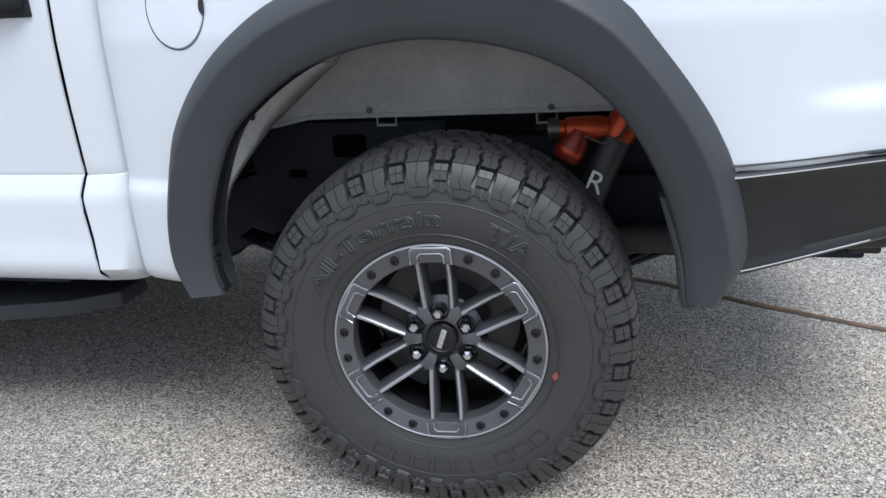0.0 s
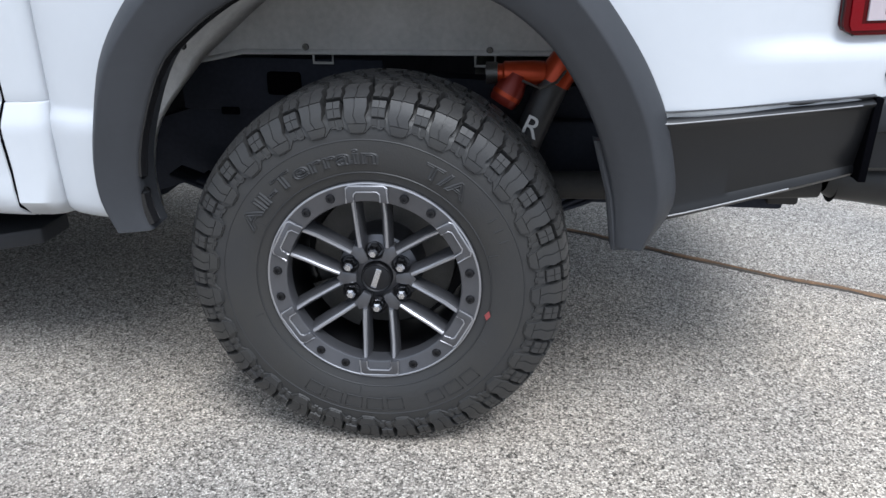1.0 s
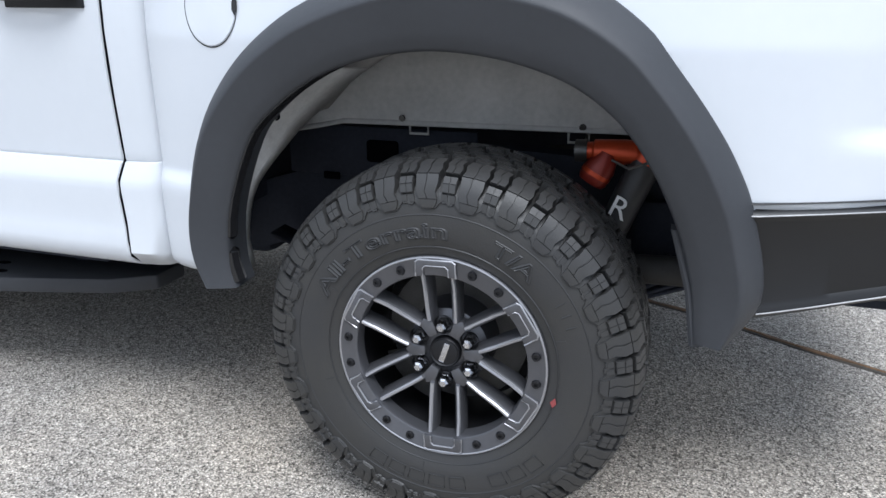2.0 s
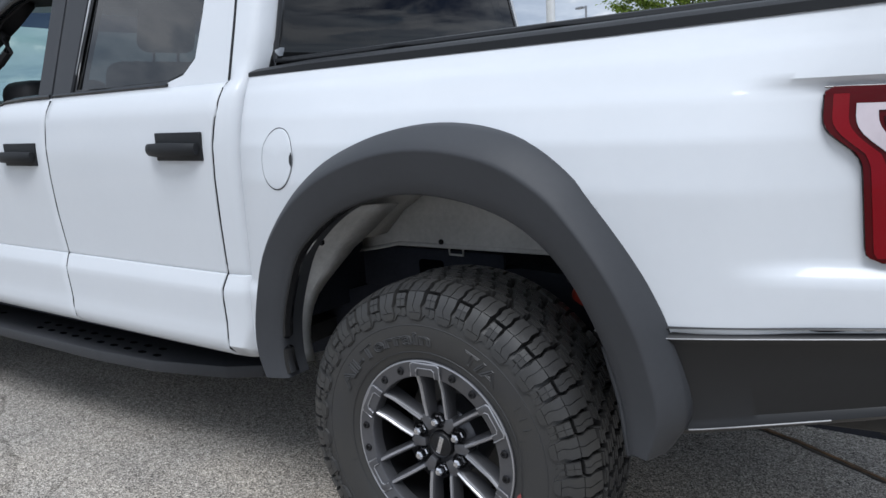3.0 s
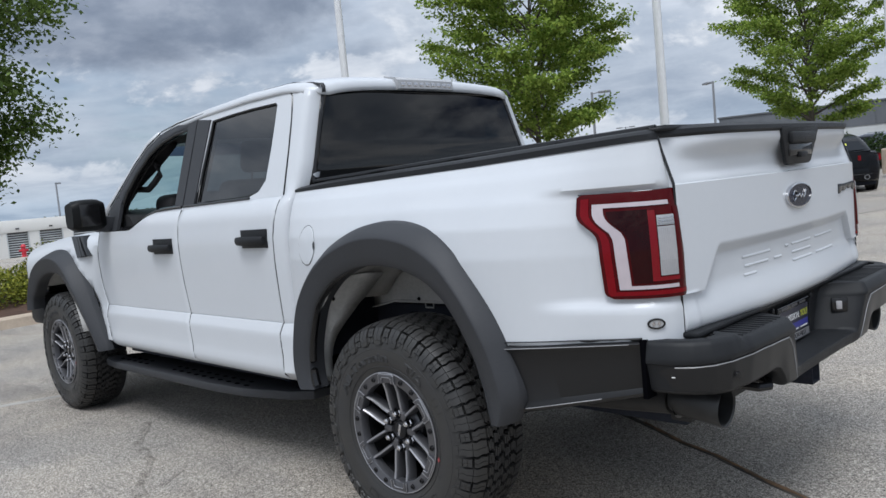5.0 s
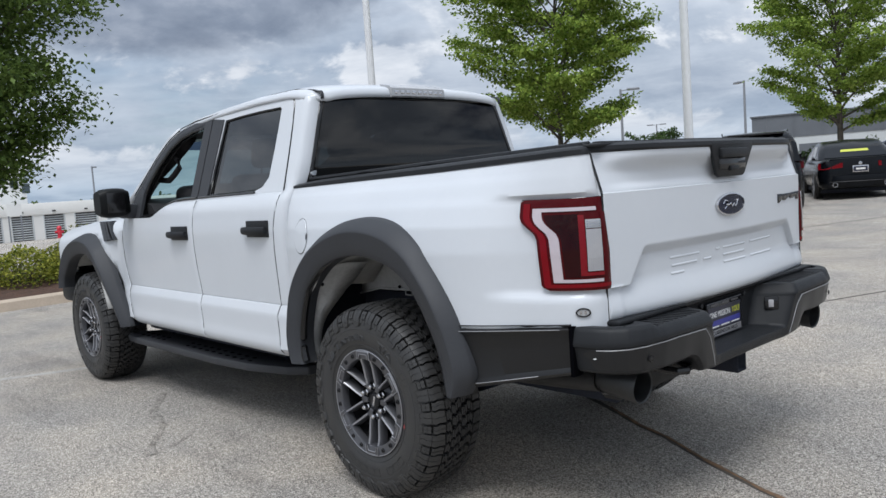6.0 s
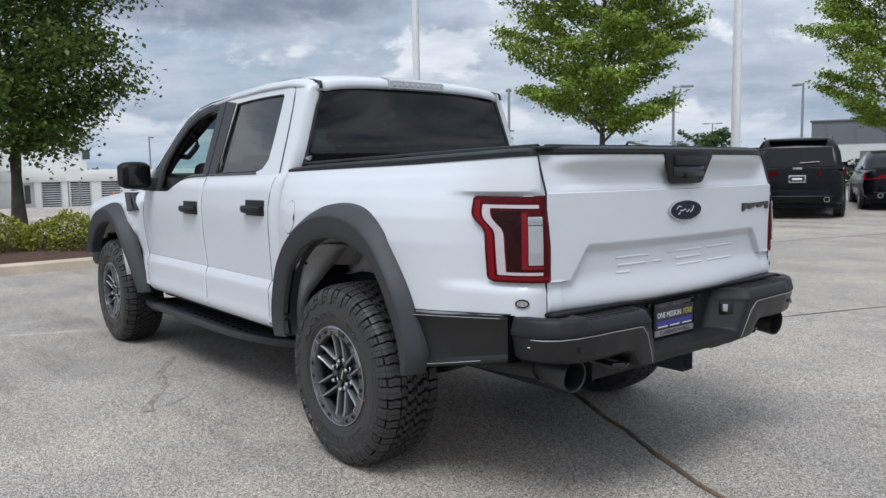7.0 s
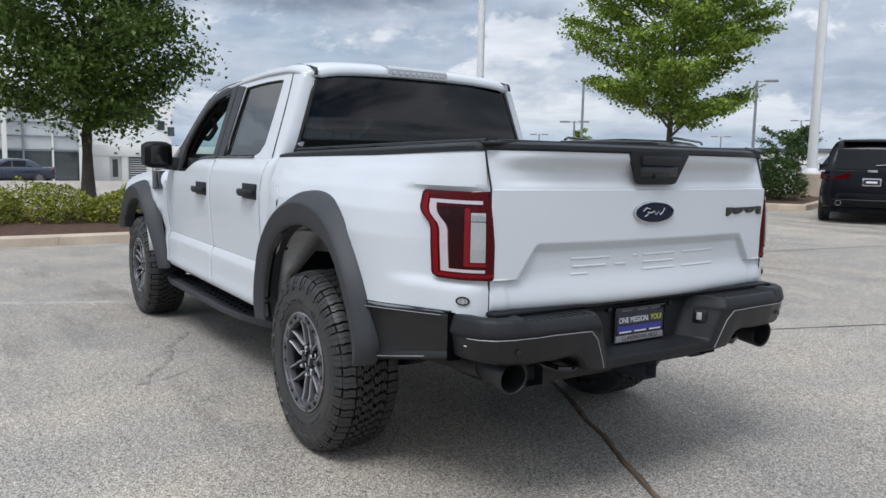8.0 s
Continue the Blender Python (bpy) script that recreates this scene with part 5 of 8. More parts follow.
def bumper():
    for s in (1, -1):
        ys = [lerp(0.0, 0.22, k / 5) for k in range(5)] + [lerp(0.22, 0.42, k / 26) for k in range(26)] + [lerp(0.42, 0.80, k / 32) for k in range(32)] + [lerp(0.80, 0.912, k / 16) for k in range(17)]
        rows = []
        for y in ys:
            zb, mz = bumper_low(y), bumper_mid(y)
            zt = along([(0.0, 0.822), (0.34, 0.828), (0.715, 0.829), (0.727, 0.840), (0.92, 0.840)], y)
            deep = lerp(0.150, 0.055, step(0.62, 0.84, y))
            prof = [(zb + 0.010, -0.12), (zb, -0.045), (zb + 0.002, -0.034), (zb + 0.010, -0.026)]
            for z in (0.610, 0.622, 0.630, 0.636, 0.641, 0.645, 0.649, 0.653, 0.660, 0.675, 0.70, 0.725, 0.745):
                z = max(z, zb + 0.012)
                prof.append((z, lerp(-0.024, -0.008, (z - zb) / (mz - zb))))
            prof += [(mz - 0.004, -0.007), (mz, -0.006), (mz + 0.004, -0.001), (mz + 0.012, 0.0), (mz + 0.020, -0.001), (zt - 0.016, -0.010), (zt - 0.006, -0.015), (zt - 0.0015, -0.021), (zt, -0.032), (zt, -deep), (zt - 0.05, -deep)]
            rows.append([bumper_at(y, z, o) for z, o in prof])
        v, f = grid(rows)
        k = len(rows[0])
        shell = part("bumper_shell", mirrored((v, [tuple(reversed(q)) for q in f] + [tuple(range(len(v) - k, len(v)))]), s), PLASTIC, truck, "black plastic rear bumper", smooth=34)
        for j in range(11):
            y = 0.400 + 0.032 * j
            part("pad_rib", mirrored(box(1.160, 1.252, -y - 0.005, -y + 0.005, 0.824, 0.8322, 0.002), s), PLASTIC, shell)
        # painted end cover, a little proud; a pale bead paints its edge highlight
        rows, m = [], 44
        for i, (fz, lift) in enumerate(((0.0, -0.006), (0.0, 0.0), (0.02, 0.003), (0.25, 0.004), (0.5, 0.004), (0.75, 0.004), (0.90, 0.004), (0.975, 0.003), (1.0, 0.0), (1.0, -0.006))):
            row = []
            for c in range(m + 1):
                t = c / m
                yy = lerp(lerp(0.300, 0.378, fz) + 0.022 * step(0.75, 1.0, fz), 0.908, t ** 0.8 if t < 1 else 1.0)
                z = lerp(bumper_low(yy) + 0.012, bumper_mid(yy) - 0.004, fz)
                edge = -0.004 if c in (0, m) else 0.0
                row.append(bumper_at(yy, z, lerp(-0.024, -0.008, fz) + lift + edge))
            rows.append(row)
        v, f = grid(rows, flip=True)
        cov = part("bumper_cover", mirrored((v, [tuple(reversed(q)) for q in f]), s), PAINT_DARKGREY, truck, "satin dark grey bumper end cover", smooth=40)
        brim = [rows[7][c] for c in range(m - 1, 0, -1)] + [rows[i][1] for i in (7, 6, 5, 4, 3, 2)]
        part("cover_edge", mirrored(tube(brim, 0.0021, 5), s), BEAD, cov)
        part("parking_sensor", mirrored(moved(lathe([(0.0, 0.006), (0.010, 0.005), (0.012, 0.0)], 14, "x"), Matrix.Translation((1.259, -0.755, 0.722)) @ Matrix.Rotation(radians(-25), 4, "Z")), s), GLOSS_BLACK, cov)
        if s > 0:
            part("paint_chip", moved(box(-0.002, 0.002, -0.005, 0.005, -0.0012, 0.0012), Matrix.Translation((1.128, -0.8985, 0.735)) @ Matrix.Rotation(radians(-72), 4, "Z")), WHITE_PRINT, cov)
        lampf = part("plate_lamp", mirrored(moved(box(-0.030, 0.030, -0.008, 0.008, -0.030, 0.030, 0.006), Matrix.Translation((1.205, -0.308, 0.745)) @ Matrix.Rotation(radians(-28), 4, "Z")), s), GLOSS_BLACK, shell)
        part("lamp_lens", mirrored(moved(box(-0.011, 0.011, -0.0095, 0.0095, -0.017, 0.017, 0.003), Matrix.Translation((1.205, -0.304, 0.745)) @ Matrix.Rotation(radians(-28), 4, "Z")), s), LAMP_REVERSE, lampf)
        # black strip painted in for the shaded slot between moulding and bumper
        part("end_seal", mirrored(box(1.031, 1.047, -0.913, -0.86, 0.662, 0.842, 0.001), s), HOLE, truck)
        # closing bracket between the pad and the body corner
        part("corner_bracket", mirrored(box(1.035, 1.120, -0.870, -0.700, 0.790, 0.826, 0.008), s), PLASTIC, truck)
        # tow hook
        hook = [(1.06, -0.535, 0.634), (1.17, -0.535, 0.626), (1.216, -0.520, 0.620), (1.234, -0.480, 0.617), (1.216, -0.440, 0.620), (1.17, -0.425, 0.626), (1.06, -0.425, 0.634)]
        part("tow_hook", mirrored(tube(hook, 0.015, 8), s), GLOSS_BLACK, truck, "black tow hook")
        # hook bracket, enlarged as a dark backing for the shaded notch
        part("hook_bracket", mirrored(box(0.98, 1.13, -0.66, -0.405, 0.622, 0.72, 0.01), s), UNDER, truck)
    part("pocket_brow", box(1.09, 1.165, -0.80, 0.80, 0.832, 0.850, 0.006), PLASTIC, truck)
    plate = part("number_plate", box(1.136, 1.144, -0.152, 0.152, 0.660, 0.806, 0.004), GLOSS_BLACK, truck, "black dealer plate with white and yellow slogan")
    part("plate_insert", box(1.1435, 1.1455, -0.140, 0.140, 0.692, 0.785), PLATE_BLACK, plate)
    part("blue_band", box(1.1450, 1.1462, -0.132, 0.132, 0.706, 0.728), PLATE_BLUE, plate)
    face = Matrix(((0, 0, 1, 0), (1, 0, 0, 0), (0, 1, 0, 0), (0, 0, 0, 1)))

    def word(text, h, y, z, mat_, squeeze=1.0, x=1.1462):
        g = lettering(text, h, 0.001)
        return part("plate_lettering", moved(g, Matrix.Translation((x, y, z)) @ face @ Matrix.Diagonal((squeeze, 1, 1, 1))), mat_, plate, smooth=0)
    word("ONE MISSION:", 0.024, -0.040, 0.742, WHITE_PRINT, 0.82)
    word("YOU!", 0.025, 0.095, 0.742, YELLOW_PRINT, 0.82)
    part("frame_band", box(1.1436, 1.1450, -0.144, 0.144, 0.664, 0.689), RIM_EDGE, plate)
    word("CLARENDON HILLS", 0.017, 0.0, 0.668, GLOSS_BLACK, 1.02, 1.1452)
    for a, b, z in ((-0.125, -0.055, 0.700), (-0.035, 0.035, 0.700), (0.055, 0.125, 0.700)):
        part("print_bar", box(1.1455, 1.1468, a, b, z, z + 0.005), WHITE_PRINT, plate)
    for a in (-0.115, -0.02, 0.06):
        part("print_bar", box(1.1438, 1.1450, a, a + 0.06, 0.790, 0.799), RIM, plate)
    part("plate_bead", tube([(1.145, -0.150, 0.662), (1.145, -0.150, 0.804), (1.145, 0.150, 0.804), (1.145, 0.150, 0.662), (1.145, -0.150, 0.662)], 0.0022, 6), RIM, plate)
    for y in (-0.185, 0.185):
        part("plate_screw", moved(lathe([(0.0, 0.012), (0.010, 0.010), (0.013, 0.0)], 10, "x"), Matrix.Translation((1.135, y, 0.805))), PLASTIC, plate)
    part("hitch_receiver", ring([(1.212, y, z) for y, z in ((-0.032, 0.512), (0.032, 0.512), (0.032, 0.576), (-0.032, 0.576))], [(1.0, y, z) for y, z in ((-0.032, 0.512), (0.032, 0.512), (0.032, 0.576), (-0.032, 0.576))]), UNDER, truck, "black square hitch receiver", solid=0.008, smooth=20)
    part("hitch_bar", box(0.95, 1.03, -0.62, 0.62, 0.50, 0.585, 0.01), MUFFLER, truck)


# ---- wheels: axis along y, outer face towards -y
def polar(r, a, w):
    return (r * math.cos(a), -w, r * math.sin(a))


PAIRS = 27


def shell_point(r, w, a, lift, flip):
    """A point on the shoulder at radius r, lifted off the carcass."""
    n = Vector((r - 0.345, (w - 0.235) * 1.15)).normalized() if r > 0.35 else Vector((0.15, 1.0)).normalized()
    rr, ww = r + n.x * lift, w + n.y * lift
    return polar(rr, a, ww if not flip else 0.32 - ww)


SHOULDER = [(0.330, 0.3197), (0.345, 0.3188), (0.360, 0.3165), (0.375, 0.3130), (0.390, 0.3068), (0.402, 0.2985), (0.411, 0.2880), (0.418, 0.2740), (0.422, 0.2560), (0.424, 0.2360)]


def shoulder_w(r):
    return along(SHOULDER, r)


def on_shoulder(q, a, h, flip):
    """Point at place q along the shoulder table (0 low on the sidewall, 9 at the tread), angle a, lifted by h."""
    i = max(0, min(len(SHOULDER) - 2, int(q)))
    f = q - i
    r, w = lerp(SHOULDER[i][0], SHOULDER[i + 1][0], f), lerp(SHOULDER[i][1], SHOULDER[i + 1][1], f)
    return shell_point(r, w, a, h, flip)


def lug(rows, flip, slope=0.0035, end=0.16):
    """A raised rubber bar on the shoulder; rows of (place along it, left angle, right angle, height)."""
    q0, l0, r0, _ = rows[0]
    q1, l1, r1, _ = rows[-1]
    foot = lambda q: along([(2.0, -0.002), (3.5, -0.004), (5.0, -0.010), (6.5, -0.014)], q)
    out = [[on_shoulder(q0 - end, a, foot(q0), flip) for a in (l0 - slope, l0, r0, r0 + slope)]]
    for q, a, b, h in rows:
        out.append([on_shoulder(q, a - slope, foot(q), flip), on_shoulder(q, a, h, flip), on_shoulder(q, b, h, flip), on_shoulder(q, b + slope, foot(q), flip)])
    out.append([on_shoulder(q1 + end, a, foot(q1), flip) for a in (l1 - slope, l1, r1, r1 + slope)])
    return grid(out, flip=not flip)


def tyre_tread():
    """All-terrain pattern: a notched apron, chevron lugs alternating with split bricks, rows of centre blocks."""
    rng = random.Random(5)
    geos = []
    d = 2 * math.pi / PAIRS
    for flip in (False, True):
        rows = []
        notch = [(-0.27, 0.3525), (-0.20, 0.3460), (-0.02, 0.3440), (0.17, 0.3460), (0.24, 0.3530), (0.33, 0.3590), (0.37, 0.3545), (0.47, 0.3545), (0.50, 0.3580), (0.61, 0.3575), (0.64, 0.3600)]
        for k in range(PAIRS):
            for u, r0 in notch:
                a = (k + u + 0.5 * flip) * d
                steps = [(r0, -0.001), (r0 + 0.0016, 0.0034)] + [(0.368, 0.0030), (0.376, 0.0012), (0.385, -0.003), (0.394, -0.008), (0.402, -0.012)]
                rows.append([shell_point(r, shoulder_w(r), a, h, flip) for r, h in steps])
        geos.append(grid(rows, closed_v=True, flip=flip))
        for k in range(PAIRS):
            c = (k + 0.5 * flip) * d
            j = rng.uniform(-0.012, 0.012)
            at = lambda *rows_: [(q, c + (a + j) * d, c + (b + j) * d, h) for q, a, b, h in rows_]
            # chevron lug: a tab on the sidewall, then two bars bent the same way with a fine cut between
            geos.append(lug(at((1.25, -0.17, 0.13, 0.0060), (1.75, -0.23, 0.17, 0.0070), (2.35, -0.25, 0.20, 0.0076)), flip))
            geos.append(lug(at((2.42, -0.25, -0.03, 0.0078), (3.30, -0.20, 0.04, 0.0088), (4.40, -0.25, 0.00, 0.0098), (5.60, -0.23, 0.01, 0.0104)), flip))
            geos.append(lug(at((2.42, 0.00, 0.20, 0.0074), (3.30, 0.07, 0.26, 0.0080), (4.40, 0.03, 0.25, 0.0092), (5.60, 0.04, 0.27, 0.0100)), flip))
            geos.append(lug(at((5.75, -0.23, 0.00, 0.0104), (6.60, -0.27, -0.03, 0.0104), (7.60, -0.22, -0.01, 0.0100), (8.90, -0.25, -0.02, 0.0096)), flip))
            geos.append(lug(at((5.75, 0.03, 0.27, 0.0100), (6.60, 0.00, 0.23, 0.0102), (7.60, 0.02, 0.27, 0.0098), (8.70, 0.00, 0.22, 0.0096)), flip))
            # solid feet under the fine cuts
            geos.append(lug(at((2.42, -0.25, 0.20, 0.0052), (3.30, -0.20, 0.26, 0.0060), (4.40, -0.25, 0.25, 0.0072), (5.60, -0.23, 0.27, 0.0078)), flip))
            geos.append(lug(at((5.70, -0.23, 0.27, 0.0076), (6.60, -0.27, 0.23, 0.0078), (7.60, -0.22, 0.27, 0.0074), (8.70, -0.25, 0.22, 0.0068)), flip))
            geos.append(lug(at((3.25, 0.345, 0.650, 0.0054), (4.30, 0.350, 0.655, 0.0066), (5.40, 0.345, 0.650, 0.0072)), flip))
            geos.append(lug(at((5.95, 0.34, 0.66, 0.0070), (6.80, 0.31, 0.63, 0.0074), (7.70, 0.36, 0.68, 0.0072), (8.80, 0.32, 0.64, 0.0066)), flip))
            # split brick, set lower, and the tread-edge block over it
            for a, b in ((0.35, 0.488), (0.502, 0.645)):
                geos.append(lug(at((3.30, a, b, 0.0076), (4.25, a + 0.005, b + 0.005, 0.0090)), flip, end=0.10))
                geos.append(lug(at((4.38, a + 0.005, b + 0.005, 0.0090), (5.35, a, b, 0.0096)), flip, end=0.10))
            geos.append(lug(at((2.05, 0.31, 0.42, 0.0046), (3.00, 0.33, 0.45, 0.0052)), flip))
            geos.append(lug(at((2.20, 0.50, 0.63, 0.0044), (3.00, 0.52, 0.66, 0.0050)), flip))
            for a, b in ((0.345, 0.485), (0.510, 0.655)):
                geos.append(lug(at((6.00, a, b, 0.0096), (6.80, a - 0.03, b - 0.03, 0.0100), (7.70, a + 0.02, b + 0.02, 0.0098), (8.80, a - 0.02, b - 0.02, 0.0094)), flip))
    # centre rows
    n = 2 * PAIRS
    for row, (w0, w1) in enumerate(((0.232, 0.206), (0.202, 0.172), (0.168, 0.152), (0.148, 0.118), (0.114, 0.088))):
        for k in range(n):
            a = (k + 0.31 * row) * d / 2 + rng.uniform(-0.011, 0.011)
            h = d / 4 * 0.88
            sk = (0.016 if row % 2 else -0.016) + rng.uniform(-0.008, 0.008)
            for cut, (lo, hi) in enumerate(((0.0, 0.30), (0.36, 0.64), (0.70, 1.0))):   # each block carries two zigzag sipes
                sk, a = -sk, a + (0.010, -0.016, 0.012)[cut] * (1 if row % 2 else -1)
                tall = 0.4355 - rng.uniform(0.0, 0.0022)
                half = [(w, lerp(a, q, 0.95)) for w, q in ((lerp(w0, w1, lo), a + h * 0.8 + sk * (1 - 2 * lo)), (lerp(w0, w1, hi), a + h * 0.85 + sk * (1 - 2 * hi)), (lerp(w0, w1, hi), a - h * 0.85 + sk * (1 - 2 * hi)), (lerp(w0, w1, lo), a - h * 0.8 + sk * (1 - 2 * lo)))]
                cw = sum(w for w, _ in half) / 4
                bottom = [polar(0.4100, q, w) for w, q in half]
                top_ = [polar(tall, lerp(a, q, 0.90), lerp(cw, w, 0.92)) for w, q in half]
                v, f = ring(bottom, top_)
                geos.append((v, [tuple(reversed(q)) for q in f] + [(4, 5, 6, 7)]))
    return join(*geos)


def ring_text(text, radius, centre_deg, height, w, flip=False, wide=1.0):
    """Raised outlined letters bent round the sidewall."""
    v, f = lettering(text, height, 0.0026, outline=True)
    out = []
    c = radians(centre_deg)
    for x, y, z in v:
        a = c - wide * x / (radius + height / 2) if not flip else c + x / (radius + height / 2)
        r = radius + y if not flip else radius + height - y
        out.append((r * math.cos(a), -w - z, r * math.sin(a)))
    return out, f


TREAD = []


def build_wheel(m, s, detailed):
    """m places the wheel; y = 0 is its inner sidewall, the outer face looks to -y at 0.32."""
    carcass = [(0.232, 0.285), (0.236, 0.300), (0.245, 0.306), (0.256, 0.308), (0.262, 0.3115), (0.285, 0.3175), (0.310, 0.3200), (0.335, 0.3195), (0.360, 0.3160), (0.385, 0.305), (0.396, 0.289), (0.405, 0.268),
               (0.409, 0.24), (0.4110, 0.16), (0.409, 0.08), (0.405, 0.052), (0.396, 0.031), (0.385, 0.015), (0.345, 0.0), (0.300, 0.0), (0.262, 0.010), (0.240, 0.025), (0.228, 0.04)]
    n = 96
    tv, tf = lathe([(r, -h) for r, h in carcass], n)
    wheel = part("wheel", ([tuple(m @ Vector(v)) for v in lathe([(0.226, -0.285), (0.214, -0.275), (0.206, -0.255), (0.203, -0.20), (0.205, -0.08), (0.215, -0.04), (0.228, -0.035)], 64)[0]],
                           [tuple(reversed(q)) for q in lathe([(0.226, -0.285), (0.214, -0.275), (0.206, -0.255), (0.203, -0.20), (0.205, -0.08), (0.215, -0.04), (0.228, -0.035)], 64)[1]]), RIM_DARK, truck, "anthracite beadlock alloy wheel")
    add = lambda name, geo, mat, label="", smooth=38: part(name, moved(geo, m), mat, wheel, label, smooth)
    add("tyre", (tv, tf), RUBBER, "black all-terrain tyre")
    if not TREAD:
        TREAD.append(mesh_of("tread", tyre_tread(), RUBBER, 22))
    tread = new("tread", TREAD[0])
    tread.parent, tread.matrix_local = wheel, m
    rib = lambda r, w, t: lathe([(r - 0.0018, -w), (r, -w - t), (r + 0.0018, -w)], n)
    add("sidewall_rib", join(rib(0.262, 0.3120, 0.0015), rib(0.3335, 0.3196, 0.0012)), RUBBER_MARK)
    if detailed:
        for text, deg, wide in (("All-Terrain", 120, 1.78), ("T/A", 57, 1.45)):
            add("sidewall_lettering", ring_text(text, 0.284, deg, 0.032, 0.3192, wide=wide), RUBBER_MARK, "raised outlined tyre lettering")
        for k in range(9):
            a0, a1 = radians(238 + 9.2 * k), radians(238 + 9.2 * k + 7)
            if k == 5:
                continue
            loop = []
            for r, a in ((0.292, a0), (0.292, a1), (0.322, a1), (0.322, a0), (0.292, a0)):
                loop.append(polar(r, a, 0.3200))
            add("moulded_bar", tube(loop, 0.0012, 5), RUBBER_MARK)
        for a in (33, 28, 23):
            add("moulded_bar", tube([polar(0.298, radians(a), 0.32), polar(0.320, radians(a), 0.3198)], 0.0014, 5), RUBBER_MARK)
        for k, a in enumerate((62, 198, 333, 18, 150, 262)):
            add("moulded_bar", tube([polar(0.268, radians(a), 0.3135), polar(0.288, radians(a), 0.3178)], 0.0011, 5), RUBBER_MARK)
        mark = [polar(r, radians(a), 0.3172) for r, a in ((0.254, -13), (0.262, -10), (0.268, -13), (0.262, -15.5))]
        add("chalk_mark", (mark, [(0, 1, 2, 3)]), SAND_RED, "red chalk mark", 0)
    # beadlock ring with a stepped edge
    add("beadlock_ring", lathe([(0.238, -0.292), (0.2405, -0.300), (0.2395, -0.307), (0.2355, -0.310), (0.2330, -0.3085), (0.2000, -0.3080), (0.1965, -0.306), (0.1945, -0.300), (0.1945, -0.270), (0.203, -0.262)], 96), RIM, "grey beadlock ring")
    # pale band paints the highlight on the ring's outer lip
    add("ring_lip", lathe([(0.2392, -0.3065), (0.2388, -0.3098), (0.2362, -0.3108), (0.2345, -0.3096)], 96), RIM_EDGE)
    tilt = 2.0
    for k in range(6):
        base = 90 + 60 * k + tilt
        rot = Matrix.Rotation(-radians(base - 90), 4, "Y")

        def bar(x, w_half):
            """One spoke bar: ridge rising from the hub to the ring."""
            st = [(0.050, 0.262, 0.020), (0.075, 0.276, 0.030), (0.11, 0.281, 0.036), (0.16, 0.287, 0.040), (0.1955, 0.297, 0.044)]
            rows = []
            for i, (r, w, d) in enumerate(st):
                xx = x * lerp(0.86, 1.0, i / (len(st) - 1))
                rows.append([(xx - w_half * 1.25, -(w - d), r), (xx - w_half, -(w - 0.006), r), (xx - w_half * 0.55, -w, r), (xx + w_half * 0.55, -w, r), (xx + w_half, -(w - 0.006), r), (xx + w_half * 1.25, -(w - d), r)])
            v, f = grid(rows, flip=True)
            return v, f + [tuple(range(5, -1, -1)), tuple(range(len(v) - 6, len(v)))]

        for x in (-0.0335, 0.0335):
            sp = moved(bar(x, 0.0085), rot)
            add("spoke", sp, RIM)
            # pale tube along the ridge: the spoke's highlight as colour
            ridge = [(x * 0.9, -0.2772, 0.078), (x * 0.95, -0.2822, 0.11), (x, -0.2882, 0.16), (x, -0.2980, 0.1945)]
            add("spoke_highlight", moved(tube(ridge, 0.0046, 6), rot), RIM_EDGE)
        claw = [(-0.046, 0.1925), (-0.046, 0.226), (-0.038, 0.2325), (0.038, 0.2325), (0.046, 0.226), (0.046, 0.1925), (0.026, 0.1945), (0.026, 0.2125), (0.021, 0.2165), (-0.021, 0.2165), (-0.026, 0.2125), (-0.026, 0.1945)]
        cp = prism(claw, 0.296, 0.3125, 0.003)
        add("spoke_claw", moved(([(v[0], -v[2], v[1]) for v in cp[0]], [tuple(reversed(q)) for q in cp[1]]), rot), RIM)
        # pale tubes paint highlights round the claw's edges
        trace = [(-0.044, 0.1935), (-0.044, 0.2255), (-0.037, 0.2310), (0.037, 0.2310), (0.044, 0.2255), (0.044, 0.1935)]
        add("claw_edge", moved(tube([(x, -0.3112, z) for x, z in trace], 0.0024, 6), rot), RIM_EDGE)
        arch_ = [(-0.0285, 0.1950), (-0.0285, 0.2120), (-0.022, 0.2185), (0.022, 0.2185), (0.0285, 0.2120), (0.0285, 0.1950)]
        add("claw_edge", moved(tube([(x, -0.3112, z) for x, z in arch_], 0.0020, 6), rot), RIM_EDGE)
        for d in (21.5, 38.5):
            a = radians(base + d)
            bx = Matrix.Translation((0.2165 * math.cos(a), -0.306, 0.2165 * math.sin(a)))
            add("ring_bolt", moved(lathe([(0.0, -0.004), (0.0042, -0.004), (0.0045, -0.0075), (0.0085, -0.0075), (0.0105, -0.003), (0.0105, 0.002)], 12), bx), RIM_DARK)
        a = radians(base)
        nut = Matrix.Translation((0.0675 * math.cos(a), -0.262, 0.0675 * math.sin(a)))
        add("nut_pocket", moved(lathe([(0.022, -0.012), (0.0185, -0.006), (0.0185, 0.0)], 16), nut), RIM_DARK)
        add("lug_nut", moved(lathe([(0.0, -0.034), (0.0075, -0.033), (0.0115, -0.028), (0.0125, -0.012), (0.0155, -0.008), (0.0155, 0.0)], 6), nut), CHROME, smooth=20)
        # web between neighbouring pairs, near the hub
        rot2 = Matrix.Rotation(-radians(base - 60), 4, "Y")
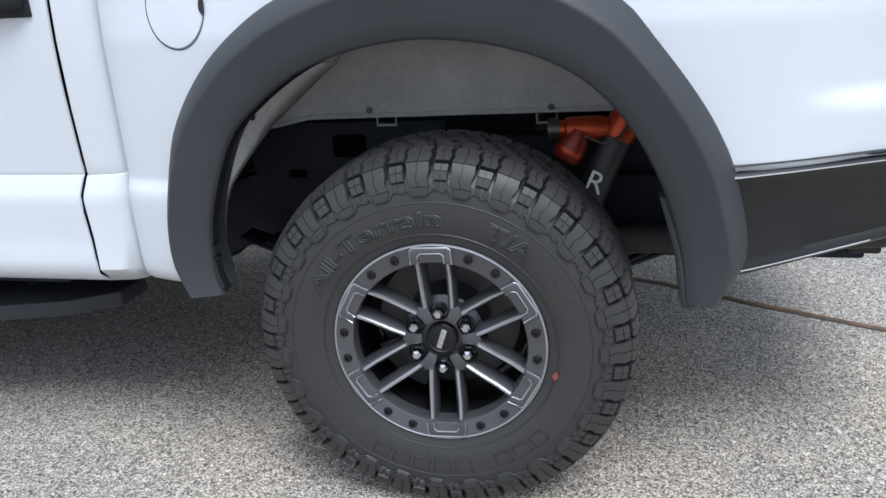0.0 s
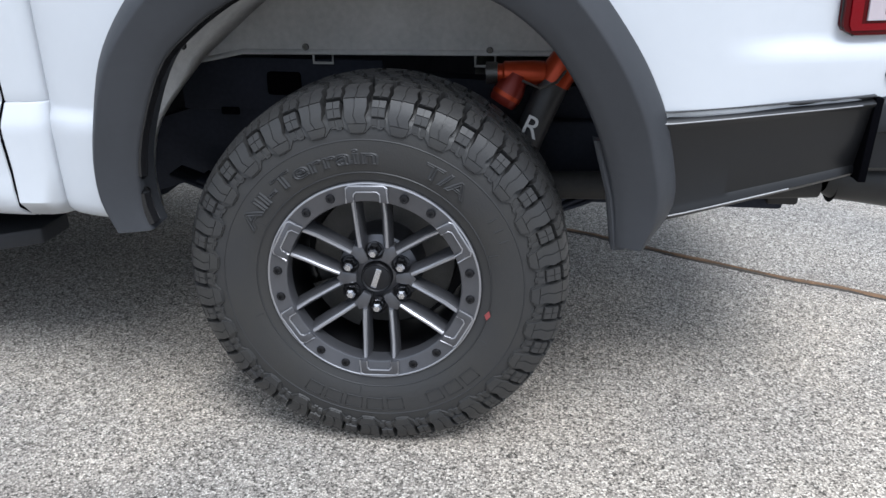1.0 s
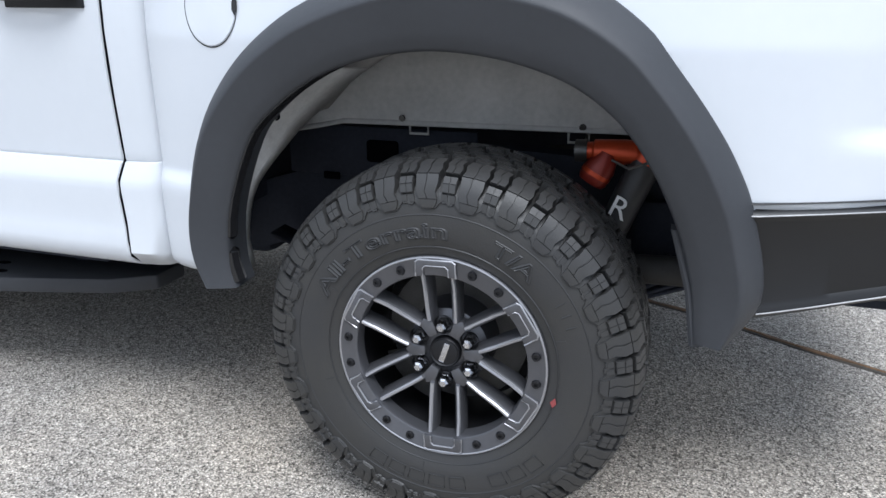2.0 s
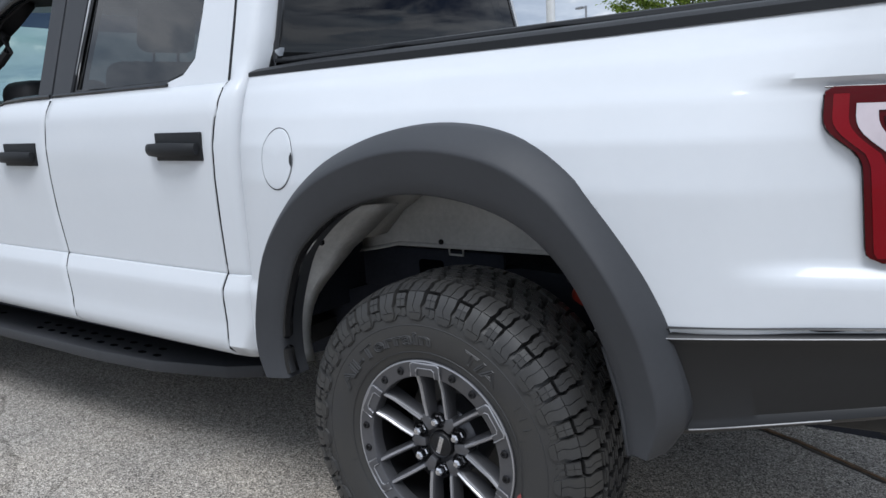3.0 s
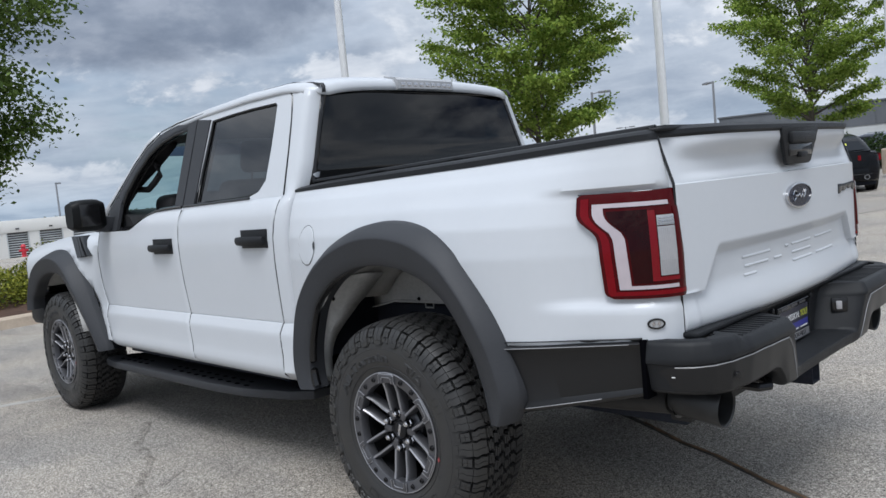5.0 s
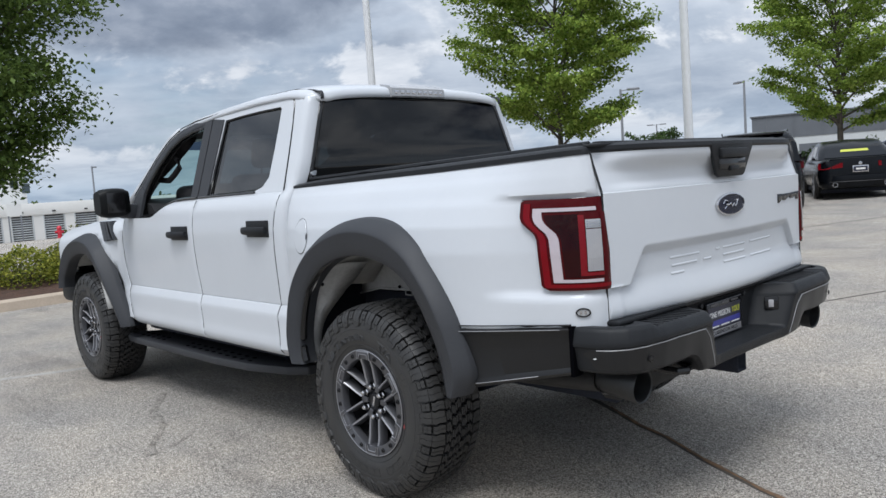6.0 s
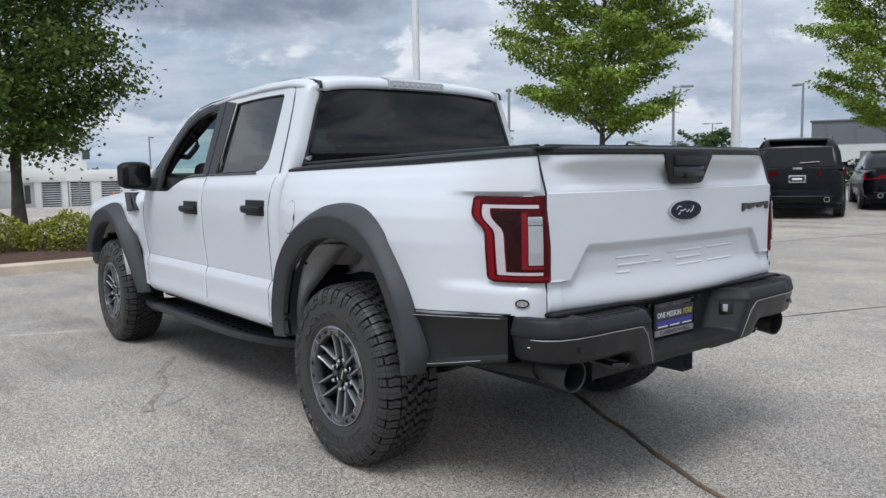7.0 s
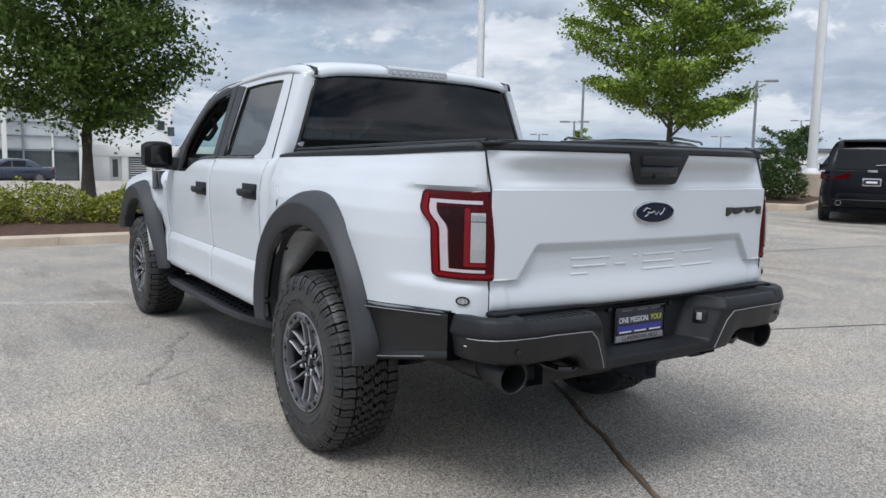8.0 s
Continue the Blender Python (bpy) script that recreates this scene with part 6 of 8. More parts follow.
        web = prism([(-0.011, 0.045), (0.011, 0.045), (0.016, 0.078), (0.0, 0.092), (-0.016, 0.078)], 0.245, 0.2755, 0.003)
        add("spoke_web", moved(([(v[0], -v[2], v[1]) for v in web[0]], [tuple(reversed(q)) for q in web[1]]), rot2), RIM)
    add("hub", lathe([(0.0, -0.258), (0.046, -0.258), (0.060, -0.252), (0.092, -0.236), (0.098, -0.20), (0.10, -0.16)], 48), RIM)
    add("centre_cap", lathe([(0.0, -0.2735), (0.026, -0.2735), (0.0305, -0.2715), (0.0335, -0.274), (0.036, -0.271), (0.037, -0.255)], 36), RIM_DARK, "dark centre cap")
    bar_ = moved(box(-0.0065, 0.0065, -0.2750, -0.2732, -0.024, 0.024, 0.002), Matrix.Rotation(radians(18), 4, "Y"))
    add("cap_bar", bar_, CHROME)
    add("brake_disc", lathe([(0.06, -0.165), (0.168, -0.165), (0.170, -0.160), (0.170, -0.140), (0.06, -0.138)], 48), STEEL)
    cal = lathe([(0.115, -0.19), (0.182, -0.19), (0.186, -0.12), (0.115, -0.12)], 10, "y", radians(200), radians(250))
    add("brake_caliper", cal, STEEL)
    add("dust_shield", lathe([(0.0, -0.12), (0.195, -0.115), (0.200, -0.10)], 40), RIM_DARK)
    return wheel


def wheels():
    for x, y, s in ((0.0, -0.7425, 1), (-WHEELBASE, -0.7125, 1), (0.0, 0.7425, -1), (-WHEELBASE, 0.7125, -1)):
        m = Matrix.Translation((x, y, TYRE_R - 0.006)) @ (Matrix.Identity(4) if s > 0 else Matrix.Rotation(math.pi, 4, "Z"))
        build_wheel(m, s, s > 0)


def wheelhouse(s, cx, front):
    arch = FRONT_IN if front else ARCH_IN
    # crown and sides of the wheel housing
    rows = []
    for y in (-1.05, -0.98, -0.84, -0.70, -0.63):
        grow = 1.03 if y < -1 else 1.045
        rows.append([(cx + p[0] * grow, y, p[1] + 0.02 - (0.0 if y < -0.8 else 0.015)) for p in arch[3:14]])
    part("wheelhouse_crown", mirrored(grid(rows, flip=True), s), LINER, truck, solid=0.006)
    xs = [lerp(-0.56, 0.56, k / 14) for k in range(15)]
    base = lambda x: 0.858 + 0.012 * (x + 0.4) - 0.03 * step(-0.40, -0.55, x)
    wall = [[(cx + x, -0.632, base(x)) for x in xs], [(cx + x, -0.616, base(x) + 0.010) for x in xs], [(cx + x, -0.612, 0.98) for x in xs], [(cx + x, -0.622, 1.10) for x in xs]]
    inner = part("wheelhouse_wall", mirrored(grid(wall, flip=True), s), LINER, truck, "dusty grey wheelhouse panel", solid=0.004)
    if not front:
        for x in (-0.237, 0.227):
            # black discs painted in for the shade of drain holes
            part("drain_hole", mirrored(moved(lathe([(0.0, -0.004), (0.008, -0.004), (0.009, 0.0)], 12), Matrix.Translation((cx + x, -0.625, 0.878))), s), GLOSS_BLACK, inner)
        for x in (-0.20, 0.215):
            part("hanger_clip", mirrored(tube([(cx + x - 0.025, -0.60, 0.865), (cx + x - 0.025, -0.60, 0.835), (cx + x + 0.025, -0.60, 0.835), (cx + x + 0.025, -0.60, 0.865)], 0.004, 6), s), LINER, inner)
        # pale liner at the front of the opening, bulging inwards
        rows = []
        for k in range(15):
            t = k / 14
            z = lerp(1.02, 0.545, t)
            x0 = along([(0.54, -0.486), (0.62, -0.497), (0.73, -0.484), (0.89, -0.418), (0.968, -0.342), (1.03, -0.26)], z)
            rows.append([(cx + x0 - 0.012, -1.022, z), (cx + x0 - 0.024, -1.00, z), (cx + x0 - 0.035 + 0.012 * math.sin(9 * t), -0.975, z + 0.01), (cx + x0 - 0.034 + 0.042 * step(0.75, 0.2, t), lerp(-0.90, -0.955, step(0.1, 0.8, t)), z + 0.01), (cx + x0 - 0.038 + 0.058 * step(0.6, 0.1, t), lerp(-0.80, -0.915, step(0.1, 0.8, t)), z)])
        ln = part("fender_liner", mirrored(grid(rows, flip=True), s), LINER_PALE, truck, "pale dusty fender liner", solid=0.004)
        for z, y in ((0.70, -0.99), (0.60, -1.0), (0.84, -0.985), (0.93, -0.97)):
            x0 = along([(0.54, -0.486), (0.73, -0.484), (0.89, -0.418), (0.968, -0.342)], z)
            part("liner_clip", mirrored(moved(lathe([(0.0, 0.006), (0.007, 0.005), (0.010, 0.0)], 10, "x"), Matrix.Translation((cx + x0 - 0.024, y, z))), s), GLOSS_BLACK, ln)
        # black edge inside the lip
        edge = [(cx + p.x - 0.012, -1.040, p.y + 0.010) for p in [curve_at([(*q, 0) for q in ARCH_IN], lerp(0.0, 0.45, k / 20)) for k in range(21)]]
        part("arch_flange", mirrored(tube(edge, [0.023 - 0.019 * step(0.6, 1.0, k / 20) for k in range(21)], 8), s), GLOSS_BLACK, truck)
        # mud edge behind the tyre
        lip = [[(along([(0.53, 0.523), (0.65, 0.504), (0.775, 0.466)], z) + dx, y, z) for dx, y in ((0.020, -1.030), (0.006, -1.040), (-0.006, -1.043), (-0.012, -1.038), (-0.012, -1.00))] for z in [0.770, 0.765, 0.74, 0.70, 0.65, 0.60, 0.56, 0.535]]
        lv, lf = grid(lip)
        part("mud_flap", mirrored((lv, lf + [tuple(range(5)), tuple(range(len(lv) - 1, len(lv) - 6, -1))]), s), FLARE, truck, smooth=40)
        # added dark box; hides bright ground behind the arch, where shade belongs
        part("hanger_bracket", mirrored(box(0.36, 1.0, -0.60, -0.50, 0.48, 0.70, 0.01), s), UNDER, truck)
    else:
        part("splash_guard", mirrored(box(cx + 0.50, cx + 0.54, -0.93, -0.66, 0.46, 0.80, 0.01), s), UNDER, truck)


def chassis():
    for s in (1, -1):
        rail = [(-4.4, 0.60), (-3.2, 0.60), (-2.9, 0.50), (-0.9, 0.50), (-0.45, 0.64), (0.0, 0.70), (0.5, 0.68), (1.08, 0.62)]
        rows = [[(x, -0.56, z - 0.10), (x, -0.56, z + 0.10), (x, -0.48, z + 0.10), (x, -0.48, z - 0.10)] for x, z in rail]
        frame_ = part("frame_rail", mirrored(grid(rows, closed_u=True), s), UNDER, truck, "dark chassis rail")
        part("rail_plate", mirrored(box(-0.60, -0.05, -0.572, -0.558, 0.70, 0.84, 0.004), s), UNDER, frame_)
        # solid black boxes in place of openings; their shade is colour
        part("rail_hole", mirrored(box(-0.36, -0.27, -0.580, -0.571, 0.745, 0.805, 0.008), s), HOLE, frame_)
        part("rail_hole", mirrored(box(-0.495, -0.445, -0.580, -0.571, 0.688, 0.708, 0.004), s), HOLE, frame_)
        # leaf pack
        leaf = [(-0.62, 0.54), (-0.3, 0.42), (0.0, 0.385), (0.35, 0.45), (0.72, 0.60)]
        part("leaf_spring", mirrored(join(*[grid([[(x * (1 - 0.12 * k), -0.68, z - 0.012 * k), (x * (1 - 0.12 * k), -0.60, z - 0.012 * k)] for x, z in leaf]) for k in range(4)]), s), UNDER, truck, solid=0.009)
        # damper with its remote reservoir
        body = part("damper", mirrored(tube([(0.30, -0.705, 0.60), (0.345, -0.695, 0.72), (0.385, -0.685, 0.815)], [0.036, 0.037, 0.037], 16), s), SHOCK_GREY, truck, "dark damper with orange reservoir")
        part("damper_shaft", mirrored(tube([(0.14, -0.72, 0.30), (0.30, -0.705, 0.60)], 0.024, 10), s), STEEL, body)
        part("damper_head", mirrored(tube([(0.385, -0.685, 0.815), (0.402, -0.682, 0.850), (0.415, -0.680, 0.880)], [0.040, 0.041, 0.034], 14), s), ORANGE, body, "orange anodised damper head")
        part("reservoir", mirrored(tube([(0.235, -0.690, 0.835), (0.262, -0.690, 0.836), (0.266, -0.690, 0.836), (0.335, -0.688, 0.838), (0.362, -0.686, 0.838)], [0.022, 0.022, 0.028, 0.029, 0.027], 14), s), ORANGE, body, "orange remote reservoir")
        part("reservoir_cap", mirrored(tube([(0.222, -0.690, 0.835), (0.250, -0.690, 0.836)], 0.0265, 14), s), STEEL, body)
        part("bottle", mirrored(tube([(0.262, -0.705, 0.765), (0.266, -0.704, 0.772), (0.282, -0.700, 0.800), (0.298, -0.695, 0.835)], [0.031, 0.035, 0.036, 0.026], 14), s), RED_SLEEVE, body, "red-orange bottle")
        part("bottle_band", mirrored(tube([(0.271, -0.703, 0.781), (0.276, -0.7015, 0.790)], 0.0366, 14), s), ORANGE, body)
        part("hose", mirrored(tube([(0.31, -0.725, 0.825), (0.35, -0.745, 0.812), (0.39, -0.735, 0.825), (0.41, -0.72, 0.85)], 0.0035, 6), s), STEEL, body)
        if s > 0:
            g = lettering("R", 0.052, 0.001)
            mm = Matrix.Translation((0.326, -0.7405, 0.695)) @ Matrix.Rotation(radians(90), 4, "X") @ Matrix.Rotation(radians(-22), 4, "Z")
            part("sleeve_letter", moved(g, mm), WHITE_PRINT, body, smooth=0)
        # exhaust
        path = [(-0.10, -0.70, 0.52), (0.30, -0.72, 0.565), (0.62, -0.72, 0.575), (0.85, -0.72, 0.59), (1.02, -0.725, 0.605)]
        pipe = part("exhaust_pipe", mirrored(tube(path, [0.032, 0.034, 0.036, 0.040, 0.042], 16), s), MUFFLER, truck, "stained exhaust pipe")
        tip = moved(lathe([(0.044, -0.17), (0.056, -0.145), (0.063, 0.0), (0.0615, 0.005), (0.057, 0.0), (0.052, -0.13)], 28, "x"), Matrix.Translation((1.200, -0.728, 0.610)) @ Matrix.Rotation(radians(4), 4, "Y"))
        part("exhaust_tip", mirrored(tip, s), EXHAUST, pipe, "black exhaust tip")
        # flat black disc closes the pipe inside the tip
        part("inner_soot", mirrored(moved(lathe([(0.0, 0.0), (0.052, 0.0)], 24, "x"), Matrix.Translation((1.05, -0.728, 0.607))), s), GLOSS_BLACK, pipe)
    part("rear_axle", join(tube([(0, -0.80, 0.43), (0, 0.80, 0.43)], 0.05, 14), moved(lathe([(0.0, -0.17), (0.10, -0.15), (0.16, -0.06), (0.17, 0.0), (0.16, 0.06), (0.10, 0.15), (0.0, 0.17)], 20, "x"), Matrix.Translation((0, 0.05, 0.43)))), UNDER, truck)
    part("front_axle", tube([(-WHEELBASE, -0.80, 0.43), (-WHEELBASE, 0.80, 0.43)], 0.05, 12), UNDER, truck)
    part("drive_shaft", tube([(-2.2, 0.05, 0.50), (-0.15, 0.05, 0.44)], 0.045, 12), UNDER, truck)
    part("fuel_tank", box(-2.3, -0.75, -0.46, -0.05, 0.38, 0.56, 0.05), UNDER, truck)
    part("gearbox", box(-3.2, -2.3, -0.25, 0.25, 0.40, 0.62, 0.08), UNDER, truck)
    part("silencer", tube([(-1.9, 0.35, 0.46), (-1.0, 0.35, 0.46)], 0.12, 16), MUFFLER, truck)
    spare = lathe([(0.20, -0.10), (0.22, -0.13), (0.36, -0.13), (0.40, -0.09), (0.41, 0.0), (0.40, 0.09), (0.36, 0.13), (0.22, 0.13), (0.20, 0.10)], 40, "z")
    part("spare_tyre", moved(spare, Matrix.Translation((0.56, 0.0, 0.66))), RUBBER, truck)
    part("engine_block", box(-4.4, -3.2, -0.40, 0.40, 0.55, 1.10, 0.08), UNDER, truck)
    part("underbody", box(-4.4, -0.76, -0.62, 0.62, 0.60, 0.66, 0.01), UNDER, truck)


def running_board(s):
    outline = [(-3.20, -0.70), (-3.285, -0.80), (-3.285, -0.86), (-3.24, -0.892), (-3.05, -0.916), (-1.75, -0.908), (-1.42, -0.880), (-1.10, -0.798), (-0.985, -0.725), (-0.98, -0.60), (-3.10, -0.60)]
    pr = prism(outline, 0.346, 0.394, 0.008)
    board = part("running_board", mirrored(pr, s), FLARE, truck, "black perforated running board", smooth=30)
    for x0, x1 in ((-3.14, -2.66), (-2.36, -1.40)):
        n = int((x1 - x0) / 0.095)
        for k in range(n):
            for y, dx in ((-0.775, 0.0), (-0.835, 0.048)):
                # flat black discs stand for shaded holes through the board
                hole = moved(lathe([(0.0, 0.05), (0.80, 0.05), (1.0, 0.03), (1.06, -0.1)], 6, "z"), Matrix.Translation((x0 + 0.095 * k + dx, y, 0.3942)) @ Matrix.Diagonal((0.024, 0.013, 0.018, 1)))
                part("tread_hole", mirrored(hole, s), HOLE, board)
    for x in (-2.9, -2.45, -1.3):
        part("board_bracket", mirrored(tube([(x, -0.50, 0.52), (x, -0.60, 0.44), (x, -0.68, 0.375)], 0.024, 8), s), UNDER, board)
    part("pinch_weld", mirrored(box(-2.92, -1.05, -0.84, -0.78, 0.465, 0.52, 0.01), s), UNDER, truck)


for side in (1, -1):
    rear_flank(side)
    flare(side, FRONT_OUT, FRONT_IN, -WHEELBASE, lambda t: 0.985 - 0.025 * step(0.65, 1.0, t), lambda t: 1.080 - 0.065 * step(0.60, 1.0, t), "front_flare")
    doors(side)
    wheelhouse(side, 0.0, False)
    wheelhouse(side, -WHEELBASE, True)
    running_board(side)
cab_shell()
cabin()
nose()
tailgate()
bed_inside()
bumper()
chassis()
wheels()


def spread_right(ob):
    """Shifts the truck's right flank outward so that it fits the camera's view."""
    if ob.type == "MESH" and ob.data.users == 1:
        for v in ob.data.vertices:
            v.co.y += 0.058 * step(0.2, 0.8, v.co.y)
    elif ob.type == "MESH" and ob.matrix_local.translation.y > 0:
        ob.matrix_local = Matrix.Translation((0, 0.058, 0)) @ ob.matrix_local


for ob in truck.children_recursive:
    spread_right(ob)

# ---------------------------------------------------------------- ground, joints, kerbs, islands
def ground_z(x, y):
    return -0.75 * step(-37, -58, x) + 0.022 * (min(max(y, 1.3), 26.0) - 1.3) * step(-40, -14, x)


def ground():
    xs = [-1500, -400, -150, -90, -70] + [-60 + 1.5 * k for k in range(18)] + [-32, -24, -15, -8, -4, 0, 4, 8, 15, 30, 60, 120, 400, 1500]
    ys = [-1500, -400, -120, -60, -30, -15, -8, -4, 0, 1.3, 4, 8, 12, 16, 20, 26, 30, 60, 120, 400, 1500]
    tagged(part("ground", grid([[(x, y, ground_z(x, y)) for x in xs] for y in ys]), PAVE, None, smooth=0), "pale exposed-aggregate parking lot pavement", "ground", kind="structure")


def ragged_strip(pts, width, z, seed, rough=0.35, pitch=0.04):
    """A joint filler: a thin uneven ribbon along a line of points."""
    rng = random.Random(seed)
    rows, w, side = [], width, 0.0
    for (ax, ay), (bx, by) in zip(pts, pts[1:]):
        d = Vector((bx - ax, by - ay))
        n = max(2, int(d.length / pitch))
        p = Vector((-d.y, d.x)).normalized()
        for k in range(n):
            w = lerp(w, width * rng.uniform(1 - rough, 1 + rough), 0.5)
            side = lerp(side, rng.uniform(-1, 1) * width * 0.6, 0.25)
            c = Vector((ax, ay)) + d * (k / n) + p * side
            gz = z + ground_z(c.x, c.y)
            rows.append([(c.x - p.x * w, c.y - p.y * w, gz - 0.003), (c.x - p.x * w * 0.6, c.y - p.y * w * 0.6, gz), (c.x + p.x * w * 0.6, c.y + p.y * w * 0.6, gz), (c.x + p.x * w, c.y + p.y * w, gz - 0.003)])
    return grid(rows)


def joints():
    lines = [("pavement_joint", [(-9.2, 5.3), (-4.0, 2.65), (-0.37, 0.83), (0.10, 0.615), (0.41, 0.440), (0.63, 0.350), (0.90, 0.195), (1.06, 0.120), (1.27, 0.015), (1.45, -0.050), (2.6, -0.65), (6.0, -2.40)], 0.017, JOINT, 3),
             ("pavement_joint", [(-1.50, 1.36), (-0.38, 3.37), (0.04, 4.35), (1.2, 6.9), (6.0, 17.4)], 0.012, JOINT, 4),
             ("pavement_joint", [(-6.2, 3.77), (-3.42, 7.98), (-2.98, 9.78), (0.5, 17.5)], 0.014, JOINT, 5),
             ("pavement_joint", [(-12, -7.5), (-6.0, -3.9), (-1.5, -4.2), (4.0, -7.0)], 0.012, JOINT, 6)]
    for name, pts, w, mat, seed in lines:
        ob = part(name, ragged_strip(pts, w, 0.0035, seed), mat, None, smooth=0)
        tagged(ob, "dark ragged joint in the pavement", "joint", kind="structure")
    ob = part("joint_soil", ragged_strip([(0.10, 0.620), (0.41, 0.445), (0.63, 0.356), (0.90, 0.201), (1.06, 0.126), (1.27, 0.021), (1.45, -0.044), (2.6, -0.644), (4.0, -1.34)], 0.0115, 0.0065, 9, 0.9), RUST_DIRT, None, smooth=0)
    tagged(ob, "rusty brown soil caught in a pavement joint", "joint", kind="structure")
    for pts, w, seed in (([(-2.75, -0.86), (-2.3, -1.12), (-1.95, -1.20), (-1.6, -1.42), (-1.38, -1.50)], 0.028, 21), ([(-1.62, -1.18), (-1.50, -1.33), (-1.52, -1.48)], 0.018, 22)):
        ob = part("dirt_scuff", ragged_strip(pts, w, 0.0034, seed, 0.55, 0.06), SCUFF, None, smooth=0)
        tagged(ob, "dark dirt scuff on the pavement", "dirt", kind="structure")
    for pts in ([(-7.2, 12.4), (-4.4, 8.2)], [(-7.2, -8.2), (-4.72, -2.04), (-4.41, -1.32), (-4.0, -0.3)], [(-12.6, 8.6), (-7.4, 6.0)], [(-2.6, 17.2), (-0.2, 12.4)], [(-5.6, 9.0), (-4.4, 8.2), (-3.4, 7.6)]):
        ob = part("parking_line", ragged_strip(pts, 0.05, 0.0035, 12, 0.15, 0.2), LINE_PAINT, None, smooth=0)
        tagged(ob, "worn white parking line", "line", "parking lines", kind="structure")


def island(poly, name_label, mulch_label, seed):
    """Kerbed bed: concrete kerb stones round a mounded mulch sheet."""
    rng = random.Random(seed)
    n = len(poly)
    c = Vector((sum(p[0] for p in poly) / n, sum(p[1] for p in poly) / n))
    inner = []
    for p in poly:
        d = (c - Vector(p)).normalized()
        inner.append(tuple(Vector(p) + d * 0.24))
    kerb = thing("kerb", name_label, "kerb", kind="structure")
    for i in range(n):
        a, b, a2, b2 = Vector(poly[i]), Vector(poly[(i + 1) % n]), Vector(inner[i]), Vector(inner[(i + 1) % n])
        m = max(1, round((b - a).length / 3.0))
        for k in range(m):
            g = 0.006 / max(0.1, (b - a).length / m)
            t0, t1 = (k + g) / m, (k + 1 - g) / m
            p, q, q2, p2 = a.lerp(b, t0), a.lerp(b, t1), a2.lerp(b2, t1), a2.lerp(b2, t0)
            inw = ((p2 - p).normalized()) * 0.03
            lo = [(p.x, p.y, -0.02), (q.x, q.y, -0.02), (q.x + inw.x * 0.7, q.y + inw.y * 0.7, 0.125), (p.x + inw.x * 0.7, p.y + inw.y * 0.7, 0.125)]
            up_ = [(q.x + 2 * inw.x, q.y + 2 * inw.y, 0.15), (p.x + 2 * inw.x, p.y + 2 * inw.y, 0.15), (q2.x, q2.y, 0.152), (p2.x, p2.y, 0.152), (q2.x, q2.y, 0.0), (p2.x, p2.y, 0.0)]
            v = lo + up_
            v = [(x, y, z + ground_z(x, y)) for x, y, z in v]
            part("kerb_stone", (v, [(0, 1, 2, 3), (3, 2, 4, 5), (5, 4, 6, 7), (7, 6, 8, 9), (0, 3, 5, 7, 9), (1, 8, 6, 4, 2)]), KERB, kerb, smooth=0)
    rows = []
    for k in range(7):
        t = k / 6
        ring_ = []
        for i in range(n):
            a, b = Vector(inner[i]), Vector(inner[(i + 1) % n])
            for j in range(10):
                p = a.lerp(b, j / 10).lerp(c, t * 0.98)
                ring_.append((p.x, p.y, ground_z(p.x, p.y) + 0.118 + 0.10 * math.sin(t * math.pi / 2) + rng.uniform(-0.015, 0.02)))
        rows.append(ring_)
    tagged(part("mulch_bed", grid(rows, closed_u=True), MULCH, None, smooth=60), mulch_label, "mulch", kind="structure")


ground()
joints()
island([(-9.55, -24.0), (-9.30, -8.0), (-9.42, -1.0), (-9.55, 1.5), (-9.62, 8.0), (-9.9, 11.4), (-10.6, 12.3), (-14.0, 12.3), (-15.6, 11.0), (-15.8, 0.0), (-15.8, -24.0)],
       "pale concrete kerb round a planted island", "brown bark mulch bed in the island", 1)
island([(-12.4, 14.9), (-8.3, 15.5), (-7.75, 15.9), (-8.6, 18.6), (-9.6, 21.4), (-13.6, 21.0)], "pale concrete kerb round the pole's island", "brown bark mulch bed round the pole", 2)

# ---------------------------------------------------------------- plants
def leaves(points, size, seed, droop=0.3):
    """One bent four-cornered leaf at each point, as vertex and face lists."""
    rng = np.random.default_rng(seed)
    n = len(points)
    p = np.asarray(points)
    az, tilt, roll = rng.uniform(0, 2 * np.pi, n), rng.normal(-droop, 0.55, n), rng.normal(0, 0.6, n)
    d = np.stack([np.cos(az) * np.cos(tilt), np.sin(az) * np.cos(tilt), np.sin(tilt)], 1)
    sd = np.stack([-np.sin(az), np.cos(az), np.zeros(n)], 1)
    up_ = np.cross(d, sd)
    sd = sd * np.cos(roll)[:, None] + up_ * np.sin(roll)[:, None]
    s = size * rng.uniform(0.65, 1.3, n)[:, None]
    nrm = np.cross(d, sd)
    a, c = p, p + d * s
    b = p + d * s * 0.45 + sd * s * 0.33 + nrm * s * 0.10
    e = p + d * s * 0.45 - sd * s * 0.33 + nrm * s * 0.10
    verts = np.stack([a, b, c, e], 1).reshape(-1, 3)
    idx = np.arange(n) * 4
    faces = np.concatenate([np.stack([idx, idx + 1, idx + 2], 1), np.stack([idx, idx + 2, idx + 3], 1)])
    return verts.tolist(), [tuple(q) for q in faces.tolist()]


